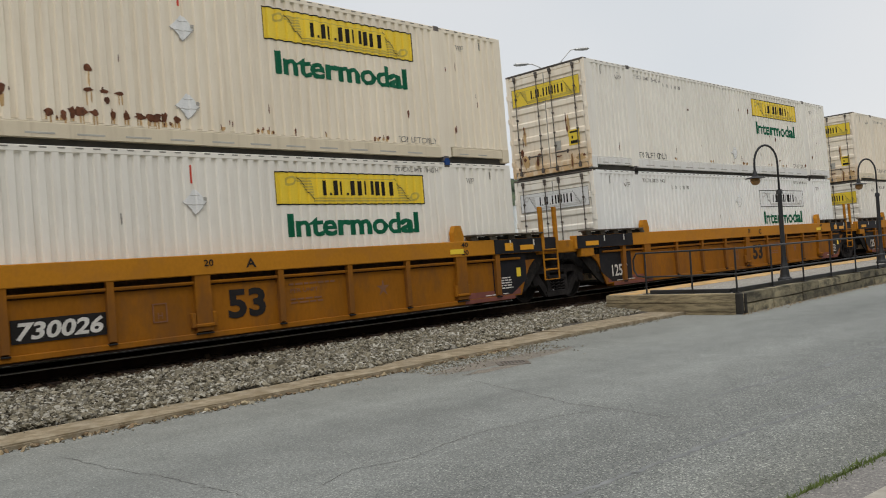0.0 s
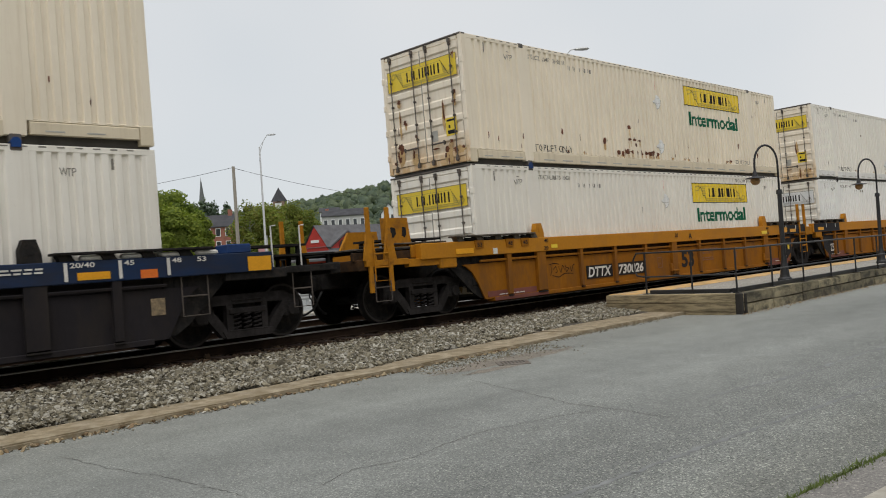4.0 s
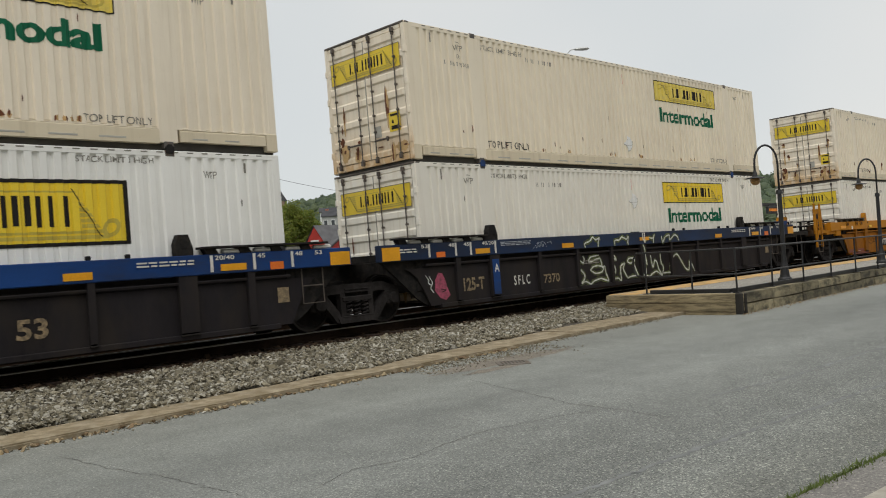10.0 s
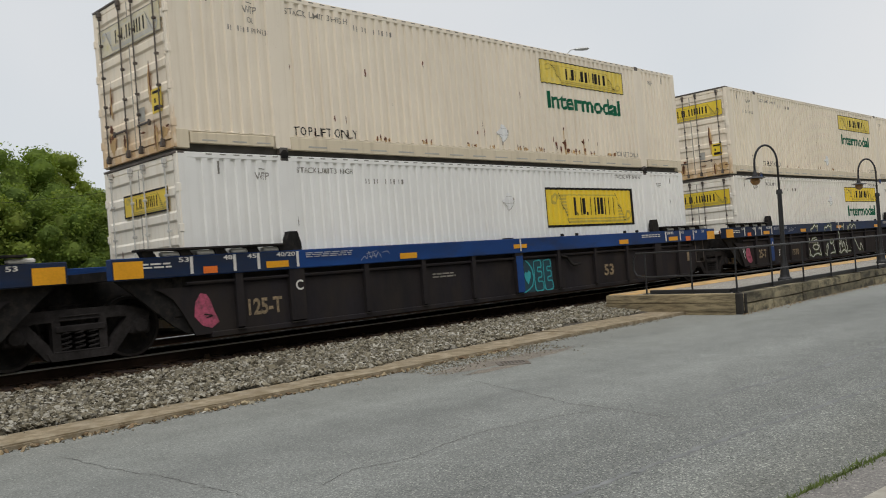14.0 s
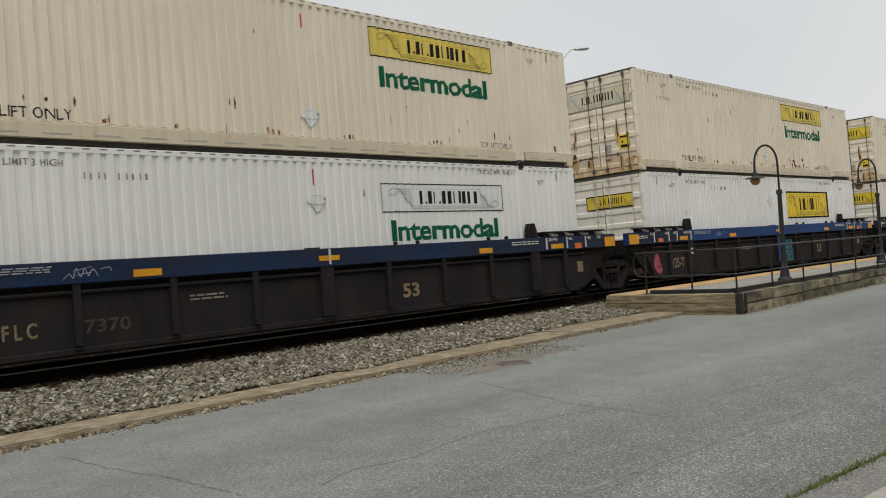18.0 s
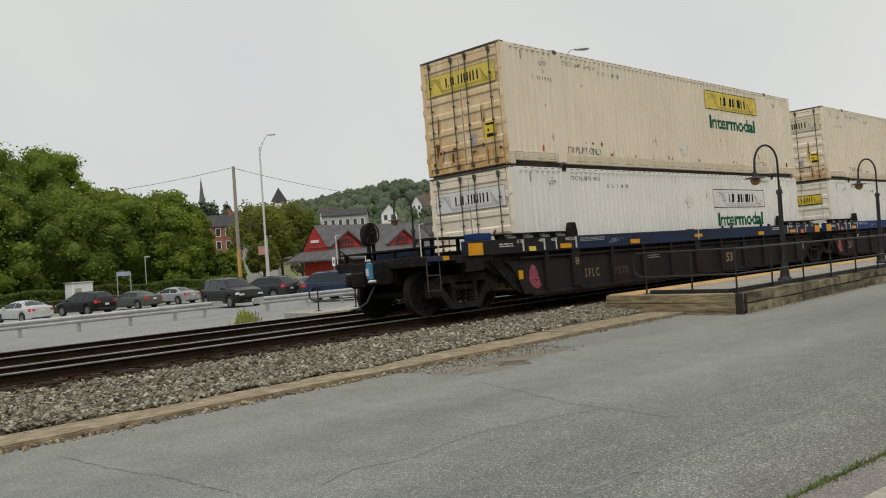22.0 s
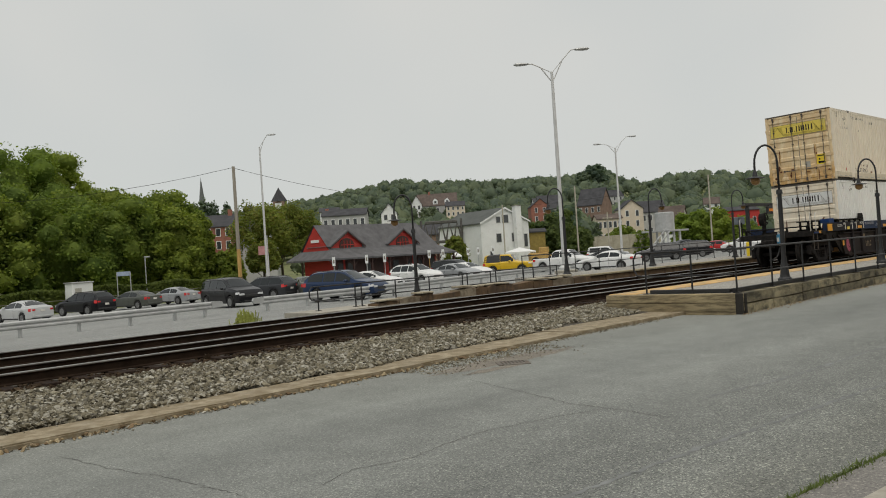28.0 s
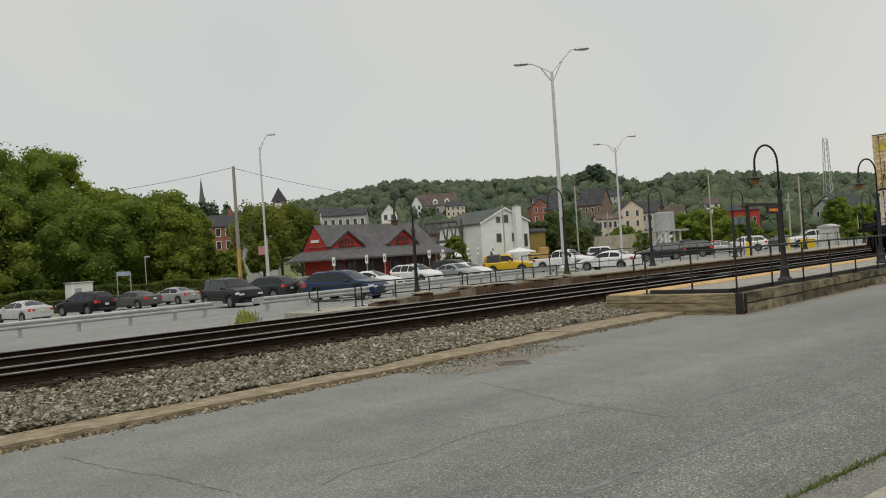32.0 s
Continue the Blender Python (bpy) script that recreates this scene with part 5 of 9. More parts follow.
for t_, x_, z_ in (("53", -0.16, 1.42), ("48", 0.86, 1.42), ("45", 1.39, 1.42), ("40", 2.18, 1.43), ("20", 2.16, 1.26)):
    words("lettering", t_, x_ - 0.08, x_ + 0.08, z_ - 0.045, z_ + 0.045, INK, c1, -1.523 if x_ < 2 else -1.506, 0.02)
    if x_ < 2:
        part("hanger_plate", Geo().prism_y([(x_ - 0.14, 1.515), (x_ - 0.12, 1.34), (x_ + 0.12, 1.34), (x_ + 0.14, 1.515)], -1.522, -1.499), ORANGE_SIDE_SHADE, c1)
plate("yellow_notice", 2.36, 2.60, 1.25, 1.33, YELLOW, c1)
plate("paper_notice", 0.28, 0.42, 1.20, 1.33, GREYPAINT, c1)
part("yellow_notice", Geo().box(-0.17, -0.05, -1.352, -1.342, 0.58, 0.74), YELLOW, c1)

# -- steps, rails and gear at the ends --
for c in (ca, cc):
    xo = 16.60
    ladder(c, xo - 0.22, xo + 0.24, -1.40, 0.56, 1.18, 2, ROD, 0.013)
# tail of the blue car
ladder(cb, -3.03, -2.66, -1.40, 0.54, 1.16, 2, ROD, 0.012)
for x, y in ((-3.44, 1.36), (-3.45, -1.35), (-2.95, -1.35)):
    grab(cb, x + 0.35, y, 1.24, 1.90, GREYPAINT)
wx, wz = -2.86, 1.86
ring = [(wx + 0.23 * math.cos(k * math.tau / 24), 0.42, wz + 0.23 * math.sin(k * math.tau / 24)) for k in range(25)]
brake = part("brake_wheel", Geo().tube(ring, 0.018, 6), SOOT, cb)
for k in range(5):
    a = k * math.tau / 5 + 0.3
    part("brake_spoke", Geo().tube([(wx, 0.43, wz), (wx + 0.22 * math.cos(a), 0.42, wz + 0.22 * math.sin(a))], 0.013, 5), SOOT, brake)
part("brake_housing", Geo().prism_y([(wx + 0.06 + 0.17 * math.cos(k * math.tau / 14), wz - 0.02 + 0.25 * math.sin(k * math.tau / 14)) for k in range(14)], 0.48, 0.66), SOOT, brake)
part("brake_stand", Geo().box(wx - 0.02, wx + 0.05, 0.50, 0.58, 1.22, 1.72, 0.01).box(wx + 0.13, wx + 0.18, 0.50, 0.58, 1.22, 1.74, 0.01), SOOT, cb)
part("end_rail", Geo().tube([(-3.06, 1.30, 1.24), (-3.06, 1.30, 1.80)], 0.022, 6).tube([(-3.06, 1.30, 1.56), (-3.0, 0.85, 1.26)], 0.02, 6), SOOT, cb)
part("tool_box", Geo().box(-1.53, -1.03, -1.46, -1.10, 1.51, 1.67, 0.015), BLUE, cb)
part("side_step", Geo().box(-1.9, -1.35, -1.46, -1.34, 0.86, 1.18, 0.01), SOOT, cb)
part("door_tread", Geo().box(-3.06, -2.62, -1.462, -1.452, 1.14, 1.20), BLUE, cb)
part("corner_plate", Geo().box(-2.60, -2.42, -1.462, -1.450, 1.14, 1.23), REFLECT, cb)
part("sill_strip", Geo().box(-3.08, -2.62, -1.463, -1.452, 1.205, 1.235), WALKWAY, cb)
eot = tagged(part("end_of_train_device", Geo().box(-3.72, -3.60, -0.44, -0.30, 0.86, 1.22, 0.03), surface("device_blue", (0.05, 0.22, 0.38), 0.45), cb), "pale blue end-of-train device on the coupler")
part("device_lamp", Geo().box(-3.71, -3.62, -0.42, -0.32, 1.22, 1.29, 0.03), GREYPAINT, eot)
part("device_handle", Geo().box(-3.74, -3.72, -0.41, -0.33, 0.94, 1.10, 0.008), GREYPAINT, eot)
part("device_foot", Geo().box(-3.74, -3.58, -0.48, -0.36, 0.80, 0.86, 0.02), GREYPAINT, eot)
# front end of the blue car, where it couples to the orange one
for x in (18.15, 18.75):
    grab(ca, x, -1.35, 1.24, 1.95, GREYPAINT)
part("tool_box", Geo().box(17.2, 17.65, -1.48, -1.1, 1.51, 1.66, 0.015), BLUE, ca)
ladder(ca, 18.5, 18.9, -1.40, 0.52, 1.16, 2, ROD, 0.013)
# orange rear end: tall ladder posts and brackets
for y in (-1.42, 1.36):
    for x in (-3.18, -2.67):
        part("ladder_post", Geo().box(x - 0.045, x + 0.045, y - 0.03, y + 0.03, 0.62 if y < 0 else 1.1, 2.25, 0.008).prism_y([(x - 0.16, 1.24), (x + 0.16, 1.24), (x + 0.06, 1.75), (x - 0.06, 1.75)], y - 0.025, y + 0.025), ORANGE_END, c1)
ladder(c1, -3.10, -2.74, -1.46, 0.84, 1.62, 3, ORANGE_END, 0.016)
ladder(c1, -3.12, -2.72, -1.45, 0.45, 0.98, 2, ROD, 0.012)
def holed_gusset(car, x0, x1, y, z0, z1):
    """An upright plate with two hand holes."""
    gp_ = part("gusset", Geo().prism_y([(x0, z0), (x1 + 0.08, z0), (x1, z1), (x0, z1)], y - 0.03, y + 0.03), ORANGE_END, car)
    for a, w in ((x0 + 0.22 * (x1 - x0), 0.20), (x0 + 0.74 * (x1 - x0), 0.13)):
        part("hand_hole", Geo().prism_y([(a, z0 + 0.24), (a + w * 0.6, z0 + 0.20), (a + w, z0 + 0.28), (a + w * 0.9, z1 - 0.20), (a + w * 0.2, z1 - 0.18)], y - 0.034, y - 0.028), SOOT, gp_)


holed_gusset(c1, -2.60, -1.92, -1.16, 1.46, 2.06)
part("gusset", Geo().prism_y([(-2.45, 1.51), (-1.35, 1.51), (-1.40, 1.90), (-2.2, 1.90)], 0.35, 0.42), ORANGE_END, c1)
part("cross_pipe", Geo().tube([(-2.9, -1.2, 1.30), (-2.3, -1.22, 1.36), (-1.6, -1.22, 1.34), (-1.0, -1.30, 1.20)], 0.03, 7), ORANGE_SIDE_SHADE, c1)
part("deck_plate", Geo().box(-3.45, -1.95, -1.30, -0.4, 1.44, 1.475, 0.008), WALKWAY, c1)
part("end_tread", Geo().box(-2.85, -0.92, -1.28, -0.72, 1.525, 1.555, 0.006), WALKWAY, c1)
part("valve_box", Geo().box(-2.0, -1.3, -1.0, -0.7, 1.24, 1.50, 0.03).box(-1.9, -1.6, -1.15, -0.99, 1.28, 1.45, 0.03), ORANGE_END, c1)
part("end_bracket", Geo().box(-1.35, -0.85, -1.48, -1.36, 0.98, 1.22, 0.02), ORANGE_END, c1)
part("end_frame", Geo().box(-3.5, -2.0, -1.30, -1.22, 1.24, 1.40, 0.01), SLOT_BROWN, c1)
part("end_frame", Geo().box(-2.0, -1.62, -1.34, -1.26, 1.24, 1.50, 0.01).box(-1.28, 0.0, -1.34, -1.26, 1.24, 1.50, 0.01), ORANGE_END, c1)
# ladders between the orange units
for c in (c2, c3):
    ladder(c, -2.62, -2.08, -1.50, 0.52, 1.45, 4, ORANGE_END, 0.022)
    for x in (-2.62, -2.08):
        part("ladder_post", Geo().box(x - 0.05, x + 0.05, -1.53, -1.45, 1.2, 2.22, 0.008), ORANGE_END, c)
    holed_gusset(c, -3.3, -2.7, -0.6, 1.40, 1.98)
    part("end_frame", Geo().box(-2.7, -1.2, -1.44, -1.2, 1.12, 1.42, 0.02), ORANGE_END, c)
    part("step_bracket", Geo().box(-1.1, -0.55, -1.50, -1.34, 0.98, 1.22, 0.02), ORANGE_END, c)

part("notice_plate", Geo().box(-0.14, 0.02, -1.402, -1.394, 0.59, 0.79), REFLECT, cb)


# ---- ground, track and platforms ----


def lot_z(x, y):
    return 0.0 + 0.00735 * x - 0.01853 * y


def smooth(a, b, x):
    t = min(1.0, max(0.0, (x - a) / (b - a)))
    return t * t * (3 - 2 * t)


def hill_z(x, y):
    """The land beyond the lot: flat town, then a wooded ridge."""
    d = math.hypot(x, y)
    ang = math.degrees(math.atan2(x, y))
    slope = float(np.interp(ang, (8, 28, 34, 38, 41.4, 43.3, 45, 50, 54, 56.2, 58.8, 60.6, 66, 70, 80), (0.03, 0.052, 0.066, 0.077, 0.086, 0.090, 0.086, 0.084, 0.080, 0.085, 0.068, 0.074, 0.069, 0.060, 0.05)))
    crest = (560 * slope - 6.5) / 0.905
    rise = smooth(170, 640, d)
    return -1.2 + crest * rise ** 1.25 + 1.5 * noise.noise(Vector((x * 0.01, y * 0.01, 0)))


def land_z(x, y):
    if y < 20.2:
        return -0.10
    near = lot_z(min(x, 120), min(y, 110))
    d = math.hypot(x, y)
    k = smooth(110, 175, d)
    return near * (1 - k) + hill_z(x, y) * k - 0.03




def asphalt_mat(name, col, cracks=True):
    m, n, l, b = node_mat(name, 0.82, 0.0, 0.35)
    v = coords(n, l)
    big = noise_tex(n, l, coords(n, l, (0.16, 0.7, 1)), 0.8, 5, 0.6)
    mid = noise_tex(n, l, v, 2.2, 5)
    fine = noise_tex(n, l, v, 34, 5, 0.8)
    cell = n.new("ShaderNodeTexVoronoi")
    cell.inputs["Scale"].default_value = 85
    l.new(v, cell.inputs["Vector"])
    grit = cell.outputs["Color"]
    c = ramp(n, l, big, [(0.25, shade(col, 0.80)), (0.5, col), (0.75, shade(col, 1.18))])
    c = mix(n, l, 0.8, c, ramp(n, l, mid, [(0.3, (0.86, 0.86, 0.86)), (0.7, (1.1, 1.1, 1.1))]), "MULTIPLY")
    c = mix(n, l, 0.75, c, ramp(n, l, fine, [(0.34, (0.60, 0.60, 0.60)), (0.5, (1, 1, 1)), (0.68, (1.40, 1.39, 1.35))]), "MULTIPLY")
    rough_lane = 0.45
    if cracks:
        # the near lane has lost its binder and shows coarse stone
        sp = n.new("ShaderNodeSeparateXYZ")
        l.new(mix(n, l, 0.5, v, noise_tex(n, l, v, 0.5, 3), "ADD"), sp.inputs[0])
        mr = n.new("ShaderNodeMapRange")
        mr.inputs[1].default_value, mr.inputs[2].default_value = 2.0, 10.0
        l.new(sp.outputs[1], mr.inputs[0])
        rough_lane = ramp(n, l, mr.outputs[0], [(0.22, (0.85, 0.85, 0.85)), (0.42, (0.55, 0.55, 0.55)), (0.62, (0.34, 0.34, 0.34))])
        lanes = ramp(n, l, mr.outputs[0], [(0.10, (0.80, 0.79, 0.76)), (0.17, (0.94, 0.94, 0.93)), (0.24, (0.75, 0.75, 0.75)), (0.34, (0.80, 0.80, 0.80)), (0.46, (0.95, 0.95, 0.95)), (0.62, (0.88, 0.88, 0.88)), (0.75, (0.99, 0.99, 0.98)), (0.9, (0.95, 0.94, 0.92))])
        c = mix(n, l, 1.0, c, lanes, "MULTIPLY")
    c = mix(n, l, rough_lane, c, ramp(n, l, grit, [(0.18, (0.40, 0.40, 0.40)), (0.38, (0.93, 0.93, 0.93)), (0.70, (1.0, 1.0, 1.0)), (0.90, (2.5, 2.45, 2.3))]), "MULTIPLY")
    l.new(c, b.inputs["Base Color"])
    bump(n, l, b, fine, 0.25, 0.006)
    return m


ASPHALT = asphalt_mat("road_asphalt", (0.224, 0.234, 0.220))
LOT_ASPHALT = asphalt_mat("lot_asphalt", (0.245, 0.25, 0.242), cracks=False)
DIRT = surface("rough_grass", (0.15, 0.17, 0.065), 0.95, scale=0.2, vary=0.3, fine=8, dirt=(0.20, 0.18, 0.10), amount=0.4)
KERB = surface("tan_concrete", (0.335, 0.283, 0.198), 0.9, scale=2.2, vary=0.3, fine=30, bumps=0.7, dirt=(0.19, 0.145, 0.080), amount=0.6)
CONCRETE = surface("concrete", (0.36, 0.335, 0.28), 0.9, scale=1.2, vary=0.15, fine=30, bumps=0.3, dirt=(0.2, 0.18, 0.14), amount=0.35)
STEEL_HEAD = surface("rail_head", (0.40, 0.39, 0.37), 0.32, 0.85, vary=0.15, bumps=0.02)
RAIL_RUST = surface("rail_rust", (0.028, 0.0185, 0.013), 0.95, scale=3, vary=0.4, fine=30, bumps=0.2, spec=0.04)
TIE = surface("tie_wood", (0.03, 0.02, 0.015), 0.9, scale=4, vary=0.4, fine=30, bumps=0.4, stretch=(3, 0.4, 1), spec=0.15)
PLATFORM = asphalt_mat("platform_asphalt", (0.31, 0.295, 0.265), cracks=False)
TACTILE = surface("worn_yellow_edge", (0.58, 0.36, 0.13), 0.8, scale=1.5, vary=0.25, fine=18, dirt=(0.33, 0.27, 0.19), amount=0.45)
TIMBER = surface("weathered_timber", (0.31, 0.25, 0.145), 0.9, scale=1.8, vary=0.38, fine=18, bumps=0.5, dirt=(0.075, 0.058, 0.036), amount=0.46, stretch=(4, 0.55, 4), rnd=0.15)
BLOCK = surface("mossy_concrete_block", (0.29, 0.25, 0.155), 0.92, scale=1.0, vary=0.38, fine=18, bumps=0.8, dirt=(0.040, 0.036, 0.024), amount=0.52, stretch=(1.1, 1.1, 2.4), rnd=0.45)
BLACK_METAL = surface("black_railing_paint", (0.018, 0.018, 0.019), 0.5, vary=0.25, dirt=(0.06, 0.03, 0.02), amount=0.15)
GRASS = surface("grass", (0.115, 0.155, 0.035), 0.9, scale=5, vary=0.35, fine=40, bumps=0.2)


def gravel_mat(name, cols):
    m, n, l, b = node_mat(name, 0.95, 0, 0.15)
    ge = n.new("ShaderNodeNewGeometry")
    c = ramp(n, l, ge.outputs["Random Per Island"], [(k / (len(cols) - 1), col) for k, col in enumerate(cols)])
    f = noise_tex(n, l, coords(n, l), 38, 4, 0.7)
    c = mix(n, l, 0.7, c, ramp(n, l, f, [(0.3, (0.7, 0.7, 0.7)), (0.7, (1.25, 1.25, 1.22))]), "MULTIPLY")
    l.new(c, b.inputs["Base Color"])
    bump(n, l, b, f, 0.4, 0.01)
    return m


GRAVEL = gravel_mat("limestone_ballast", [(0.076, 0.068, 0.049), (0.295, 0.268, 0.200), (0.156, 0.138, 0.100), (0.45, 0.43, 0.37), (0.086, 0.076, 0.056), (0.242, 0.214, 0.152)])
GRAVEL_RUST = gravel_mat("rusty_ballast", [(0.022, 0.015, 0.010), (0.060, 0.040, 0.024), (0.036, 0.024, 0.015), (0.105, 0.074, 0.048)])

# the land: one sheet out to the horizon
g = Geo()
xs = sorted(set([-3000, -1500, -700, -300, -150, -80, -40, -20, 0, 20, 40, 60, 80, 100, 120, 140, 160, 180, 200] + list(range(220, 1000, 26)) + [1100, 1400, 2000, 3000]))
ys = sorted(set([-3000, -1000, -300, -100, -50, -20, 0, 9, 12, 20, 20.3, 22, 26, 30, 35, 40, 50, 60, 70, 80, 90, 100, 110, 120, 135, 150, 165, 180, 200] + list(range(220, 900, 26)) + [1000, 1300, 2000, 3000]))
vs = [(x, y, land_z(x, y)) for y in ys for x in xs]
nx = len(xs)
g.add(vs, [(j * nx + i, j * nx + i + 1, (j + 1) * nx + i + 1, (j + 1) * nx + i) for j in range(len(ys) - 1) for i in range(nx - 1)])
structure("ground", g, DIRT, "bare earth and rough grass", True)

# the street beside the track; its kerb runs a little askew
kerb_y = lambda x: 9.27 + 0.030 * min(x, 14.5)
kerb_w = lambda x: float(np.interp(x, (3, 6, 8.5, 10, 12.3, 14.6, 17.5), (0.65, 0.65, 0.57, 0.75, 0.83, 1.01, 0.98)))
wall_y = lambda x: 8.03 + 0.021 * x
near_y = lambda x: 2.83 - 0.092 * x if x < 6.8 else 2.83 - 0.092 * 6.8 - 0.02 * (x - 6.8)
g = Geo()
xr = [-60, -20, 0, 3, 6, 9, 12, 15, 17.45, 17.5, 22, 30, 45, 70, 110, 160]
top = [(x, kerb_y(x) + 0.05 if x < 17.47 else wall_y(x) + 0.1, 0.0) for x in xr]
low = [(x, near_y(x) - 0.02, 0.0) for x in xr]
n = len(xr)
g.add(low + top, [(i, i + 1, n + i + 1, n + i) for i in range(n - 1)])
g.add([(x, y, -0.09) for x, y, z in low + top], [(n + i, n + i + 1, i + 1, i) for i in range(n - 1)])
road = structure("road", g, ASPHALT, "worn grey asphalt street with hairline cracks")
# the near verge: a paved apron and a pale slab
g = Geo()
xr = [-30, 0, 3, 5, 6.8, 10, 20, 60]
top = [(x, near_y(x) - 0.03, 0.015) for x in xr]
low = [(x, near_y(x) - 0.42, 0.02) for x in xr]
n = len(xr)
g.add(low + top, [(i, i + 1, n + i + 1, n + i) for i in range(n - 1)])
structure("apron", g, asphalt_mat("apron_asphalt", (0.20, 0.19, 0.175), cracks=False), "old patched asphalt at the road's edge")
g = Geo()
for k in range(14):
    x = -6 + k * 2.4
    g.slab([(x, near_y(x) - 1.9), (x + 2.38, near_y(x + 2.38) - 1.9), (x + 2.38, near_y(x + 2.38) - 0.42), (x, near_y(x) - 0.42)], -0.05, 0.06)
structure("pavement", g, CONCRETE, "pale concrete pavement slabs")
g = Geo()
rg = random.Random(4)
for k in range(2600):
    x = rg.uniform(4.2, 9.0)
    w = 0.035 * (0.3 + abs(math.sin(x * 5.1) * math.sin(x * 2.3)))
    y = near_y(x) - 0.02 + rg.gauss(0, w)
    h, a = rg.uniform(0.012, 0.05), rg.uniform(0, math.tau)
    dx, dy = 0.006 * math.cos(a), 0.006 * math.sin(a)
    lx, ly = rg.gauss(0, 0.02), rg.gauss(0, 0.02)
    g.add([(x - dx, y - dy, 0.0), (x + dx, y + dy, 0.0), (x + lx, y + ly, h)], [(0, 1, 2)])
tagged(part("grass", g, GRASS), "thin line of grass in the joint at the road's edge", "grass", kind="stuff")

# an unseen wall added behind the camera: blocks low sky light, closes the street
structure("wall_south", Geo().box(-70, 110, -9.0, -8.6, -0.1, 8.5), surface("light_block_brown", (0.20, 0.175, 0.15), 0.9, scale=0.6, vary=0.2, fine=12), "unseen plain brown wall added to block low sky light")

# kerb in long cast pieces
kerb = tagged(new("kerb"), "low tan concrete kerb along the ballast", "kerb", kind="structure")
x = -14.0
rk = random.Random(8)
while x < 17.6:
    x1 = min(x + 3.05, 17.75)
    dz = rk.uniform(-0.006, 0.006)
    xs = [x + (x1 - 0.008 - x) * k / 24 for k in range(25)]
    worn = [rk.uniform(-0.006, 0.010) + (0.022 if rk.random() < 0.13 else 0.0) for _ in xs]
    back = [(x1 - 0.008, kerb_y(x1) + kerb_w(x1)), (x, kerb_y(x) + kerb_w(x))]
    gk = Geo().slab([(px, kerb_y(px) + max(q, 0) * 0.4) for px, q in zip(xs, worn)] + back, -0.05, 0.044 + dz)
    gk.slab([(px, kerb_y(px) + 0.014 + q * 1.3 + (0.007 if q > 0.012 else 0)) for px, q in zip(xs, worn)] + back, 0.044 + dz, 0.062 + dz)
    part("kerb_stone", gk, KERB, kerb)
    x = x1

# ballast bed under both tracks
bed_prof = [(9.70, 0.0), (10.4, 0.045), (11.4, 0.12), (12.2, 0.20), (12.75, 0.225), (14.8, 0.20), (15.7, 0.10), (16.6, 0.12), (19.2, 0.10), (19.8, 0.02), (20.6, -0.12)]


def bed_z(y):
    return float(np.interp(y, [p[0] for p in bed_prof], [p[1] for p in bed_prof]))


g = Geo()
xb = [-60, -20, 0, 5, 10, 15, 20, 30, 50, 90, 160]
vs = [(x, y + (0.033 * x if y < 9.75 and x < 18 else 0), z) for x in xb for y, z in bed_prof]
m = len(bed_prof)
g.add(vs, [(j * m + i, j * m + m + i, j * m + m + i + 1, j * m + i + 1) for j in range(len(xb) - 1) for i in range(m - 1)])
# bed colour is darker than the stones, to put shade in their gaps
structure("ballast_bed", g, surface("packed_ballast", (0.07, 0.06, 0.045), 0.95, scale=9, vary=0.4, fine=40, bumps=0.8), "packed stone ballast bed")


def pebbles(count, place, size, seed, mat, label):
    """Loose angular stones, each a battered eight-sided lump."""
    r = random.Random(seed)
    V, F = [], []
    base = [(1, 0, 0), (-1, 0, 0), (0, 1, 0), (0, -1, 0), (0, 0, 1), (0, 0, -1), (0.6, 0.6, 0.6), (-0.6, 0.55, 0.6), (0.55, -0.6, 0.6), (-0.6, -0.6, 0.55)]
    tri = [(0, 6, 4), (0, 4, 8), (0, 2, 6), (0, 8, 3), (1, 4, 7), (1, 9, 4), (1, 7, 2), (1, 3, 9), (2, 4, 6), (2, 7, 4), (3, 4, 9), (3, 8, 4), (0, 5, 2), (0, 3, 5), (1, 2, 5), (1, 5, 3)]
    for k in range(count):
        p = place(r)
        if p is None:
            continue
        s = size * math.exp(r.gauss(0, 0.3))
        a, b = r.uniform(0, math.tau), r.uniform(-0.9, 0.9)
        ca_, sa = math.cos(a), math.sin(a)
        cb_, sb = math.cos(b), math.sin(b)
        sx, sy, sz = s * r.uniform(0.8, 1.45), s * r.uniform(0.6, 1.05), s * r.uniform(0.4, 0.85)
        o = len(V)
        for v in base:
            j = 1 + r.uniform(-0.30, 0.30)
            x, y, z = v[0] * sx * j, v[1] * sy * j, v[2] * sz * j
            x, z = x * cb_ - z * sb, x * sb + z * cb_
            V.append((p[0] + x * ca_ - y * sa, p[1] + x * sa + y * ca_, p[2] + z))
        F += [(i + o, j + o, q + o) for i, j, q in tri]
    gg = Geo()
    gg.v, gg.f = V, F
    return tagged(part("ballast", gg, mat), label, "gravel", kind="stuff")


def shoulder(r):
    x = 2.2 + 16.0 * r.random()
    y0 = kerb_y(x) + kerb_w(x) - 0.03 + 0.06 * math.sin(x * 2.7) * math.sin(x * 0.9)
    y = r.uniform(y0, 12.35)
    if x > 17.5 and y < 11.9:
        return None
    # stones lap unevenly over the kerb's back edge
    if y < y0 + 0.12 and math.sin(x * 3.1) * math.sin(x * 1.37) > 0.25:
        return None
    return x, y, max(bed_z(y), 0.066 if y < y0 + 0.2 else 0) + r.uniform(-0.012, 0.03)


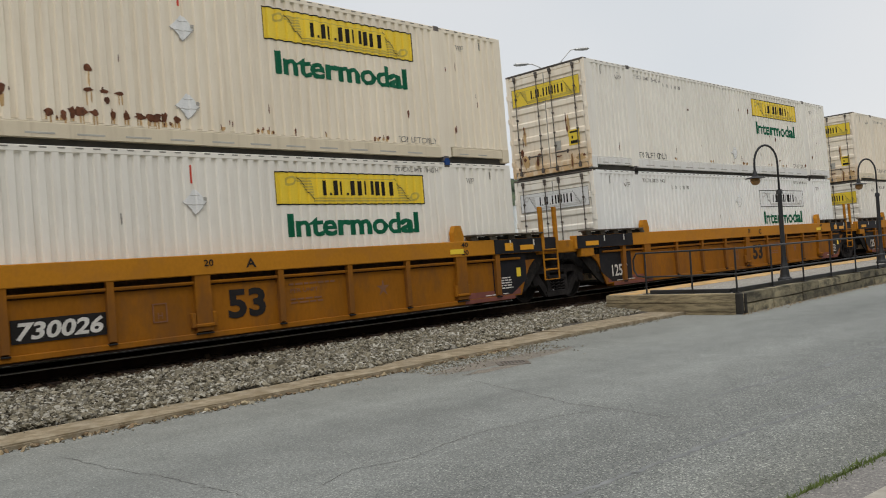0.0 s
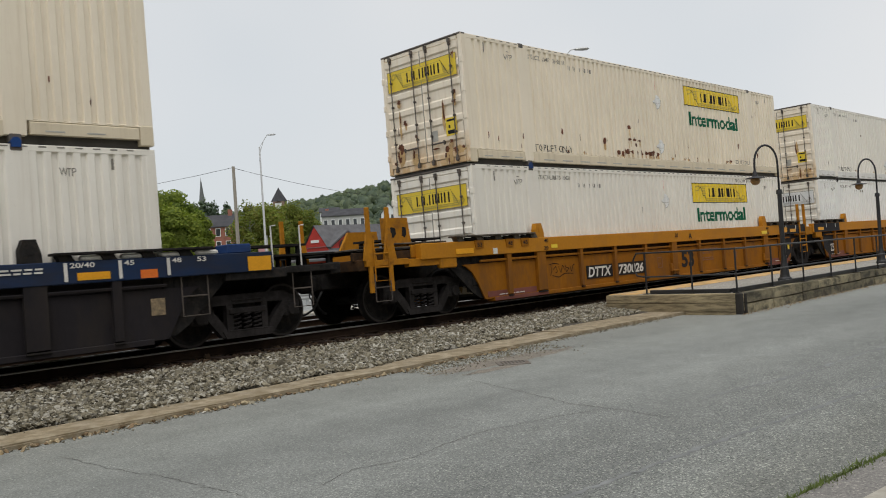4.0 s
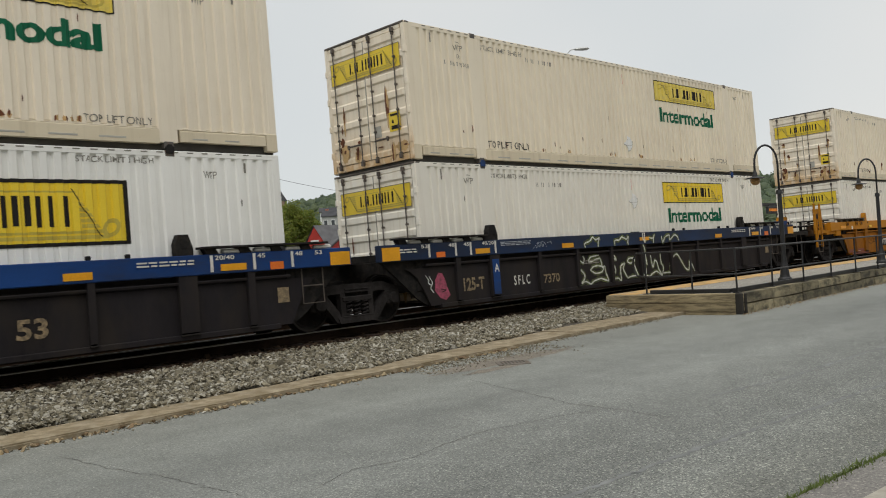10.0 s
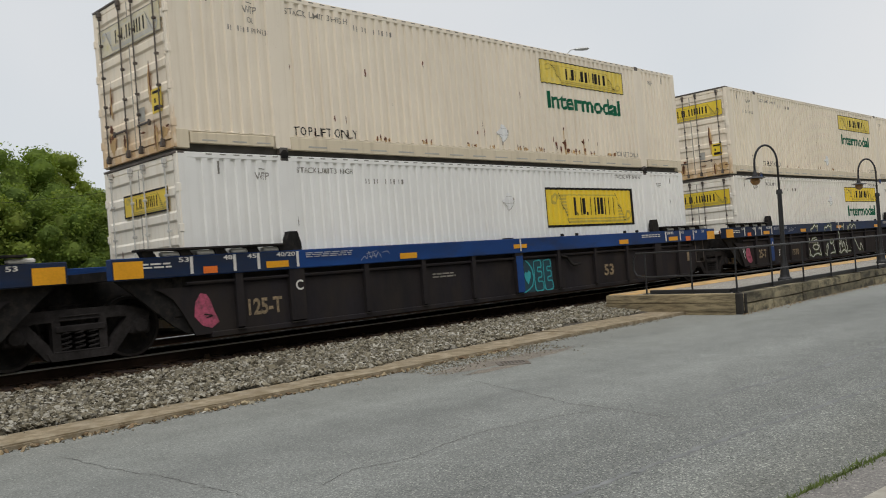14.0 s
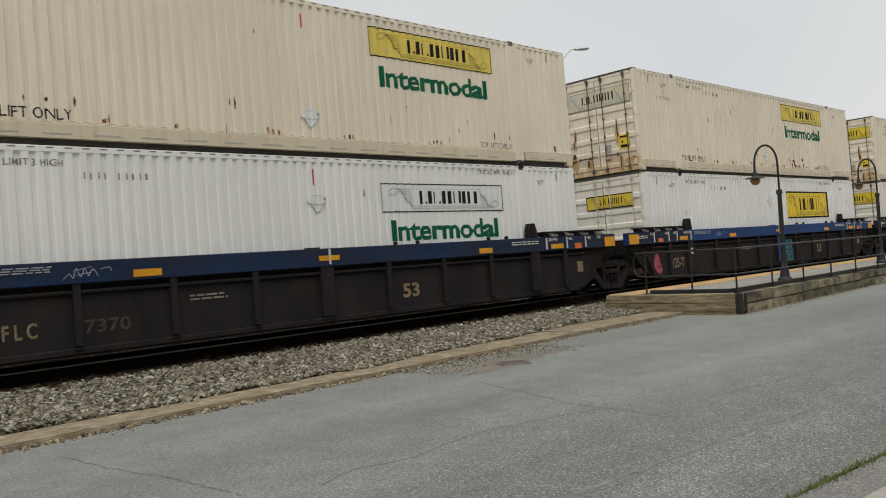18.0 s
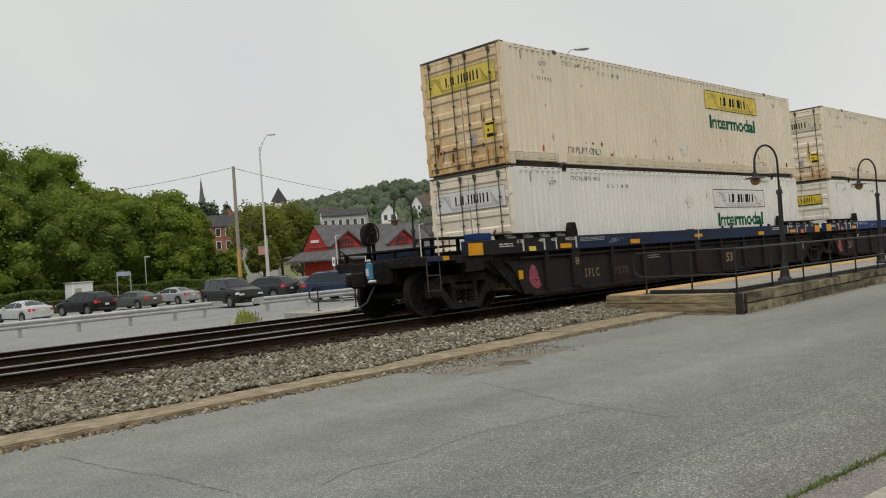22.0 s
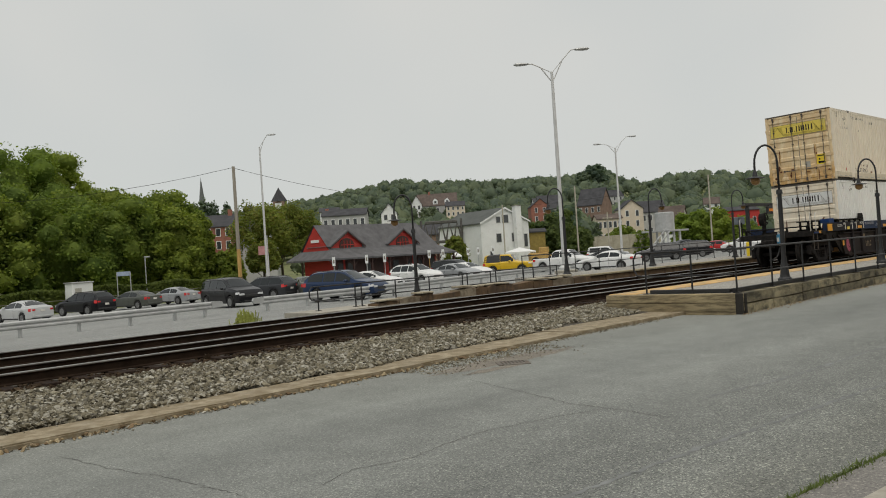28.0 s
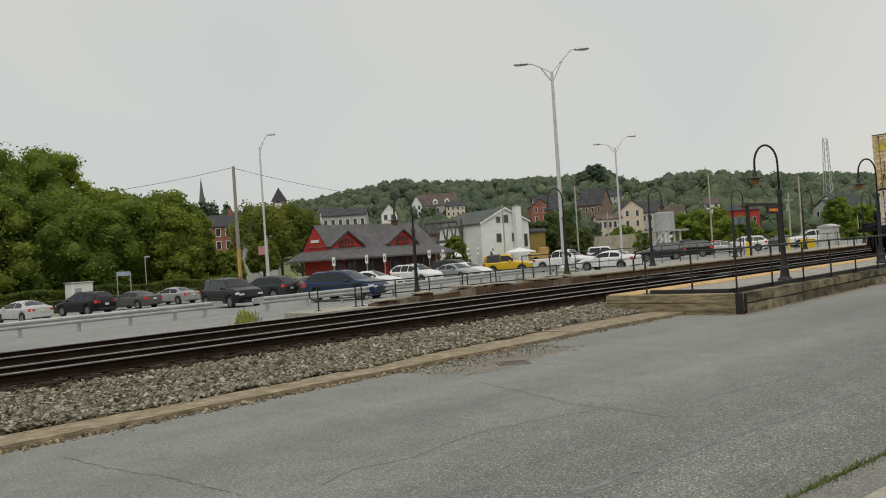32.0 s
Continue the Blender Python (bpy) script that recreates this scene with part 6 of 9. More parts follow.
pebbles(36000, shoulder, 0.029, 21, GRAVEL, "grey limestone ballast sloping from the track to the kerb")
pebbles(5200, lambda r: (r.uniform(2.5, 40), r.uniform(12.2, 12.95), 0.215 + r.uniform(-0.02, 0.03)), 0.032, 22, GRAVEL_RUST, "rust-stained dark ballast beside the rail")
pebbles(2600, lambda r: (r.uniform(3.0, 40), r.uniform(13.1, 14.4), 0.205 + r.uniform(-0.02, 0.03)), 0.034, 23, GRAVEL_RUST, "dark ballast between the rails")
pebbles(900, lambda r: (lambda x: (x, kerb_y(x) - abs(r.gauss(0, 0.06 + 0.05 * abs(math.sin(x * 1.9)))), 0.006))(r.uniform(2.5, 17)), 0.013, 24, GRAVEL, "small stones strewn on the road along the kerb")
pebbles(34, lambda r: (lambda x: (x, kerb_y(x) + kerb_w(x) * (1.0 - 0.5 * r.random() ** 2), 0.068))(r.uniform(2.5, 17)), 0.012, 26, GRAVEL, "stray stones lying on the kerb")
pebbles(2200, lambda r: (r.uniform(4, 40), r.uniform(15.3, 16.8), 0.11 + r.uniform(-0.02, 0.03)), 0.035, 25, GRAVEL_RUST, "dark ballast between the two tracks")


def rail_line(name, y, z, x0=-60, x1=170):
    h = 0.172
    foot = [(-0.07, 0), (0.07, 0), (0.07, 0.012), (0.012, 0.03), (0.009, 0.125), (0.034, 0.137), (0.034, 0.158), (-0.034, 0.158), (-0.034, 0.137), (-0.009, 0.125), (-0.012, 0.03), (-0.07, 0.012)]
    g = Geo().prism_x([(y + a, z - h + b) for a, b in foot], x0, x1)
    rail = structure(name, g, RAIL_RUST, "rusty steel rail with a worn bright head")
    head = [(-0.0355, 0.150), (0.0355, 0.150), (0.035, 0.165), (0.022, 0.172), (-0.022, 0.172), (-0.035, 0.165)]
    part("rail_head", Geo().prism_x([(y + a, z - h + b) for a, b in head], x0, x1), STEEL_HEAD, rail)
    return rail


rail_line("rail_near", 13.05, 0.425)
rail_line("rail_far", 14.485, 0.392)
rail_line("rail_third", 17.32, 0.31)
rail_line("rail_fourth", 18.755, 0.315)
ties = tagged(new("track_ties"), "dark creosoted wooden ties under the rails", "ties", kind="structure")
tie_near = Geo().box(-0.115, 0.115, -1.3, 1.3, -0.13, 0.0, 0.012).mesh("tie")
for k in range(100):
    for yc, zc, tilt in ((13.77, 0.235, -1.33), (18.04, 0.14, 0)):
        t = part("tie", tie_near, TIE, ties)
        t.matrix_basis = pose(1.5 + k * 0.55, yc, zc, tilt, 0, 0)

# near platform: asphalt deck, worn yellow edge, timber end, block wall on the street side
PX = 17.80
PZ = 0.45
g = Geo()
for a, b in ((PX + 0.02, 30), (30, 60), (60, 120)):
    g.slab([(a, wall_y(a) + 0.32), (b, wall_y(b) + 0.32), (b, 11.078), (a, 11.078)], PZ - 0.12, PZ - 0.004)
structure("platform_near", g, PLATFORM, "grey asphalt station platform deck")
edge = tagged(new("platform_edge_near"), "worn yellow-orange strip along the platform edge", "platform edge", kind="structure")
x = PX + 0.02
while x < 95:
    part("edge_slab", Geo().box(x, x + 1.81, 11.08, 11.84, PZ - 0.16, PZ + 0.012, 0.01), TACTILE, edge)
    x += 1.83
structure("platform_face", Geo().box(PX + 0.02, 120, 11.58, 11.76, 0.0, PZ - 0.17), TIMBER, "timber facing under the platform edge")
end = tagged(new("platform_end"), "weathered stacked timbers closing the platform's end", "retaining wall", kind="structure")
for k, (z0, z1) in enumerate(((-0.06, 0.045), (0.05, 0.245), (0.25, 0.45))):
    part("timber", Geo().box(PX - 0.17 - 0.004 * k, PX + 0.02, wall_y(PX) + (0.0 if k else 0.05), 11.86 - 0.03 * k, z0, z1, 0.012), TIMBER, end)
part("corner_post", Geo().box(PX - 0.185, PX - 0.06, wall_y(PX) - 0.03, wall_y(PX) + 0.12, -0.05, 0.46, 0.02).box(PX + 0.02, PX + 0.11, wall_y(PX) - 0.03, wall_y(PX) + 0.10, -0.05, 0.44, 0.02), surface("tarred_timber", (0.022, 0.019, 0.015), 0.9, scale=3, vary=0.4, bumps=0.4), end)
wall = tagged(new("platform_wall"), "mossy concrete block wall along the street", "retaining wall", kind="structure")
rw = random.Random(31)
x = PX + 0.12
while x < 75:
    step = rw.choice((1.45, 1.8, 2.2, 2.6))
    x1 = x + step
    cut = rw.choice((0.20, 0.22, 0.24))
    for z0, z1 in ((-0.08, cut), (cut + 0.012, 0.445)):
        sp = [x, x1] if rw.random() < 0.35 else [x, x + step * rw.uniform(0.35, 0.65), x1]
        for a, b in zip(sp, sp[1:]):
            o = rw.uniform(-0.022, 0.022)
            z1 = z1 - rw.uniform(0.0, 0.022)
            q = Geo().slab([(a + 0.013, wall_y(a) + o), (b - 0.013, wall_y(b) + o), (b - 0.013, wall_y(b) + 0.34), (a + 0.013, wall_y(a) + 0.34)], z0, z1 - 0.012)
            q.slab([(a + 0.018, wall_y(a) + o + 0.012), (b - 0.018, wall_y(b) + o + 0.012), (b - 0.018, wall_y(b) + 0.33), (a + 0.018, wall_y(a) + 0.33)], z1 - 0.012, z1)
            part("block", q, BLOCK, wall)
    x = x1


# hairline cracks and a tar seam in the street
def crack(name, pts, width, seed, mat):
    r = random.Random(seed)
    p = [Vector((x, y, 0.0022)) for x, y in pts]
    line = [p[0]]
    for a, b in zip(p, p[1:]):
        n = max(2, int((b - a).length / 0.055))
        line += [a.lerp(b, k / n) + Vector((r.gauss(0, 0.012), r.gauss(0, 0.012), 0)) for k in range(1, n + 1)]
    g = Geo()
    for k, q in enumerate(line):
        d = (line[min(k + 1, len(line) - 1)] - line[max(k - 1, 0)]).normalized()
        w = width * r.uniform(0.35, 1.2) * min(1.0, (k + 1) / 5, (len(line) - k) / 5)
        s = Vector((-d.y, d.x, 0)) * w
        g.v += [tuple(q - s), tuple(q + s)]
    g.f = [(2 * k, 2 * k + 2, 2 * k + 3, 2 * k + 1) for k in range(len(line) - 1)]
    return part(name, g, mat, road)


CRACK = surface("crack_dirt", (0.10, 0.098, 0.09), 0.95, scale=6, vary=0.4)
SEAM = surface("worn_tar", (0.175, 0.182, 0.178), 0.8, scale=4, vary=0.3, fine=60)
crack("crack", [(8.5, 8.0), (8.1, 7.0), (7.85, 6.3), (7.56, 5.6), (7.5, 5.0), (7.32, 4.2)], 0.006, 1, CRACK)
crack("crack", [(3.95, 5.35), (4.42, 5.53), (4.8, 5.4), (4.98, 5.39), (5.76, 5.52), (6.12, 5.52), (7.0, 5.28), (7.5, 5.1)], 0.006, 2, CRACK)
crack("crack", [(3.29, 8.56), (3.34, 7.5), (3.44, 6.86), (3.5, 5.6)], 0.006, 3, CRACK)
crack("crack", [(3.55, 6.9), (4.2, 7.0)], 0.003, 4, CRACK)
crack("seam", [(4.4, 3.6), (6.8, 3.43), (9.9, 3.15), (13, 3.0)], 0.03, 5, SEAM)
crack("seam", [(12.3, 8.6), (14.5, 8.28), (17.0, 8.06)], 0.018, 6, SEAM)
crack("seam", [(8.4, 4.5), (9.8, 4.25), (13.5, 4.05)], 0.03, 7, SEAM)
LITTER = gravel_mat("dry_litter", [(0.30, 0.22, 0.12), (0.40, 0.33, 0.21), (0.16, 0.11, 0.065), (0.24, 0.17, 0.10)])
pebbles(260, lambda r: (lambda x: (x, kerb_y(x) - 0.01 - abs(r.gauss(0, 0.05)), 0.012))(r.uniform(2.4, 11.5)), 0.024, 27, LITTER, "dry chips and leaf litter caught along the kerb")
pebbles(700, lambda r: (lambda x: (x, wall_y(x) - 0.02 - abs(r.gauss(0, 0.10)), 0.005))(r.uniform(17.4, 34)), 0.014, 28, LITTER, "brown grit washed against the foot of the wall")
pebbles(1500, lambda r: (lambda x, y: None if 9.6 < x < 10.4 and 8.05 < y < 8.85 else (x, y, 0.005))(8.6 + 3.4 * r.random(), kerb_y(10.0) - 0.02 - abs(r.gauss(0, 0.42))), 0.011, 29, GRAVEL, "loose gravel round the storm drain")


# ---- railings, lamps and small things by the track ----
GALV = surface("galvanised_steel", (0.45, 0.455, 0.45), 0.5, 0.5, scale=2, vary=0.15, fine=30, bumps=0.05)
POLE_WHITE = surface("pale_aluminium", (0.58, 0.58, 0.57), 0.5, 0.2, vary=0.1, bumps=0.03)
WOODPOLE = surface("pole_wood", (0.27, 0.245, 0.20), 0.9, scale=2, vary=0.25, fine=20, stretch=(3, 3, 0.3))
WOODPOLE_PALE = surface("silvered_pole_wood", (0.38, 0.35, 0.28), 0.9, scale=2, vary=0.25, fine=20, stretch=(3, 3, 0.3))
WOODPOLE_Y = surface("tan_pole_wood", (0.44, 0.27, 0.09), 0.9, scale=2, vary=0.2, fine=20, stretch=(3, 3, 0.3))
AMBER = surface("amber_glass_bowl", (0.30, 0.17, 0.06), 0.35, vary=0.2)
WHITEWASH = surface("white_siding", (0.76, 0.77, 0.76), 0.8, scale=0.5, vary=0.08, fine=20, dirt=(0.5, 0.49, 0.46), amount=0.25)
RUBBLE = surface("rusty_rubble", (0.150, 0.095, 0.050), 0.95, scale=1.2, vary=0.4, fine=14, bumps=0.6, dirt=(0.07, 0.05, 0.035), amount=0.5)


def railing(name, label, pts, height, ends=(False, False), mid=True, group="platform railings", r=0.022, reach=()):
    """A pipe railing through the plan points: posts, a top rail and a middle rail."""
    c = thing(name, label, "railing", group)
    for x, y, z in pts:
        part("post", Geo().cyl((x, y, z), (x, y, z + height), r, n=8).box(x - 0.07, x + 0.07, y - 0.07, y + 0.07, z, z + 0.015), BLACK_METAL, c)
    line = list(pts) + list(reach)
    top = [(x, y, z + height) for x, y, z in line]
    if ends[0]:
        a, b = Vector(pts[0]), Vector(pts[1])
        d = (a - b).normalized() * 0.28
        top = [(a.x, a.y, a.z + height * 0.42), (a.x + d.x * 0.8, a.y + d.y * 0.8, a.z + height * 0.45), (a.x + d.x * 1.1, a.y + d.y * 1.1, a.z + height * 0.6), (a.x + d.x * 1.1, a.y + d.y * 1.1, a.z + height * 0.85), (a.x + d.x * 0.8, a.y + d.y * 0.8, a.z + height)] + top
    part("top_rail", Geo().tube(top, r, 8), BLACK_METAL, c)
    if mid:
        part("middle_rail", Geo().tube([(x, y, z + height * 0.42) for x, y, z in line], r * 0.85, 8), BLACK_METAL, c)
    return c


railing("railing", "black pipe railing across the platform's end", [(17.90, 10.83, PZ), (17.92, 9.66, PZ)], 0.97, (True, False), reach=[(18.05, 8.66, PZ - 0.005)])
railing("railing", "black pipe railing along the block wall", [(18.05 + 1.85 * k, 8.66 + max(0, (k - 7) * 0.039), PZ - 0.005) for k in range(0, 24)], 0.97)
part_kerb = thing("kerb_beam", "black steel kerb beam at the railing's foot", "kerb beam")
part("beam", Geo().box(17.90, 18.0, 8.76, 10.75, PZ, PZ + 0.09, 0.01), BLACK_METAL, part_kerb)
part("beam", Geo().slab([(18.0, 8.68), (31, 8.72), (60, 9.3), (60, 9.40), (31, 8.81), (18.0, 8.77)], PZ, PZ + 0.09), BLACK_METAL, part_kerb)


def gooseneck(x, y, z, turn, h=3.56, label="black gooseneck platform lamp with a bell shade"):
    c = thing("platform_lamp", label, "lamp", "platform lamps", pose(x, y, z, 0, 0, turn))
    part("base", Geo().lathe([(0.18, 0), (0.175, 0.06), (0.13, 0.10), (0.115, 0.16), (0.10, 0.34), (0.075, 0.48), (0.066, 0.62)], (0, 0, 0), "z", 14), BLACK_METAL, c, smooth=False)
    part("pole", Geo().cyl((0, 0, 0.6), (0, 0, 2.25), 0.062, 0.055, 12).cyl((0, 0, 2.25), (0, 0, 2.36), 0.085, 0.07, 12), BLACK_METAL, c)
    arc = [(0, 0, 2.3), (0, 0, 3.05)] + [(0.30 - 0.30 * math.cos(a), 0, 3.05 + (h - 3.08) * math.sin(a)) for a in [k * math.pi / 12 for k in range(1, 12)]] + [(0.60, 0, 3.0), (0.60, 0, 2.86)]
    part("arm", Geo().tube(arc, 0.028, 8), BLACK_METAL, c, smooth=True)
    sh = part("shade", Geo().lathe([(0.03, 2.90), (0.05, 2.84), (0.07, 2.74), (0.24, 2.70), (0.25, 2.685), (0.10, 2.685)], (0.60, 0, 0), "z", 16), BLACK_METAL, c)
    part("bowl", Geo().lathe([(0.115, 2.684), (0.13, 2.62), (0.09, 2.54), (0.03, 2.51)], (0.60, 0, 0), "z", 14), AMBER, sh, "amber glass bowl")
    return c


# near platform lamps lean their arms back along the platform
gooseneck(22.06, 9.26, PZ, 135)
gooseneck(31.0, 9.7, PZ, 135)
# far platform lamps
for x, z, trn in ((19.91, 0.25, 135), (28.35, 0.55, 135), (34.95, 0.56, -45), (43.3, 0.56, -45), (52.6, 0.58, -45), (63.0, 0.6, -45)):
    gooseneck(x, 20.75, z, trn)

# storm drain in the street beside the kerb
DRAIN = surface("drain_iron", (0.15, 0.135, 0.115), 0.85, vary=0.3, dirt=(0.13, 0.09, 0.06), amount=0.4)
dr = thing("storm_drain", "cast iron storm drain grate set in the asphalt", "drain grate", "", pose(9.96, 8.40, 0.0, 0, 0, -42))
part("frame", Geo().box(-0.24, 0.24, -0.22, -0.19, 0.0, 0.012).box(-0.24, 0.24, 0.19, 0.22, 0.0, 0.012).box(-0.24, -0.21, -0.19, 0.19, 0.0, 0.012).box(0.21, 0.24, -0.19, 0.19, 0.0, 0.012), DRAIN, dr)
for k in range(8):
    part("bar", Geo().box(-0.207 + k * 0.055, -0.178 + k * 0.055, -0.19, 0.19, 0.003, 0.011), DRAIN, dr)
# flat silt-brown sheet, darkened to stand for the pit's shade between the bars
part("pit", Geo().box(-0.21, 0.21, -0.19, 0.19, 0.001, 0.0025), surface("silted_shaded_pit", (0.075, 0.062, 0.05), 0.95, vary=0.3), dr)
# silt washed round the drain: ragged thin films, the smaller on the larger
SILT = asphalt_mat("silty_asphalt", (0.205, 0.182, 0.150), cracks=False)
for name, cx, cy, ra, rb, seed, z in (("silt", 10.1, 8.75, 1.5, 0.30, 2, 0.0016), ("silt", 9.45, 8.25, 0.62, 0.13, 5, 0.0032)):
    gp = blob(0, 0, ra, rb, random.Random(seed), 60, 0.22)
    gp.v = [(cx + x, cy + z_ - 0.04 * x, z) for x, _, z_ in gp.v]
    part(name, gp, SILT, road)

# far platform: low concrete strip, then a raised deck with a rubble face
g = Geo().slab([(15.0, 19.75), (28.0, 19.75), (28.0, 21.4), (15.0, 21.4)], -0.3, 0.27)
structure("platform_far_low", g, CONCRETE, "low pale concrete strip beside the far track")
g = Geo()
for a, b in ((28.0, 60.0), (60.0, 150.0)):
    g.slab([(a, 19.9), (b, 19.9), (b, 23.2), (a, 23.2)], -0.3, 0.52)
structure("platform_far", g, PLATFORM, "far station platform deck")
fe = tagged(new("platform_edge_far"), "pale worn edging along the far platform", "platform edge", kind="structure")
x = 28.0
while x < 110:
    part("edge_slab", Geo().box(x, x + 1.8, 19.72, 20.15, 0.465, 0.54, 0.012), surface("pale_edge", (0.36, 0.31, 0.20), 0.85, scale=1.5, vary=0.3, dirt=(0.14, 0.10, 0.06), amount=0.4) if x == 28.0 else bpy.data.materials["pale_edge"], fe)
    x += 1.82
ff = tagged(new("platform_face_far"), "stained brown stone face of the far platform", "retaining wall", kind="structure")
x = 28.0
rf = random.Random(6)
while x < 110:
    w = rf.uniform(0.8, 1.9)
    part("stone", Geo().box(x, x + w - 0.01, 19.78 + rf.uniform(-0.01, 0.03), 19.92, 0.0, 0.460, 0.012), RUBBLE, ff)
    x += w
rub = thing("rubble_bank", "low broken stone wall stained rusty brown beside the far track", "stone wall")
rr = random.Random(17)
STAINED = surface("pale_stained_stone", (0.25, 0.21, 0.15), 0.95, scale=1.4, vary=0.3, fine=14, bumps=0.5, dirt=(0.10, 0.065, 0.035), amount=0.5)
LEDGE = surface("pale_broken_ledge", (0.40, 0.36, 0.27), 0.92, scale=1.6, vary=0.3, fine=18, bumps=0.5, dirt=(0.16, 0.12, 0.07), amount=0.45)
x = 17.3
while x < 28.0:
    w = rr.uniform(0.45, 1.3)
    h = float(np.interp(x, (17.3, 18.2, 19.5, 23.5, 28), (0.34, 0.42, 0.46, 0.50, 0.50))) + rr.uniform(-0.04, 0.04)
    o = rr.uniform(-0.05, 0.06)
    part("stone", Geo().prism_y([(x, -0.1), (x + w - 0.015, -0.1), (x + w - 0.015, h + rr.uniform(-0.05, 0.03)), (x + w * rr.uniform(0.3, 0.7), h + rr.uniform(-0.01, 0.05)), (x, h - rr.uniform(0.0, 0.05))], 19.72 + o, 20.25), RUBBLE if rr.random() < 0.72 else STAINED, rub)
    if rr.random() < 0.62:
        e = rr.uniform(0.0, 0.14)
        part("ledge", Geo().box(x + 0.02, x + w * rr.uniform(0.7, 0.97), 19.66 + e, 20.2, h + 0.03, h + rr.uniform(0.075, 0.11), 0.014), LEDGE, rub)
    x += w
for k in range(34):
    x = rr.uniform(17.4, 27.8)
    s_ = rr.uniform(0.05, 0.15)
    lump = Geo().lathe([(s_ * 0.7, -0.06), (s_, -0.01), (s_ * 0.85, s_ * 0.3), (s_ * 0.4, s_ * 0.5)], (0, 0, 0), "z", 7)
    lump.v = [(px * rr.uniform(0.75, 1.3), py * rr.uniform(0.5, 0.9), pz) for px, py, pz in lump.v]
    part("chunk", lump, RUBBLE if rr.random() < 0.6 else STAINED, rub).matrix_basis = pose(x, rr.uniform(19.45, 19.72), 0.10, rr.uniform(-9, 9), rr.uniform(-9, 9), rr.uniform(0, 90))
lb = thing("lamp_footing", "square concrete footing of the tall lot light", "footing")
part("block", Geo().box(32.2, 33.0, 23.5, 24.3, -0.6, 0.62, 0.03), CONCRETE, lb)
railing("fence", "low black pipe fence along the far track", [(x, 20.7, 0.27) for x in (15.75, 17.2, 17.45, 18.9, 20.45, 22.1, 22.35, 23.6, 23.9, 25.5, 26.1, 27.6)], 0.72, (True, False), group="far fences")
railing("fence", "black pipe fence on the far platform", [(28.3 + 1.9 * k, 23.0, 0.52) for k in range(22)], 0.9, (False, False), group="far fences")
# weeds at the lot's edge
for cx, cy in ((14.2, 22.4), (14.55, 22.6)):
    w = thing("weed_clump", "yellow-green weeds growing beside the track", "weeds", "weeds", pose(cx, cy, lot_z(cx, cy)))
    gw = Geo()
    for k in range(130):
        a, rr_ = rr.uniform(0, math.tau), abs(rr.gauss(0, 0.16))
        h = rr.uniform(0.25, 0.8) * (1 - rr_)
        bx, by = rr_ * math.cos(a), rr_ * math.sin(a)
        lx, ly = rr.gauss(0, 0.09), rr.gauss(0, 0.09)
        gw.add([(bx - 0.015, by, 0), (bx + 0.015, by, 0), (bx + lx + 0.012, by + ly, h), (bx + lx - 0.012, by + ly, h)], [(0, 1, 2, 3)])
        for q in range(3):
            f = rr.uniform(0.4, 1.0)
            px, py, pz = bx + lx * f, by + ly * f, h * f
            dx, dy = rr.gauss(0, 0.05), rr.gauss(0, 0.05)
            gw.add([(px, py, pz), (px + dx, py + dy, pz + 0.03), (px + dx * 0.8 + 0.02, py + dy, pz + 0.06)], [(0, 1, 2)])
    part("leaves", gw, surface("weed_green", (0.30, 0.33, 0.07), 0.8, scale=8, vary=0.3) if cx == 14.2 else bpy.data.materials["weed_green"], w, kind="stuff")

# ---- the parking lot ----
g = Geo()
xs = [-60, -30, -10, 0, 10, 20, 30, 40, 60, 80, 100, 119]
ys = [20.35, 24, 30, 36, 45, 55, 65, 74]
g.add([(x, y, lot_z(x, y) + 0.0) for y in ys for x in xs], [(j * len(xs) + i, j * len(xs) + i + 1, (j + 1) * len(xs) + i + 1, (j + 1) * len(xs) + i) for j in range(len(ys) - 1) for i in range(len(xs) - 1)])
structure("parking_lot", g, LOT_ASPHALT, "wide grey asphalt parking lot")


def guard_rail(pts, posts, label, cap):
    c = thing("guard_rail", label, "guardrail", "guardrails of the lot")
    prof = [(0.0, 0.36), (-0.06, 0.42), (-0.06, 0.47), (0.0, 0.54), (-0.06, 0.60), (-0.06, 0.66), (0.0, 0.72)]
    m = len(prof)
    g = Geo()
    vs = []
    for i, (x, y) in enumerate(pts):
        z = lot_z(x, y)
        vs += [(x, y - 0.06 + a, z + b) for a, b in prof] + [(x, y - 0.045 + a, z + b) for a, b in prof[::-1]]
    k = 2 * m
    for j in range(len(pts) - 1):
        g_f = [(j * k + i, j * k + (i + 1) % k, (j + 1) * k + (i + 1) % k, (j + 1) * k + i) for i in range(k)]
        g.f += g_f
    g.v = vs
    part("beam", g, GALV, c)
    for x, y in posts:
        z = lot_z(x, y)
        part("post", Geo().box(x - 0.06, x + 0.06, y - 0.05, y + 0.12, z - 0.05, z + 0.62, 0.01), GALV, c)
    if cap:
        x, y, s = cap
        z = lot_z(x, y)
        part("end_cap", Geo().prism_y([(x, z + 0.40), (x + s * 0.55, z + 0.43), (x + s * 0.62, z + 0.56), (x + s * 0.55, z + 0.70), (x, z + 0.73)] if s > 0 else [(x + s * 0.62, z + 0.56), (x + s * 0.55, z + 0.43), (x, z + 0.40), (x, z + 0.73), (x + s * 0.55, z + 0.70)], y - 0.16, y - 0.04), GALV, c)


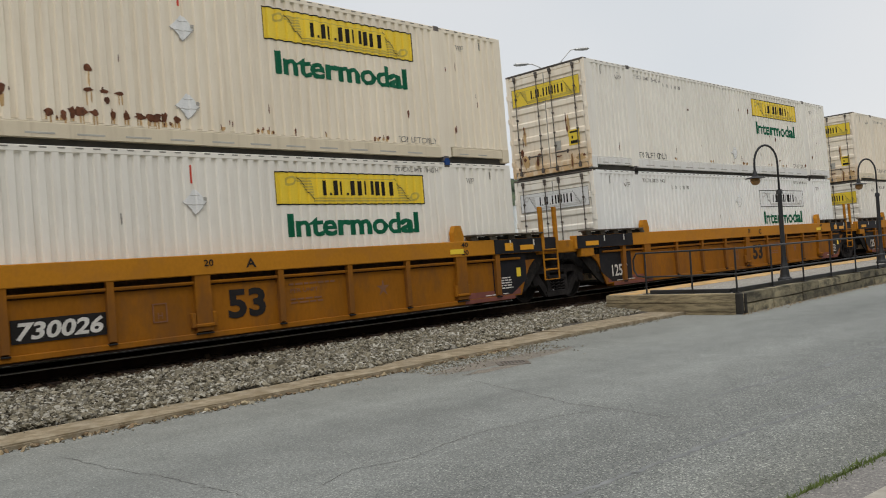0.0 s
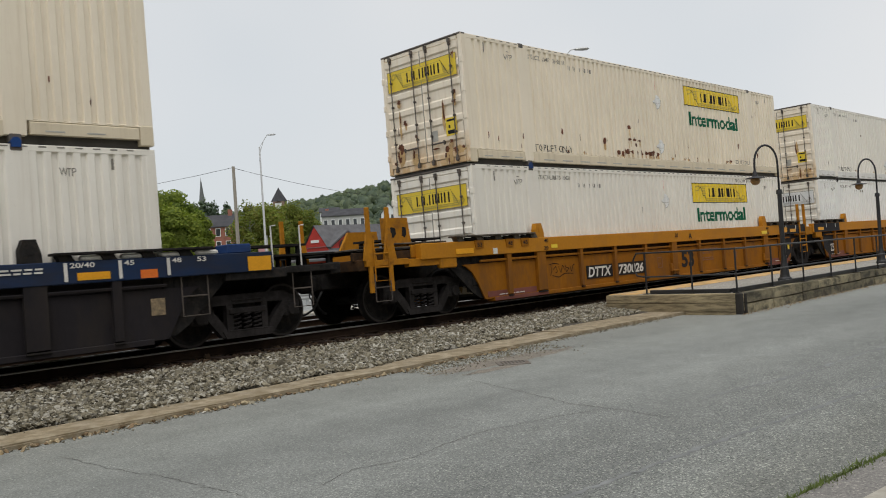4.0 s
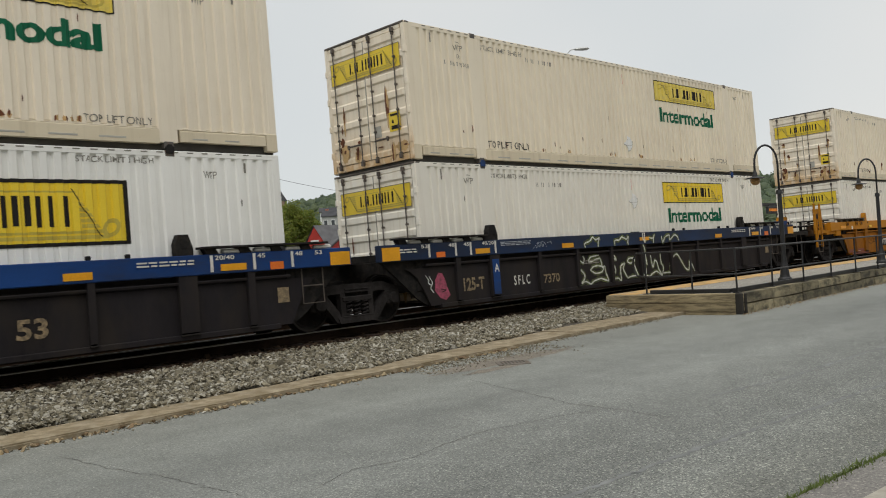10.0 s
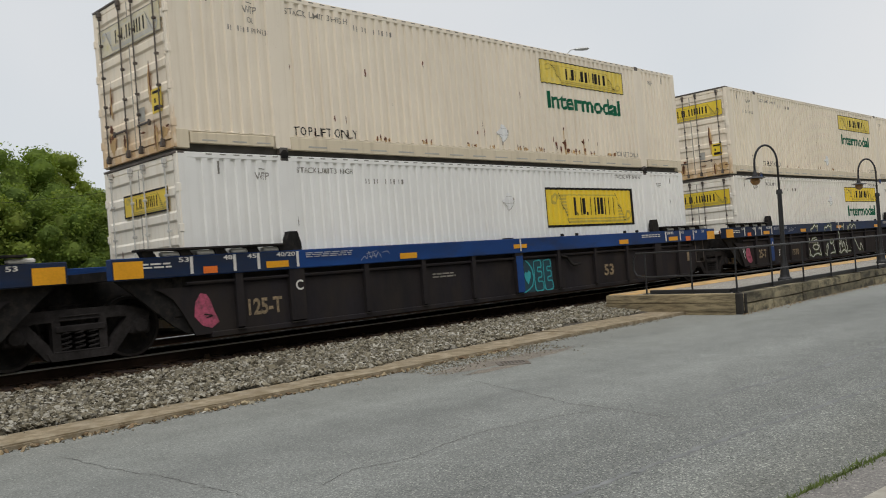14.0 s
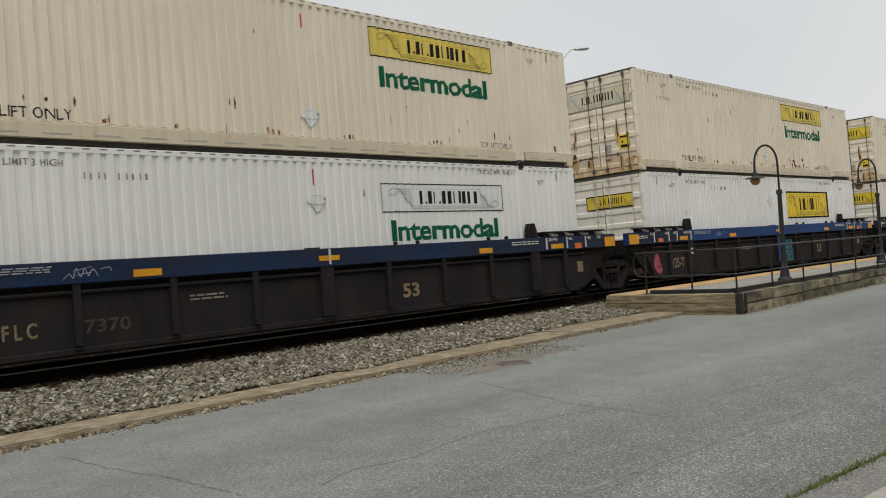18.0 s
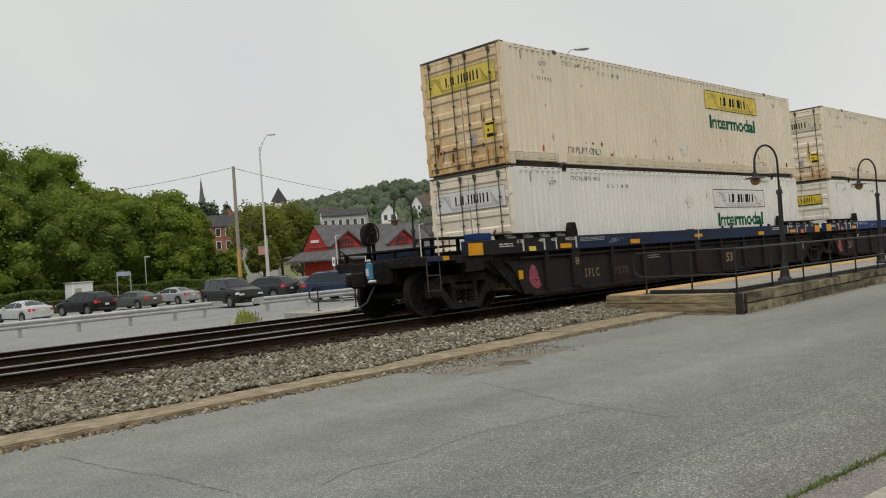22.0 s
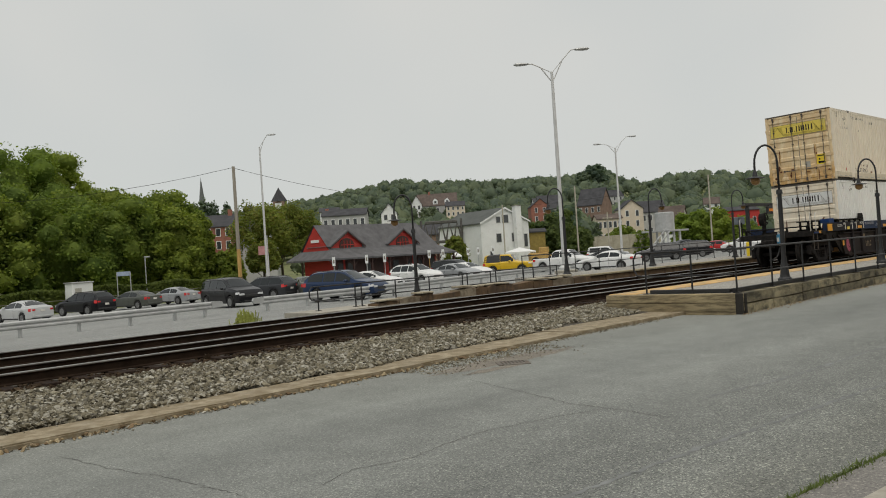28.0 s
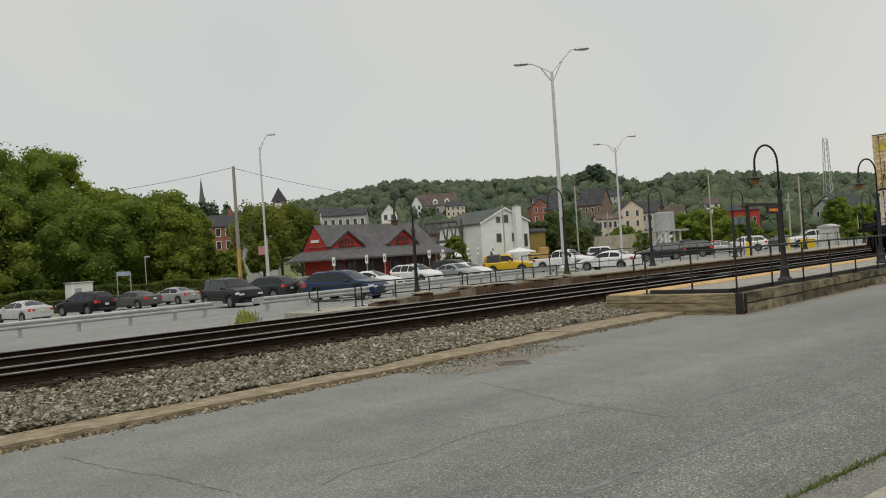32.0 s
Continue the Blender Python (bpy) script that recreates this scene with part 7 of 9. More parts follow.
guard_rail([(-10, 37.8), (5, 37.7), (13.2, 37.65), (21.6, 36.8)], [(k * 2.25 - 5 + 0.0, 37.72 - 0.0) for k in range(0, 8)] + [(13.2, 37.65), (15.6, 37.5), (17.8, 37.25), (19.85, 37.0), (21.3, 36.8)], "galvanised steel guardrail facing the tracks", (21.6, 36.8, 1))
guard_rail([(23.8, 35.75), (30, 35.3), (34, 35.6), (40, 37.2), (47, 38.7), (58, 40.6)], [(24.1, 35.72), (26.4, 35.56), (28.5, 35.42), (30.4, 35.33), (32.3, 35.48), (34.5, 35.75), (37, 36.4), (39.5, 37.1), (42, 37.65), (44.5, 38.2), (47, 38.7), (49.5, 39.15), (52, 39.55), (54.5, 40.0), (57, 40.4)], "galvanised steel guardrail before the parked cars", (23.8, 35.75, -1))


# -- vehicles --
def car_paint(name, col, rough=0.3):
    m, n, l, b = node_mat(name, rough, 0.0, 0.3)
    c = ramp(n, l, noise_tex(n, l, coords(n, l), 1.5, 4), [(0.3, shade(col, 0.93)), (0.7, shade(col, 1.06))])
    l.new(c, b.inputs["Base Color"])
    b.inputs["Coat Weight"].default_value = 0.2
    b.inputs["Coat Roughness"].default_value = 0.06
    return m


CAR_GLASS, _n, _l, _b = node_mat("car_glass", 0.06, 0.0, 0.5)
_b.inputs["Base Color"].default_value = (0.014, 0.017, 0.018, 1)
TYRE = surface("tyre", (0.018, 0.018, 0.018), 0.85, vary=0.2)
ALLOY = surface("alloy_rim", (0.20, 0.20, 0.20), 0.45, 0.6, vary=0.1)
TRIM = surface("dark_trim", (0.025, 0.025, 0.026), 0.6, vary=0.2)
TAIL = surface("tail_lamp_red", (0.55, 0.03, 0.03), 0.25, vary=0.1)
LAMP = surface("headlamp_clear", (0.62, 0.63, 0.64), 0.15, vary=0.1)

# Each kind: half length, half width, the top line from tail to nose as (x, height), the belt line, the four corners of the
# cabin (rear glass foot, roof rear, roof front, windscreen foot), roof half width, ground clearance, wheel radius and axles.
KINDS = {
    "sedan": dict(L=2.40, W=0.91, top=[(-2.40, 0.72), (-2.36, 0.98), (-2.22, 1.045), (-1.72, 1.08), (-0.95, 1.40), (-0.55, 1.455), (-0.10, 1.46), (0.28, 1.41), (1.12, 1.01), (1.70, 0.93), (2.12, 0.82), (2.34, 0.68), (2.40, 0.56)], belt=((-2.4, 0.97), (1.2, 0.93), (2.4, 0.70)), cab=(-1.75, -0.88, 0.22, 1.12), wr=0.60, zb=0.22, wheel=0.325, axle=(-1.38, 1.42), split=(-0.42,)),
    "suv": dict(L=2.38, W=0.94, top=[(-2.38, 0.80), (-2.36, 1.10), (-2.25, 1.24), (-1.86, 1.60), (-1.60, 1.67), (-0.7, 1.71), (0.0, 1.69), (0.36, 1.63), (1.22, 1.14), (1.80, 1.06), (2.16, 0.95), (2.33, 0.80), (2.38, 0.62)], belt=((-2.4, 1.10), (-1.2, 1.06), (1.2, 1.02), (2.4, 0.84)), cab=(-2.28, -1.82, 0.32, 1.22), wr=0.64, zb=0.27, wheel=0.365, axle=(-1.38, 1.44), split=(-0.95, -0.12)),
    "van": dict(L=2.50, W=0.96, top=[(-2.50, 0.80), (-2.48, 1.12), (-2.42, 1.30), (-2.22, 1.70), (-1.95, 1.77), (-0.8, 1.82), (0.1, 1.80), (0.50, 1.73), (1.30, 1.22), (1.85, 1.15), (2.30, 1.05), (2.46, 0.86), (2.50, 0.64)], belt=((-2.5, 1.12), (1.3, 1.10), (2.5, 0.92)), cab=(-2.44, -2.18, 0.46, 1.30), wr=0.70, zb=0.27, wheel=0.37, axle=(-1.52, 1.55), split=(-1.15, -0.15)),
    "jeep": dict(L=2.28, W=0.97, top=[(-2.28, 0.78), (-2.27, 1.14), (-2.20, 1.28), (-2.06, 1.80), (-1.9, 1.86), (-0.6, 1.88), (0.12, 1.87), (0.30, 1.82), (0.82, 1.22), (1.5, 1.17), (2.14, 1.12), (2.25, 1.0), (2.28, 0.7)], belt=((-2.3, 1.15), (0.8, 1.15), (2.3, 1.04)), cab=(-2.22, -2.04, 0.26, 0.82), wr=0.74, zb=0.42, wheel=0.41, axle=(-1.35, 1.36), split=(-0.62,)),
    "pickup": dict(L=2.85, W=0.98, top=[(-2.85, 0.82), (-2.84, 1.16), (-2.78, 1.17), (-1.05, 1.17), (-0.98, 1.20), (-0.84, 1.72), (-0.6, 1.84), (0.2, 1.86), (0.62, 1.80), (1.34, 1.24), (1.9, 1.19), (2.62, 1.10), (2.80, 0.98), (2.85, 0.70)], belt=((-2.9, 1.14), (1.3, 1.14), (2.9, 1.02)), cab=(-1.0, -0.84, 0.58, 1.34), wr=0.72, zb=0.40, wheel=0.40, axle=(-1.80, 1.78), split=(-0.1,)),
}


class Shape:
    """The skin of a car: the half section at any place along it."""

    def __init__(self, kind):
        self.d = d = KINDS[kind]
        self.tx, self.tz = [p[0] for p in d["top"]], [p[1] for p in d["top"]]
        self.bx, self.bz = [p[0] for p in d["belt"]], [p[1] for p in d["belt"]]
        self.R = d["wheel"] + 0.07

    def half(self, x):
        d, W = self.d, self.d["W"] * (1 - 0.17 * abs(x / self.d["L"]) ** 7)
        top = float(np.interp(x, self.tx, self.tz))
        belt = min(float(np.interp(x, self.bx, self.bz)), top - 0.035)
        a, b, c, e = d["cab"]
        cabin = float(np.interp(x, (a, b, c, e), (0, 1, 1, 0)))
        wt = W * 0.90 * (1 - cabin) + d["wr"] * cabin
        edge = top - 0.03 - 0.055 * cabin
        low = d["zb"] + 0.10 * max(0.0, abs(x / d["L"]) - 0.75) / 0.25
        for xc in d["axle"]:
            q = self.R ** 2 - (x - xc) ** 2
            if q > 0:
                low = max(low, d["wheel"] + math.sqrt(q))
        low = min(low, belt - 0.12)
        return [(W * 0.74, low), (W * 0.955, low + 0.01), (W * 0.985, low + 0.4 * (belt - low)), (W, low + 0.66 * (belt - low)), (W * 0.975, belt - 0.03), (W * 0.935, belt), (wt, edge), (wt * 0.80, edge + 0.6 * (top - edge)), (wt * 0.4, top - 0.004), (0.0, top)]

    def stations(self):
        L, out = self.d["L"], set(self.tx)
        for xc in self.d["axle"]:
            out |= {round(xc + self.R * math.cos(k * math.pi / 10), 3) for k in range(11)} | {round(xc + self.R + 0.005, 3), round(xc - self.R - 0.005, 3)}
        out |= {round(-L + 2 * L * k / 16, 3) for k in range(17)} | {round(f * L, 3) for f in (-0.985, -0.96, -0.93, 0.93, 0.96, 0.985)}
        xs = sorted(x for x in out if -L <= x <= L)
        return [x for k, x in enumerate(xs) if k == 0 or x - xs[k - 1] > 0.004]

    def side(self, x, v, s, off=0.006):
        """A point on the glass band: v from the belt (0) to the roof edge (1)."""
        h = self.half(x)
        (y0, z0), (y1, z1) = h[5], h[6]
        return (x, s * (y0 + (y1 - y0) * v + off), z0 + (z1 - z0) * v + off * 0.3)

    def flank(self, x, z, s, off=0.008):
        h = self.half(x)
        zs = [p[1] for p in h[1:6]]
        return (x, s * (float(np.interp(z, zs, [p[0] for p in h[1:6]])) + off), z)

    def lid(self, x, f, off=0.007):
        """A point on the upper skin: f across from -1 to 1 of the roof edge."""
        h = self.half(x)
        w = h[6][0]
        ys = [0.0, w * 0.4, w * 0.80, w]
        z = float(np.interp(abs(f) * w, ys, [h[9][1], h[8][1], h[7][1], h[6][1]]))
        return (x, f * w, z + off)


def skin(P, us, vs, flip=False):
    """A patch from a grid of points P(u, v)."""
    g = Geo()
    n = len(vs)
    g.v = [tuple(P(u, v)) for u in us for v in vs]
    g.f = [(i * n + j, (i + 1) * n + j, (i + 1) * n + j + 1, i * n + j + 1) for i in range(len(us) - 1) for j in range(n - 1)]
    if flip:
        g.f = [f[::-1] for f in g.f]
    return g


def steps(a, b, n):
    return [a + (b - a) * k / n for k in range(n + 1)]


def car_body(sh):
    xs = sh.stations()
    g, n = Geo(), 19
    for x in xs:
        h = sh.half(x)
        g.v += [(x, y, z) for y, z in h] + [(x, -y, z) for y, z in h[-2::-1]]
    g.f = [(j * n + i, (j + 1) * n + i, (j + 1) * n + (i + 1) % n, j * n + (i + 1) % n) for j in range(len(xs) - 1) for i in range(n)]
    m = len(xs)
    g.f += [tuple(range(n)), tuple(range(m * n - 1, (m - 1) * n - 1, -1))]
    return g


def soft_mesh(geo, name, angle=38):
    me = geo.mesh(name, True)
    me.set_sharp_from_angle(angle=radians(angle))
    return me


def car_meshes(kind):
    """All the parts of a kind of car: (name, mesh, which material)."""
    d, sh = KINDS[kind], Shape(kind)
    L, W, r = d["L"], d["W"], d["wheel"]
    a, b, c, e = d["cab"]
    out = [("body", soft_mesh(car_body(sh), "body"), "paint")]
    out.append(("windshield", soft_mesh(skin(lambda x, f: sh.lid(x, f), steps(c + 0.05, e - 0.07, 3), steps(-0.93, 0.93, 6)), "windshield"), "glass"))
    out.append(("rear_window", soft_mesh(skin(lambda x, f: sh.lid(x, f), steps(a + (b - a) * 0.16, b - 0.04, 3), steps(-0.88, 0.88, 6)), "rear_window"), "glass"))
    cuts = [a + (b - a) * 0.55] + list(d["split"]) + [e - (e - c) * 0.30]
    for s in (-1, 1):
        for p, q in zip(cuts, cuts[1:]):
            out.append(("side_window", soft_mesh(skin(lambda x, v: sh.side(x, v, s), steps(p + 0.035, q - 0.035, 5), (0.10, 0.5, 0.90), s > 0), "side_window"), "glass"))
        for x in cuts[1:-1]:
            out.append(("door_seam", soft_mesh(skin(lambda u, z: sh.flank(u, z, s, 0.003), (x - 0.008, x + 0.008), steps(d["zb"] + 0.10, float(np.interp(x, sh.bx, sh.bz)) - 0.04, 4), s > 0), "door_seam"), "trim"))
            out.append(("door_handle", Geo().box(x - 0.26, x - 0.08, s * W - 0.02 if s > 0 else s * W - 0.028, s * W + 0.028 if s > 0 else s * W + 0.02, sh.half(x)[4][1] - 0.10, sh.half(x)[4][1] - 0.065, 0.01).mesh("door_handle"), "paint"))
        zt, zf = sh.half(-0.95 * L)[5][1], sh.half(0.93 * L)[5][1]
        out.append(("tail_lamp", soft_mesh(skin(lambda x, z: sh.flank(x, z, s), steps(-0.99 * L, -0.88 * L, 4), (zt - 0.24, zt - 0.13, zt - 0.03), s > 0).box(-L - 0.010, -L + 0.03, min(s * W * 0.56, s * W * 0.80), max(s * W * 0.56, s * W * 0.80), zt - 0.20, zt - 0.08, 0.01), "tail_lamp"), "tail"))
        out.append(("headlamp", soft_mesh(skin(lambda x, z: sh.flank(x, z, s), steps(0.88 * L, 0.99 * L, 4), (zf - 0.15, zf - 0.09, zf - 0.02), s > 0).box(L - 0.06, L + 0.010, min(s * W * 0.46, s * W * 0.80), max(s * W * 0.46, s * W * 0.80), zf - 0.21, zf - 0.10, 0.01), "headlamp"), "lamp"))
        out.append(("mirror", soft_mesh(Geo().box(e - 0.62, e - 0.40, s * (W + 0.06) - 0.09, s * (W + 0.06) + 0.09, sh.half(e - 0.5)[5][1] + 0.01, sh.half(e - 0.5)[5][1] + 0.15, 0.04), "mirror", 60), "paint"))
        out.append(("sill_trim", soft_mesh(skin(lambda x, z: sh.flank(x, z, s, 0.004), steps(d["axle"][0] + sh.R + 0.03, d["axle"][1] - sh.R - 0.03, 6), (d["zb"] + 0.012, d["zb"] + 0.10), s > 0), "sill_trim"), "trim"))
        if kind in ("suv", "van"):
            out.append(("roof_rail", Geo().tube([(b + 0.05, s * (d["wr"] - 0.03), sh.half(b + 0.1)[6][1] + 0.04), (b + 0.2, s * (d["wr"] - 0.03), sh.half(b + 0.2)[6][1] + 0.10), (c - 0.15, s * (d["wr"] - 0.03), sh.half(c - 0.15)[6][1] + 0.10), (c, s * (d["wr"] - 0.03), sh.half(c)[6][1] + 0.03)], 0.018, 6).mesh("roof_rail"), "trim"))
    # the dark shell inside the wheel openings and below
    out.append(("underbody", Geo().box(-L * 0.93, L * 0.93, -W * 0.72, W * 0.72, d["zb"] + 0.02, d["zb"] + 0.5, 0.02).mesh("underbody"), "trim"))
    zf = sh.half(0.97 * L)[5][1]
    out.append(("grille", Geo().box(L - 0.05, L + 0.012, -W * 0.42, W * 0.42, zf - 0.24, zf - 0.08, 0.015).box(L - 0.05, L + 0.010, -W * 0.5, W * 0.5, d["zb"] + 0.08, d["zb"] + 0.17, 0.012).mesh("grille"), "trim"))
    out.append(("bumper", Geo().box(-L - 0.03, -L + 0.05, -W * 0.80, W * 0.80, d["zb"] + 0.12, d["zb"] + 0.26, 0.03).mesh("bumper"), "trim" if kind in ("suv", "van", "jeep", "pickup") else "paint"))
    out.append(("number_plate", Geo().box(-L - 0.02, -L + 0.01, -0.16, 0.16, 0.70, 0.84).mesh("number_plate"), "plate"))
    if kind == "pickup":
        out.append(("cargo_bed", Geo().box(-2.74, -1.12, -0.76, 0.76, 1.165, 1.178).mesh("cargo_bed"), "trim"))
    for xa in d["axle"]:
        for s in (-1, 1):
            y = s * (W - 0.12)
            out.append(("wheel", soft_mesh(Geo().lathe([(r * 0.60, -0.09), (r * 0.93, -0.11), (r, -0.07), (r, 0.07), (r * 0.93, 0.11), (r * 0.60, 0.09)], (xa, y, r), "y", 20), "wheel"), "tyre"))
            rim = Geo().lathe([(r * 0.66, -0.10), (r * 0.60, -0.085), (r * 0.5, -0.06), (0.02, -0.055)] if s < 0 else [(0.02, 0.055), (r * 0.5, 0.06), (r * 0.60, 0.085), (r * 0.66, 0.10)], (xa, y, r), "y", 18)
            for k in range(5):
                t = k * math.tau / 5
                rim.tube([(xa + 0.04 * math.cos(t), y + s * 0.085, r + 0.04 * math.sin(t)), (xa + r * 0.60 * math.cos(t), y + s * 0.095, r + r * 0.60 * math.sin(t))], 0.03, 5)
            out.append(("rim", rim.mesh("rim"), "alloy"))
    return out


def vehicle(kind, label, mat, x, y, heading, z=None, name="car", cat="car", cap=None):
    c = thing(name, label, cat, "parked vehicles", pose(x, y, lot_z(x, y) if z is None else z, 0, 0, heading))
    key = "car_" + kind
    if key not in SHARED:
        SHARED[key] = car_meshes(kind)
    look_of = {"paint": mat, "glass": CAR_GLASS, "trim": TRIM, "tail": TAIL, "lamp": LAMP, "plate": GREYPAINT, "tyre": TYRE, "alloy": ALLOY}
    wheel = None
    for nm, me, m in SHARED[key]:
        ob = part(nm, me, look_of[m], wheel if nm == "rim" else c)
        wheel = ob if nm == "wheel" else wheel
    if cap:
        # a dark lift-off top over the rear seats
        sh = Shape(kind)
        a, b, c_, e = KINDS[kind]["cab"]
        part("hard_top", soft_mesh(skin(lambda u, f: sh.lid(u, f, 0.012), steps(b, cap, 4), steps(-1, 1, 8)), "hard_top"), TRIM, c, "dark rear top")
        for s in (-1, 1):
            part("hard_top", soft_mesh(skin(lambda u, v: sh.side(u, v, s, 0.012), steps(a + 0.02, cap, 4), (0.02, 0.5, 1.0), s > 0), "hard_top"), TRIM, c)
    return c


P_WHITE = car_paint("car_white", (0.72, 0.72, 0.71))
P_SILVER = car_paint("car_silver", (0.30, 0.31, 0.32), 0.3)
P_SILVERL = car_paint("car_light_silver", (0.47, 0.48, 0.48), 0.3)
P_GREY = car_paint("car_grey", (0.075, 0.080, 0.070))
P_BLACK = car_paint("car_black", (0.006, 0.006, 0.008))
P_BLUE = car_paint("car_blue", (0.008, 0.024, 0.070))
P_YELLOW = car_paint("car_yellow", (0.62, 0.40, 0.02))
P_RED = car_paint("car_red", (0.40, 0.02, 0.02))
P_CHAR = car_paint("car_charcoal", (0.028, 0.030, 0.034))
vehicle("sedan", "silver sedan parked behind the guardrail", P_SILVERL, 21.5, 60.6, 100)
vehicle("suv", "black station wagon parked in the lot", P_BLACK, 26.4, 62.2, 104)
vehicle("sedan", "dark grey sedan parked in the lot", P_GREY, 31.9, 66.0, 106)
vehicle("sedan", "silver sedan parked in the lot", P_SILVER, 36.2, 67.6, 106)
vehicle("van", "black minivan parked facing the tracks", P_BLACK, 28.7, 46.4, -94)
vehicle("suv", "dark grey estate car in the lot", P_CHAR, 36.4, 54.0, 106)
vehicle("sedan", "grey car parked between others", P_GREY, 38.8, 52.6, 70)
vehicle("suv", "blue sport utility car before the station", P_BLUE, 30.5, 37.5, -74)
vehicle("sedan", "white sedan behind the blue car", P_WHITE, 42.6, 49.2, -72)
vehicle("suv", "white sport utility car before the station", P_WHITE, 49.4, 51.5, -88)
vehicle("sedan", "silver hatchback parked in the lot", P_SILVER, 52.2, 49.6, -92)
vehicle("sedan", "pale silver sedan parked in the lot", P_WHITE, 56.1, 51.9, -90)
vehicle("van", "dark van parked behind the silver cars", P_BLACK, 60.2, 57.2, -86)
vehicle("jeep", "bright yellow boxy utility car with a dark rear top", P_YELLOW, 60.8, 51.0, -62, cap=-0.62)
vehicle("pickup", "white pickup truck with a dark bed", P_WHITE, 61.5, 45.1, -82, name="pickup_truck", cat="pickup")
vehicle("sedan", "white sedan with red tail lamps", P_WHITE, 55.1, 36.4, 97)
vehicle("suv", "dark blue-grey van in the lot beyond the fence", P_CHAR, 74.6, 43.4, 128)
vehicle("suv", "black estate car in the lot", P_BLACK, 78.9, 42.7, 116)
vehicle("jeep", "white boxy utility car far across the lot", P_WHITE, 84.0, 55.6, -70)
vehicle("pickup", "black pickup with a covered bed", P_BLACK, 92.5, 50.6, 145, name="pickup_truck", cat="pickup")
vehicle("sedan", "red car half hidden in the lot", P_RED, 96.0, 48.6, 100)
silver_car = vehicle("sedan", "silver sedan driving slowly through the lot", P_SILVERL, 84.6, 45.4, -50)
vehicle("suv", "white sport utility car near the shelter", P_WHITE, 88.5, 41.3, 112)
vehicle("sedan", "grey sedan past the shelter", P_GREY, 95.0, 40.3, 115)
vehicle("van", "white delivery van beside the shed", P_WHITE, 92.0, 35.4, 125, name="van", cat="van")
vehicle("sedan", "dark car at the lot's far side", P_CHAR, 76.5, 50.5, -75)
vehicle("sedan", "silver car at the lot's far side", P_SILVER, 70.5, 50.5, -75)


# -- tall lights and poles --
def lot_light(x, y, z0, top, label, arms):
    c = thing("lot_light", label, "light pole", "tall lot lights", pose(x, y, z0))
    h = top - z0
    part("pole", Geo().cyl((0, 0, 0), (0, 0, h), 0.115, 0.065, 12), POLE_WHITE, c)
    part("base", Geo().lathe([(0.26, 0), (0.26, 0.12), (0.15, 0.25)], (0, 0, 0), "z", 12), POLE_WHITE, c)
    for dx, dy, up in arms:
        pts = [(0, 0, h - 0.5), (dx * 0.35, dy * 0.35, h + up * 0.55), (dx * 0.62, dy * 0.62, h + up), (dx * 0.85, dy * 0.85, h + up * 1.05)]
        arm = part("arm", Geo().tube(pts, 0.03, 6).tube([(0, 0, h - 0.05), (dx * 0.35, dy * 0.35, h + up * 0.55)], 0.02, 6), POLE_WHITE, c)
        hd = Geo().lathe([(0.02, -0.42), (0.09, -0.30), (0.13, 0.0), (0.12, 0.22), (0.03, 0.34)], (0, 0, 0), "x", 10)
        hd.v = [(px, py, pz * 0.6) for px, py, pz in hd.v]
        hd.moved(Matrix.Translation((dx * 0.98, dy * 0.98, h + up * 1.02)) @ Matrix.Rotation(math.atan2(dy, dx), 4, "Z"))
        part("lamp_head", hd, GALV, arm)
    return c


RX, RY = 0.698, -0.716
lot_light(32.5, 23.9, 0.62, 9.85, "tall pale two-armed lot light on a concrete footing", [(-1.45 * RX, -1.45 * RY, 0.42), (1.5 * RX, 1.5 * RY, 0.95)])
lot_light(64.5, 41.2, lot_z(64.5, 41.2), 10.0, "tall pale two-armed lot light among the cars", [(-1.6 * RX, -1.6 * RY, 0.4), (1.6 * RX, 1.6 * RY, 0.9)])
lot_light(41.2, 60.8, lot_z(41.2, 60.8), 11.7, "tall pale one-armed lot light", [(1.1 * RX, 1.1 * RY, 0.95)])


def wood_pole(x, y, top, label, mat=WOODPOLE, low=None, r=0.15, z0=None, arm=False):
    z0 = land_z(x, y) if z0 is None else z0
    c = thing("utility_pole", label, "utility pole", "utility poles", pose(x, y, z0))
    h = top - z0
    part("pole", Geo().cyl((0, 0, h * 0.38 if low else 0), (0, 0, h), r * 0.92, r * 0.7, 10), mat, c)
    if low:
        part("lower_pole", Geo().cyl((0, 0, 0), (0, 0, h * 0.38), r, r * 0.92, 10), low, c, "tan freshly scraped wood")
    if arm:
        part("cross_arm", Geo().box(-1.2, 1.2, -0.06, 0.06, h - 0.9, h - 0.76), mat, c)
        part("transformer", Geo().cyl((0.3, 0.25, h - 2.2), (0.3, 0.25, h - 1.3), 0.22, n=12), GALV, c)
    return c


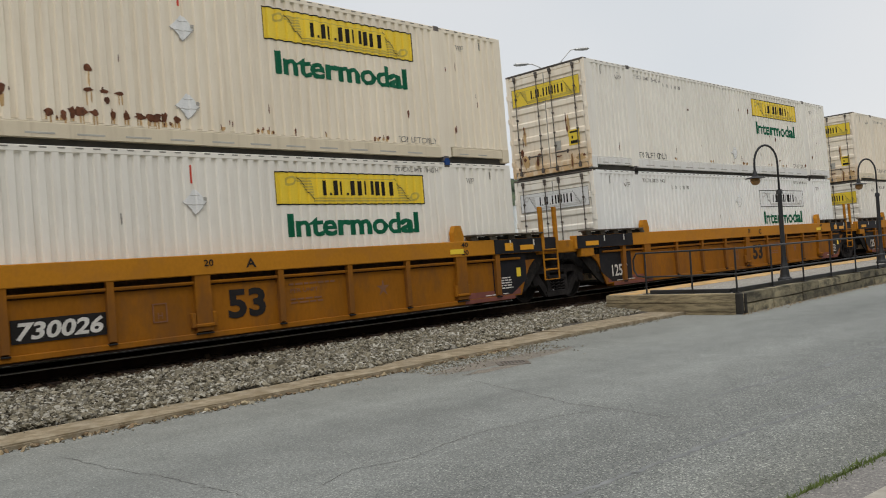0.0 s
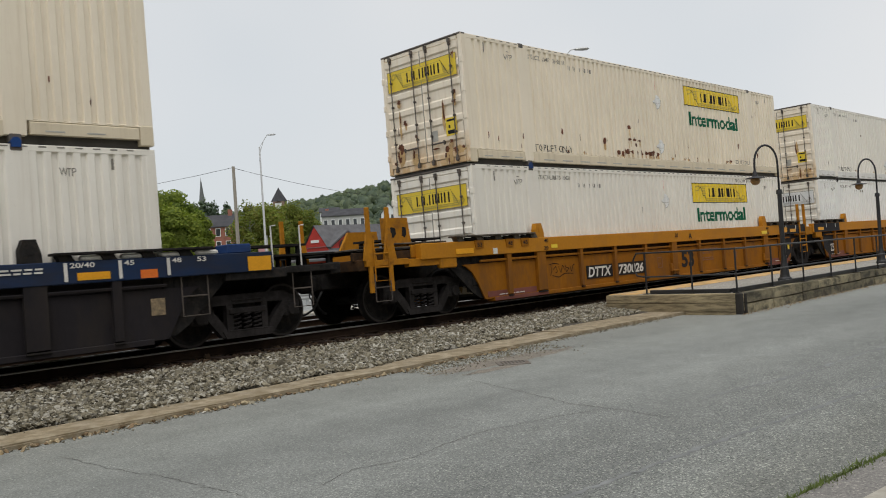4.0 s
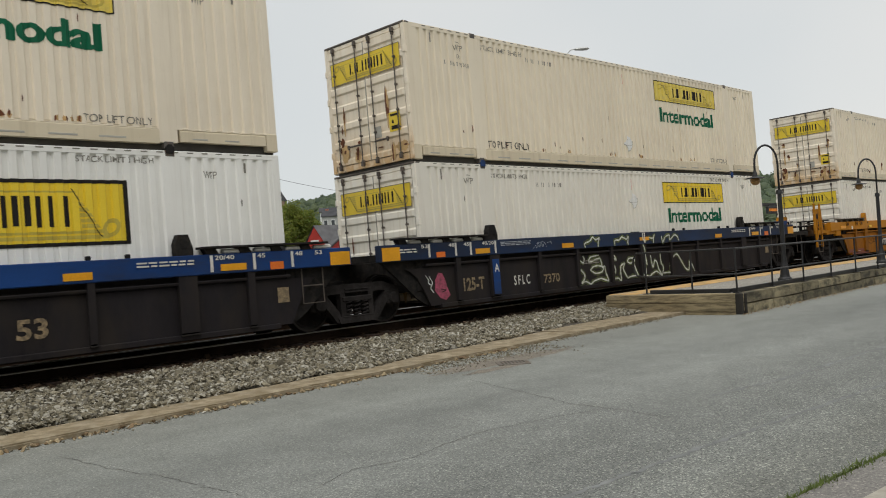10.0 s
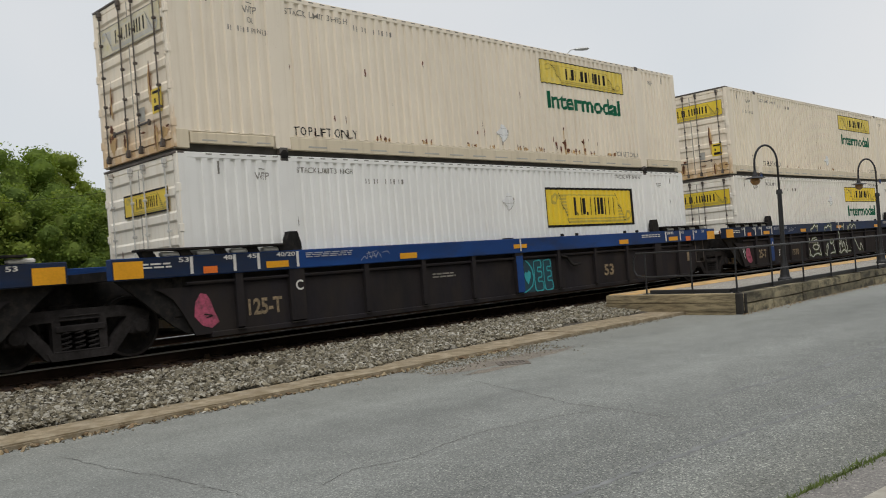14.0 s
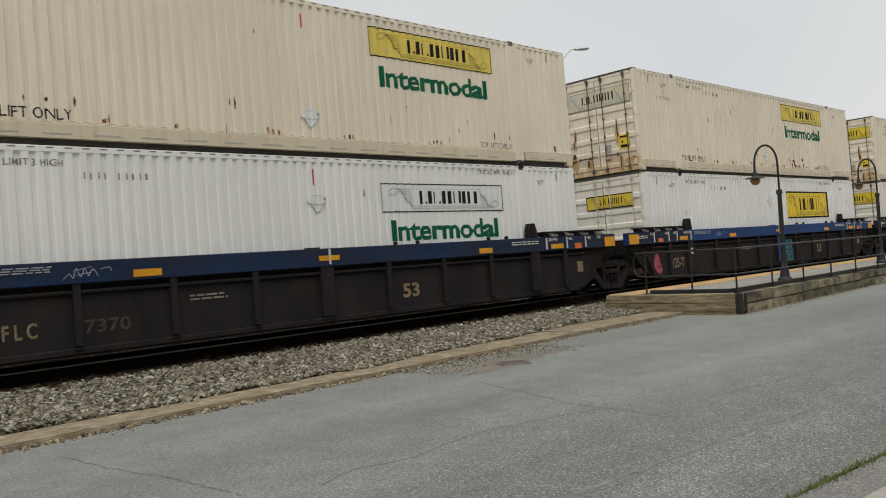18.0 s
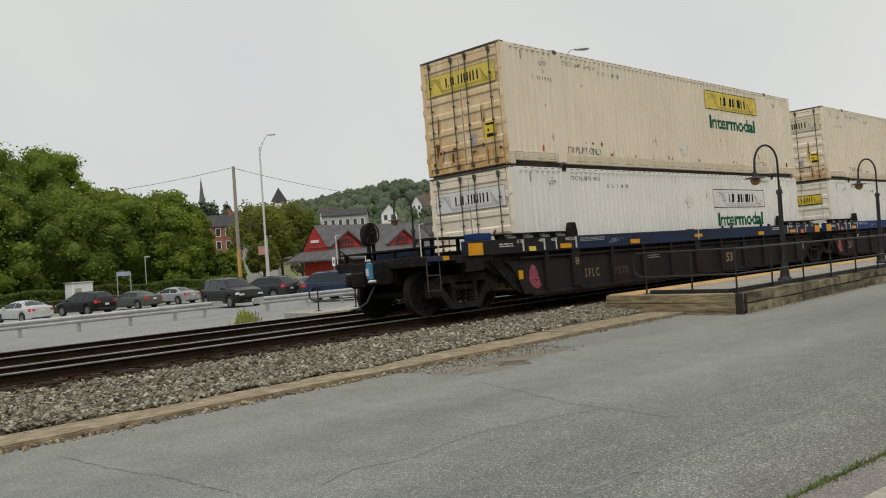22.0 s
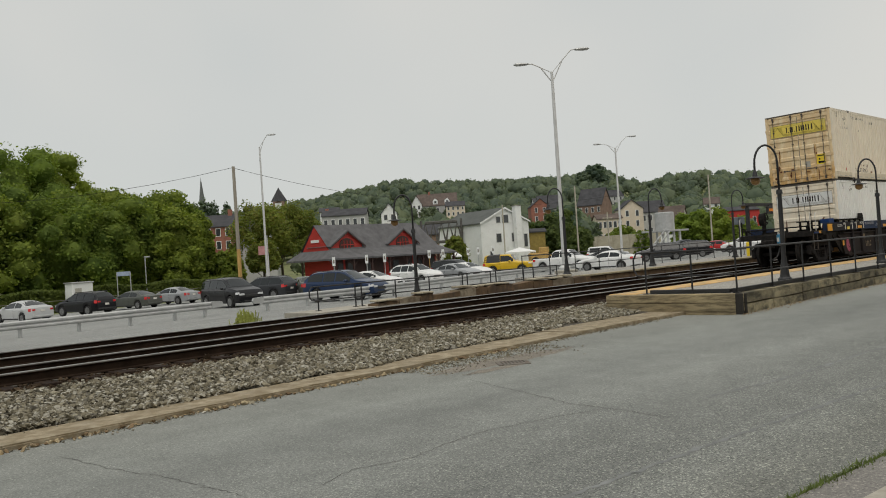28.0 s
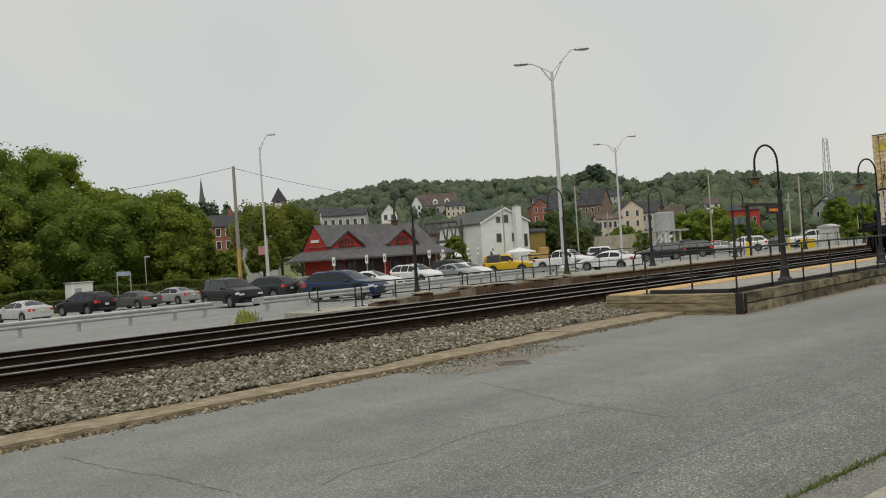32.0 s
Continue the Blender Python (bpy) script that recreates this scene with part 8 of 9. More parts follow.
wood_pole(38.5, 60.7, 9.98, "grey wooden utility pole, tan below", WOODPOLE, WOODPOLE_Y, 0.17)
for x, y, t, a in ((112.1, 56.9, 10.4, False), (109.8, 45.0, 6.6, True), (110.7, 43.9, 8.7, False), (100.8, 71.5, 10.2, False), (104.2, 68.6, 6.2, True), (99.5, 84.0, 8.6, False)):
    wood_pole(x, y, t, "slim grey wooden utility pole beyond the lot", WOODPOLE_PALE, None, 0.13, None, a)
wires = thing("overhead_wire", "thin overhead wires strung between poles", "wire")
for p, q, sag in (((38.5, 60.7, 9.9), (10, 96, 11.5), 2.2), ((38.5, 60.7, 9.85), (74, 78, 9.1), 0.5), ((112, 57, 10.2), (99.5, 84, 8.4), 0.8)):
    p, q = Vector(p), Vector(q)
    pts = [p.lerp(q, k / 14) - Vector((0, 0, sag * 4 * (k / 14) * (1 - k / 14))) for k in range(15)]
    part("wire", Geo().tube(pts, 0.018, 4), INK, wires)


# ---- trees, hedge, town and ridge ----
def leaf_mat(name, cols, clump=0.35):
    m, n, l, b = node_mat(name, 0.75, 0, 0.25)
    ge = n.new("ShaderNodeNewGeometry")
    c = ramp(n, l, ge.outputs["Random Per Island"], [(k / (len(cols) - 1), col) for k, col in enumerate(cols)])
    oi = n.new("ShaderNodeObjectInfo")
    c = mix(n, l, 1.0, c, ramp(n, l, oi.outputs["Random"], [(0, (0.85, 0.9, 0.9)), (0.5, (1.0, 1.0, 1.0)), (1, (1.16, 1.08, 1.0))]), "MULTIPLY")
    big = noise_tex(n, l, coords(n, l), clump, 3)
    c = mix(n, l, 0.9, c, ramp(n, l, big, [(0.32, (0.66, 0.70, 0.72)), (0.68, (1.25, 1.2, 1.0))]), "MULTIPLY")
    l.new(c, b.inputs["Base Color"])
    # leaves let some light through
    tr = n.new("ShaderNodeBsdfTranslucent")
    l.new(mix(n, l, 1.0, c, (1.15, 1.2, 0.7), "MULTIPLY"), tr.inputs["Color"])
    ms = n.new("ShaderNodeMixShader")
    ms.inputs[0].default_value = 0.42
    l.new(b.outputs[0], ms.inputs[1])
    l.new(tr.outputs[0], ms.inputs[2])
    l.new(ms.outputs[0], n["Material Output"].inputs["Surface"])
    return m


LEAF = leaf_mat("leaves", [(0.108, 0.164, 0.029), (0.165, 0.224, 0.040), (0.222, 0.276, 0.054), (0.126, 0.184, 0.033)])
HEDGE = leaf_mat("hedge_leaves", [(0.075, 0.105, 0.026), (0.125, 0.160, 0.036), (0.095, 0.130, 0.030)])
LEAF_WARM = leaf_mat("yellowing_leaves", [(0.150, 0.205, 0.043), (0.195, 0.235, 0.052), (0.205, 0.200, 0.048), (0.125, 0.175, 0.038)])
# Far foliage: the haze of distance is mixed into these grey-greens.
LEAF_HAZED = leaf_mat("hazed_distant_leaves", [(0.120, 0.166, 0.132), (0.140, 0.188, 0.142), (0.160, 0.205, 0.146), (0.126, 0.174, 0.136)], 0.11)
LEAF_DEEP = leaf_mat("deep_green_leaves", [(0.075, 0.115, 0.045), (0.105, 0.150, 0.055), (0.125, 0.170, 0.060)])
LEAF_LIGHT = leaf_mat("bright_leaves", [(0.155, 0.225, 0.037), (0.21, 0.28, 0.05), (0.165, 0.215, 0.042)])
BARK = surface("bark", (0.09, 0.07, 0.05), 0.95, scale=3, vary=0.3, fine=20, bumps=0.5, stretch=(3, 3, 0.5))


def leaf_cloud(g, lobes, count, size, rng, shell=0.55):
    """Small tilted leaf sprays scattered through ellipsoid lobes, denser near their skins."""
    tot = sum(l[3] * l[4] for l in lobes)
    for cx, cy, cz, rx, rz in lobes:
        for k in range(int(count * rx * rz / tot)):
            d = Vector((rng.gauss(0, 1), rng.gauss(0, 1), rng.gauss(0, 1))).normalized()
            f = shell + (1.06 - shell) * rng.random() ** 0.6
            f *= 1 + 0.18 * noise.noise(Vector((d.x * 2.2 + cx, d.y * 2.2 + cy, d.z * 2.2 + cz)))
            p = Vector((cx + d.x * rx * f, cy + d.y * rx * f, cz + d.z * rz * f))
            s = size * rng.uniform(0.55, 1.35)
            a = Vector((rng.gauss(0, 1), rng.gauss(0, 1), rng.gauss(0, 0.6))).normalized()
            b = (d + Vector((rng.gauss(0, 0.32), rng.gauss(0, 0.32), rng.gauss(0, 0.32) + 0.3))).normalized().cross(a)
            if b.length < 1e-3:
                continue
            b.normalize()
            a, b = a * s, b * s
            g.add([p - a * 0.9, p - b * 0.55 + a * 0.1, p + a, p + b * 0.6 - a * 0.1], [(0, 1, 2, 3)])


def crown_lobes(h, r, rng, low=0.25):
    out = [(0, 0, h * (0.5 + low / 2), r * 0.75, h * (0.5 - low / 2) * 0.92)]
    for k in range(26):
        a = k * 2.4 + rng.uniform(-0.5, 0.5)
        z = h * (low + 0.08 + (0.86 - low) * (k + 0.5) / 26)
        rr_ = r * (0.80 if z < h * 0.65 else 0.80 - 1.35 * (z / h - 0.65))
        out.append((rr_ * math.cos(a), rr_ * math.sin(a), z, r * rng.uniform(0.22, 0.36), r * rng.uniform(0.18, 0.30)))
    return out


def tree(x, y, h, r, mat, label, seed, leaves=3000, size=0.34, low=0.22, z=None, group="trees by the lot", core=0.72):
    rng = random.Random(seed)
    c = thing("tree", label, "tree", group, pose(x, y, land_z(x, y) - 0.05 if z is None else z, 0, 0, rng.uniform(0, 360)))
    g = Geo().cyl((0, 0, 0), (0.1, 0, h * 0.45), 0.03 * h * 0.55, 0.012 * h, 9)
    for k in range(7):
        a = k * 2.4
        z0 = h * (0.22 + 0.05 * k)
        g.tube([(0, 0, z0), (r * 0.3 * math.cos(a), r * 0.3 * math.sin(a), z0 + h * 0.10), (r * 0.62 * math.cos(a), r * 0.62 * math.sin(a), z0 + h * 0.17)], 0.006 * h, 5)
    part("trunk", g, BARK, c)
    g = Geo()
    lobes = crown_lobes(h, r, rng, low)
    for cx, cy, cz, rx, rz in lobes:
        k_ = Geo().lathe([(rx * core * 0.4, -rz * core * 0.97), (rx * core * 0.92, -rz * core * 0.42), (rx * core, rz * core * 0.14), (rx * core * 0.7, rz * core * 0.7), (rx * core * 0.2, rz * core)], (cx, cy, cz), "z", 8)
        k_.v = [(px + rng.uniform(-0.15, 0.15) * rx, py + rng.uniform(-0.15, 0.15) * rx, pz + rng.uniform(-0.12, 0.12) * rz) for px, py, pz in k_.v]
        g.add(k_.v, k_.f)
    leaf_cloud(g, lobes, leaves, size, rng)
    part("crown", g, mat, c, smooth=True, kind="stuff")
    return c


# the dense stand beyond the hedge
stand = [(27, 104, 17.5, 7.5), (37.5, 106, 18.4, 6.6), (20, 100, 15, 6.5), (32, 95, 12.5, 6.5), (40.5, 96, 12.0, 5.2), (24, 94, 11.5, 6), (46, 93, 11.4, 5.5), (50, 96, 11.6, 5.0), (43, 90, 10.4, 5.0), (50.8, 95.5, 11.0, 4.6), (36, 90, 10.5, 5.5), (28, 90, 10.5, 5.5), (47.3, 88, 9.6, 3.8), (42.6, 109, 18.6, 6.0), (53.4, 94, 10.0, 2.5), (51.9, 91, 8.6, 2.4)]
for k, (x, y, h, r) in enumerate(stand):
    tree(x, y, h + 1.2, r, LEAF_LIGHT if k in (0, 1, 2, 13) else LEAF, "large leafy green tree in a dense stand", 40 + k, 14000, 0.20, 0.08)
for k, (x, y, h, r) in enumerate([(62.5, 93, 11.2, 4.2), (67.5, 96, 11.6, 4.2), (70, 95, 10.8, 3.4), (59.2, 88, 6.0, 2.0)]):
    tree(x, y, h, r, LEAF_WARM, "yellow-green tree behind the station", 70 + k, 7000, 0.17, 0.36, core=0.3)
for k, (x, y, h, r, m) in enumerate([(137.5, 73.5, 8.2, 3.6, LEAF_LIGHT), (140.5, 71, 8.4, 3.8, LEAF_LIGHT), (144, 68, 6.6, 3.6, LEAF_LIGHT), (132, 80, 5.4, 2.2, LEAF), (127, 93, 11, 4.0, LEAF_HAZED), (164, 118, 12.5, 3.6, LEAF_HAZED), (54.3, 88.5, 5.2, 2.2, LEAF), (80.3, 144, 14.5, 2.8, LEAF_HAZED), (103.3, 166, 16.5, 3.4, LEAF_HAZED), (142, 60, 3.6, 2.4, LEAF), (150, 58, 3.2, 2.4, LEAF), (111.5, 113, 7.6, 2.6, LEAF_WARM), (109, 115.5, 6.4, 2.2, LEAF_WARM), (117, 99, 6.5, 3, LEAF), (160, 52, 7.5, 4, LEAF_LIGHT), (172, 50, 8, 4, LEAF), (161.5, 120.5, 11, 3.4, LEAF_HAZED), (167, 115, 8.5, 2.8, LEAF_HAZED), (158.5, 123.5, 9.5, 3.2, LEAF_HAZED), (154.5, 126, 7.5, 3.0, LEAF_HAZED), (51.0, 92.0, 10.2, 2.6, LEAF), (99.6, 173.5, 17.0, 3.6, LEAF_HAZED), (103.0, 172.0, 15.5, 3.0, LEAF_HAZED), (116, 187, 18.0, 2.6, LEAF_HAZED), (120.5, 89.4, 9.6, 3.4, LEAF_DEEP), (117.5, 92.0, 8.0, 2.8, LEAF_DEEP), (124, 88.0, 6.6, 2.6, LEAF_DEEP), (131.2, 46.9, 7.4, 2.0, LEAF_LIGHT), (180, 139, 8.5, 3.4, LEAF), (186, 118, 7.0, 3.2, LEAF), (262, 262, 9.5, 5.0, LEAF_HAZED), (270, 256, 8.5, 5.0, LEAF_HAZED), (278, 249, 8.0, 4.6, LEAF_HAZED), (252, 265, 9.0, 4.6, LEAF_HAZED), (136, 150, 7.5, 3.0, LEAF_HAZED), (160, 165, 9.5, 3.6, LEAF_HAZED), (150, 166, 7.5, 3.0, LEAF), (95.5, 90.5, 5.6, 1.7, LEAF_WARM), (97.5, 91.5, 4.6, 1.5, LEAF_WARM), (172.5, 112, 6.0, 2.4, LEAF)]):
    tree(x, y, h, r, m, "rounded green tree in the town", 90 + k, 1800 if m is LEAF_HAZED else 3600, 0.42 if m is LEAF_HAZED else 0.30, 0.08, group="trees in the town")
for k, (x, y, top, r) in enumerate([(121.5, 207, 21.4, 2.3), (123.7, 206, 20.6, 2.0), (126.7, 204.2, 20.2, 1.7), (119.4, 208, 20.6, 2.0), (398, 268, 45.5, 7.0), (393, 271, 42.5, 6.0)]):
    tree(x, y, top - land_z(x, y), r, LEAF_HAZED, "tree showing over the roofs and the ridge", 150 + k, 2600, 0.34 if k < 4 else 0.75, 0.3, group="trees in the town")

# clipped hedge along the lot's far side
g = Geo()
rh = random.Random(12)
for k in range(9000):
    f = rh.random()
    x, y = 12 + 40 * f, 79.5 + 2.5 * f + rh.uniform(-0.7, 0.7)
    top = 2.05 + 0.14 * math.sin(x * 0.9)
    z = land_z(x, y) + top * (1 - rh.random() ** 2.2)
    s = rh.uniform(0.10, 0.22)
    a = Vector((rh.gauss(0, 1), rh.gauss(0, 1), rh.gauss(0, 1))).normalized() * s
    b = a.orthogonal().normalized() * s * 0.7
    p = Vector((x, y, z))
    g.add([p - a, p - b, p + a, p + b], [(0, 1, 2, 3)])
g.slab([(12, 79.2), (52, 81.7), (52, 82.3), (12, 79.8)], -2.2, 0.15)
tagged(part("hedge", g, HEDGE), "clipped dark green hedge behind the parked cars", "hedge", kind="stuff")
fen = thing("chain_fence", "low dark wire fence before the hedge", "fence")
for k in range(22):
    x = 12 + k * 2.4
    y = 76.6
    part("post", Geo().cyl((x, y, lot_z(x, y) - 0.1), (x, y, lot_z(x, y) + 1.15), 0.03, n=6), INK_FADED, fen)
for h in (0.3, 0.7, 1.1):
    part("rail", Geo().tube([(12, 76.6, lot_z(12, 76.6) + h), (62.4, 76.6, lot_z(62.4, 76.6) + h)], 0.02, 5), INK_FADED, fen)
lz = lot_z
ki = thing("kiosk", "small white flat-roofed booth by the hedge", "booth", "", pose(33.0, 78.9, land_z(33.0, 78.9)))
part("body", Geo().box(-0.95, 0.95, -0.8, 0.8, 0, 2.55, 0.03), WHITEWASH, ki)
part("roof", Geo().box(-1.05, 1.05, -0.9, 0.9, 2.55, 2.66, 0.03), GALV, ki)
part("door", Geo().box(-0.7, -0.1, -0.82, -0.8, 0.05, 2.1), SLOT, ki)
sg = thing("lot_sign", "blue notice board on two posts", "sign", "", pose(36.5, 77.2, lz(36.5, 77.2) + 0.3))
for s in (-0.62, 0.62):
    part("post", Geo().cyl((s * RX, s * RY, 0), (s * RX, s * RY, 2.9), 0.045, n=8), GALV, sg)
part("board", Geo().box(-0.62, 0.62, -0.03, 0.03, 2.55, 2.95).moved(Matrix.Rotation(math.atan2(RY, RX), 4, "Z")), surface("sign_blue", (0.30, 0.36, 0.48), 0.5), sg)
for x, y, t in ((40.6, 81.0, 4.6),):
    lp = thing("street_lamp", "slim dark lamp post by the hedge", "lamp", "", pose(x, y, land_z(x, y)))
    part("pole", Geo().cyl((0, 0, 0), (0, 0, t), 0.05, n=8), GALV, lp)
    part("head", Geo().box(-0.1, 0.5, -0.1, 0.1, t, t + 0.12, 0.03), GALV, lp)

# -- the station --
SHINGLE = surface("grey_shingles", (0.122, 0.120, 0.124), 0.95, scale=1.2, vary=0.2, fine=10, bumps=0.3, spec=0.15)
RED_WALL = surface("red_painted_boards", (0.42, 0.035, 0.026), 0.7, scale=1, vary=0.12, fine=14, stretch=(1, 1, 6))
DARK_TRIM_SHADE = surface("dark_brown_trim_and_shade", (0.05, 0.022, 0.018), 0.7, vary=0.2)
PANE, _n2, _l2, _b2 = node_mat("window_glass", 0.1, 0, 0.6)
_b2.inputs["Base Color"].default_value = (0.05, 0.055, 0.06, 1)
SZ = lot_z(60, 74) - 0.02
st = thing("station_building", "red railway station with grey shingle roof and dormers", "station", "", pose(0, 0, SZ))
x0, x1, y0, y1 = 59.0, 75.0, 74.5, 79.6
EV, RG = 3.0, 6.85
part("wall", Geo().box(x0, x1, y0, y1, 0, EV + 0.1), RED_WALL, st)
# flared eave all round, and the steep roof above it
ex0, ex1, ey0, ey1 = x0 - 1.5, x1 + 1.7, y0 - 2.0, y1 + 1.4
gx0, gx1 = x0 + 0.2, x1 - 0.2
part("eave_roof", Geo().add([(ex0, ey0, EV), (ex1, ey0, EV), (ex1, ey1, EV), (ex0, ey1, EV), (gx0 - 0.6, y0 - 0.1, EV + 0.95), (gx1 + 0.6, y0 - 0.1, EV + 0.95), (gx1 + 0.6, y1 + 0.1, EV + 0.95), (gx0 - 0.6, y1 + 0.1, EV + 0.95), (ex0, ey0, EV - 0.18), (ex1, ey0, EV - 0.18), (ex1, ey1, EV - 0.18), (ex0, ey1, EV - 0.18)],
     [(0, 1, 5, 4), (1, 2, 6, 5), (2, 3, 7, 6), (3, 0, 4, 7), (8, 9, 1, 0), (9, 10, 2, 1), (10, 11, 3, 2), (11, 8, 0, 3), (11, 10, 9, 8)]), SHINGLE, st)
ym = (y0 + y1) / 2
rx0, rx1 = gx0 - 1.4, gx1 + 0.2
part("roof", Geo().add([(gx0 - 0.6, y0 - 0.1, EV + 0.95), (gx1 + 0.6, y0 - 0.1, EV + 0.95), (gx1 + 0.6, y1 + 0.1, EV + 0.95), (gx0 - 0.6, y1 + 0.1, EV + 0.95), (rx0 + 0.8, ym, RG), (rx1 - 0.6, ym, RG)], [(0, 1, 5, 4), (1, 2, 5), (2, 3, 4, 5)]), SHINGLE, st)
part("gable", Geo().prism_x([(y0 + 0.15, EV + 0.5), (y1 - 0.15, EV + 0.5), (y1 - 0.15, EV + 0.92), (ym, RG - 0.16), (y0 + 0.15, EV + 0.92)], gx0 - 0.5, gx0 - 0.1), RED_WALL, st)
part("station_sign", Geo().box(gx0 - 0.58, gx0 - 0.49, ym - 0.75, ym + 0.65, EV + 1.9, EV + 2.2), WHITEWASH, st)
for cx in (61.3, 69.8):
    d = part("dormer", Geo().prism_y([(cx - 2.3, EV + 1.0), (cx + 2.1, EV + 1.0), (cx + 2.1, EV + 1.5), (cx, EV + 3.0), (cx - 2.3, EV + 1.5)], y0 + 0.1, y0 + 2.2), RED_WALL, st)
    part("dormer_roof", Geo().add([(cx - 2.7, y0 - 0.15, EV + 1.35), (cx, y0 - 0.15, EV + 3.15), (cx + 2.5, y0 - 0.15, EV + 1.35), (cx - 2.7, y0 + 4.0, EV + 1.35), (cx, y0 + 4.0, EV + 3.15), (cx + 2.5, y0 + 4.0, EV + 1.35), (cx - 2.7, y0 - 0.15, EV + 1.2), (cx, y0 - 0.15, EV + 2.95), (cx + 2.5, y0 - 0.15, EV + 1.2)], [(0, 1, 4, 3), (1, 2, 5, 4), (6, 7, 1, 0), (7, 8, 2, 1)]), SHINGLE, d)
    part("dormer_window", Geo().prism_y([(cx - 1.15, EV + 1.05)] + [(cx - 0.1 + 1.05 * math.cos(a), EV + 1.25 + 0.95 * math.sin(a) ** 0.8) for a in [k * math.pi / 10 for k in range(0, 11)]] + [(cx - 1.15, EV + 1.25)], y0 + 0.03, y0 + 0.1), DARK_TRIM_SHADE, d)
    for mx in (-0.55, -0.1, 0.35):
        part("muntin", Geo().box(cx + mx - 0.035, cx + mx + 0.035, y0 - 0.01, y0 + 0.03, EV + 1.08, EV + 1.95), RED_WALL, d)
    part("muntin", Geo().box(cx - 1.0, cx + 0.8, y0 - 0.012, y0 + 0.028, EV + 1.42, EV + 1.50), RED_WALL, d)
    part("bargeboard", Geo().add([(cx - 2.7, y0 - 0.17, EV + 1.08), (cx, y0 - 0.17, EV + 2.83), (cx, y0 - 0.17, EV + 2.97), (cx - 2.7, y0 - 0.17, EV + 1.22), (cx + 2.5, y0 - 0.17, EV + 1.08), (cx + 2.5, y0 - 0.17, EV + 1.22)], [(0, 1, 2, 3), (1, 4, 5, 2)]), DARK_TRIM_SHADE, d)
for k in range(8):
    x = 58.0 + k * 2.65
    part("post", Geo().box(x - 0.11, x + 0.11, ey0 + 0.3, ey0 + 0.52, 0, EV - 0.1, 0.02), DARK_TRIM_SHADE, st)
    part("brace", Geo().tube([(x, ey0 + 0.4, EV - 1.0), (x + 0.7, ey0 + 0.4, EV - 0.2)], 0.06, 5).tube([(x, ey0 + 0.4, EV - 1.0), (x - 0.7, ey0 + 0.4, EV - 0.2)], 0.06, 5), DARK_TRIM_SHADE, st)
for x, w in ((60.0, 0.9), (61.6, 1.4), (64.2, 1.2), (68.3, 1.1), (70.2, 0.9), (72.4, 1.2), (74.2, 0.8)):
    wd = part("window", Geo().box(x - w / 2, x + w / 2, y0 - 0.05, y0 + 0.05, 0.5 if w < 1.5 else 0.0, 2.5), DARK_TRIM_SHADE, st)
    part("pane", Geo().box(x - w / 2 + 0.12, x + w / 2 - 0.12, y0 - 0.07, y0 - 0.05, 1.0, 2.4), PANE, wd)
# dark sheets under the eave stand for its shade and the wall's openings
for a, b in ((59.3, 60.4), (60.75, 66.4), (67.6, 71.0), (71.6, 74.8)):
    part("dark_panelling", Geo().box(a, b, y0 - 0.03, y0, 0, EV - 0.1), DARK_TRIM_SHADE, st)
for k, (x, y) in enumerate([(52.8, 66.5), (56.6, 66), (59.2, 66.2), (63.5, 64), (66.6, 65), (70.6, 65), (73.4, 66), (76.0, 66)]):
    sp = thing("parking_sign", "small white parking sign on a post", "sign", "parking signs", pose(x, y, lot_z(x, y)))
    part("post", Geo().cyl((0, 0, 0), (0, 0, 3.0), 0.04, n=6), GALV if k != 3 else WOODPOLE_Y, sp)
    part("plate", Geo().box(-0.15, 0.15, -0.05, -0.03, 2.15, 3.0, 0.005).moved(Matrix.Rotation(radians(-45), 4, "Z")), WHITEWASH, sp)
    part("plate_marking", Geo().box(-0.08, 0.08, -0.056, -0.05, 2.4, 2.75).moved(Matrix.Rotation(radians(-45), 4, "Z")), INK_FADED, sp)


# -- houses --
BRICK = surface("red_brick", (0.29, 0.12, 0.085), 0.9, scale=0.8, vary=0.2, fine=12)
BROWNBRICK = surface("brown_brick", (0.24, 0.16, 0.12), 0.9, scale=0.8, vary=0.2, fine=12)
BEIGE = surface("beige_siding", (0.60, 0.52, 0.42), 0.85, scale=0.6, vary=0.1, fine=12)
GREYSIDE = surface("grey_siding", (0.42, 0.42, 0.41), 0.85, scale=0.6, vary=0.1, fine=12)
DARKROOF = surface("dark_roof", (0.070, 0.070, 0.075), 0.95, scale=0.7, vary=0.25, fine=8, spec=0.1)
BROWNROOF = surface("brown_roof", (0.125, 0.100, 0.088), 0.95, scale=0.7, vary=0.25, fine=8, spec=0.1)
TANWALL = surface("tan_concrete_wall", (0.40, 0.365, 0.29), 0.9, scale=0.3, vary=0.15, fine=6, dirt=(0.22, 0.2, 0.15), amount=0.4)


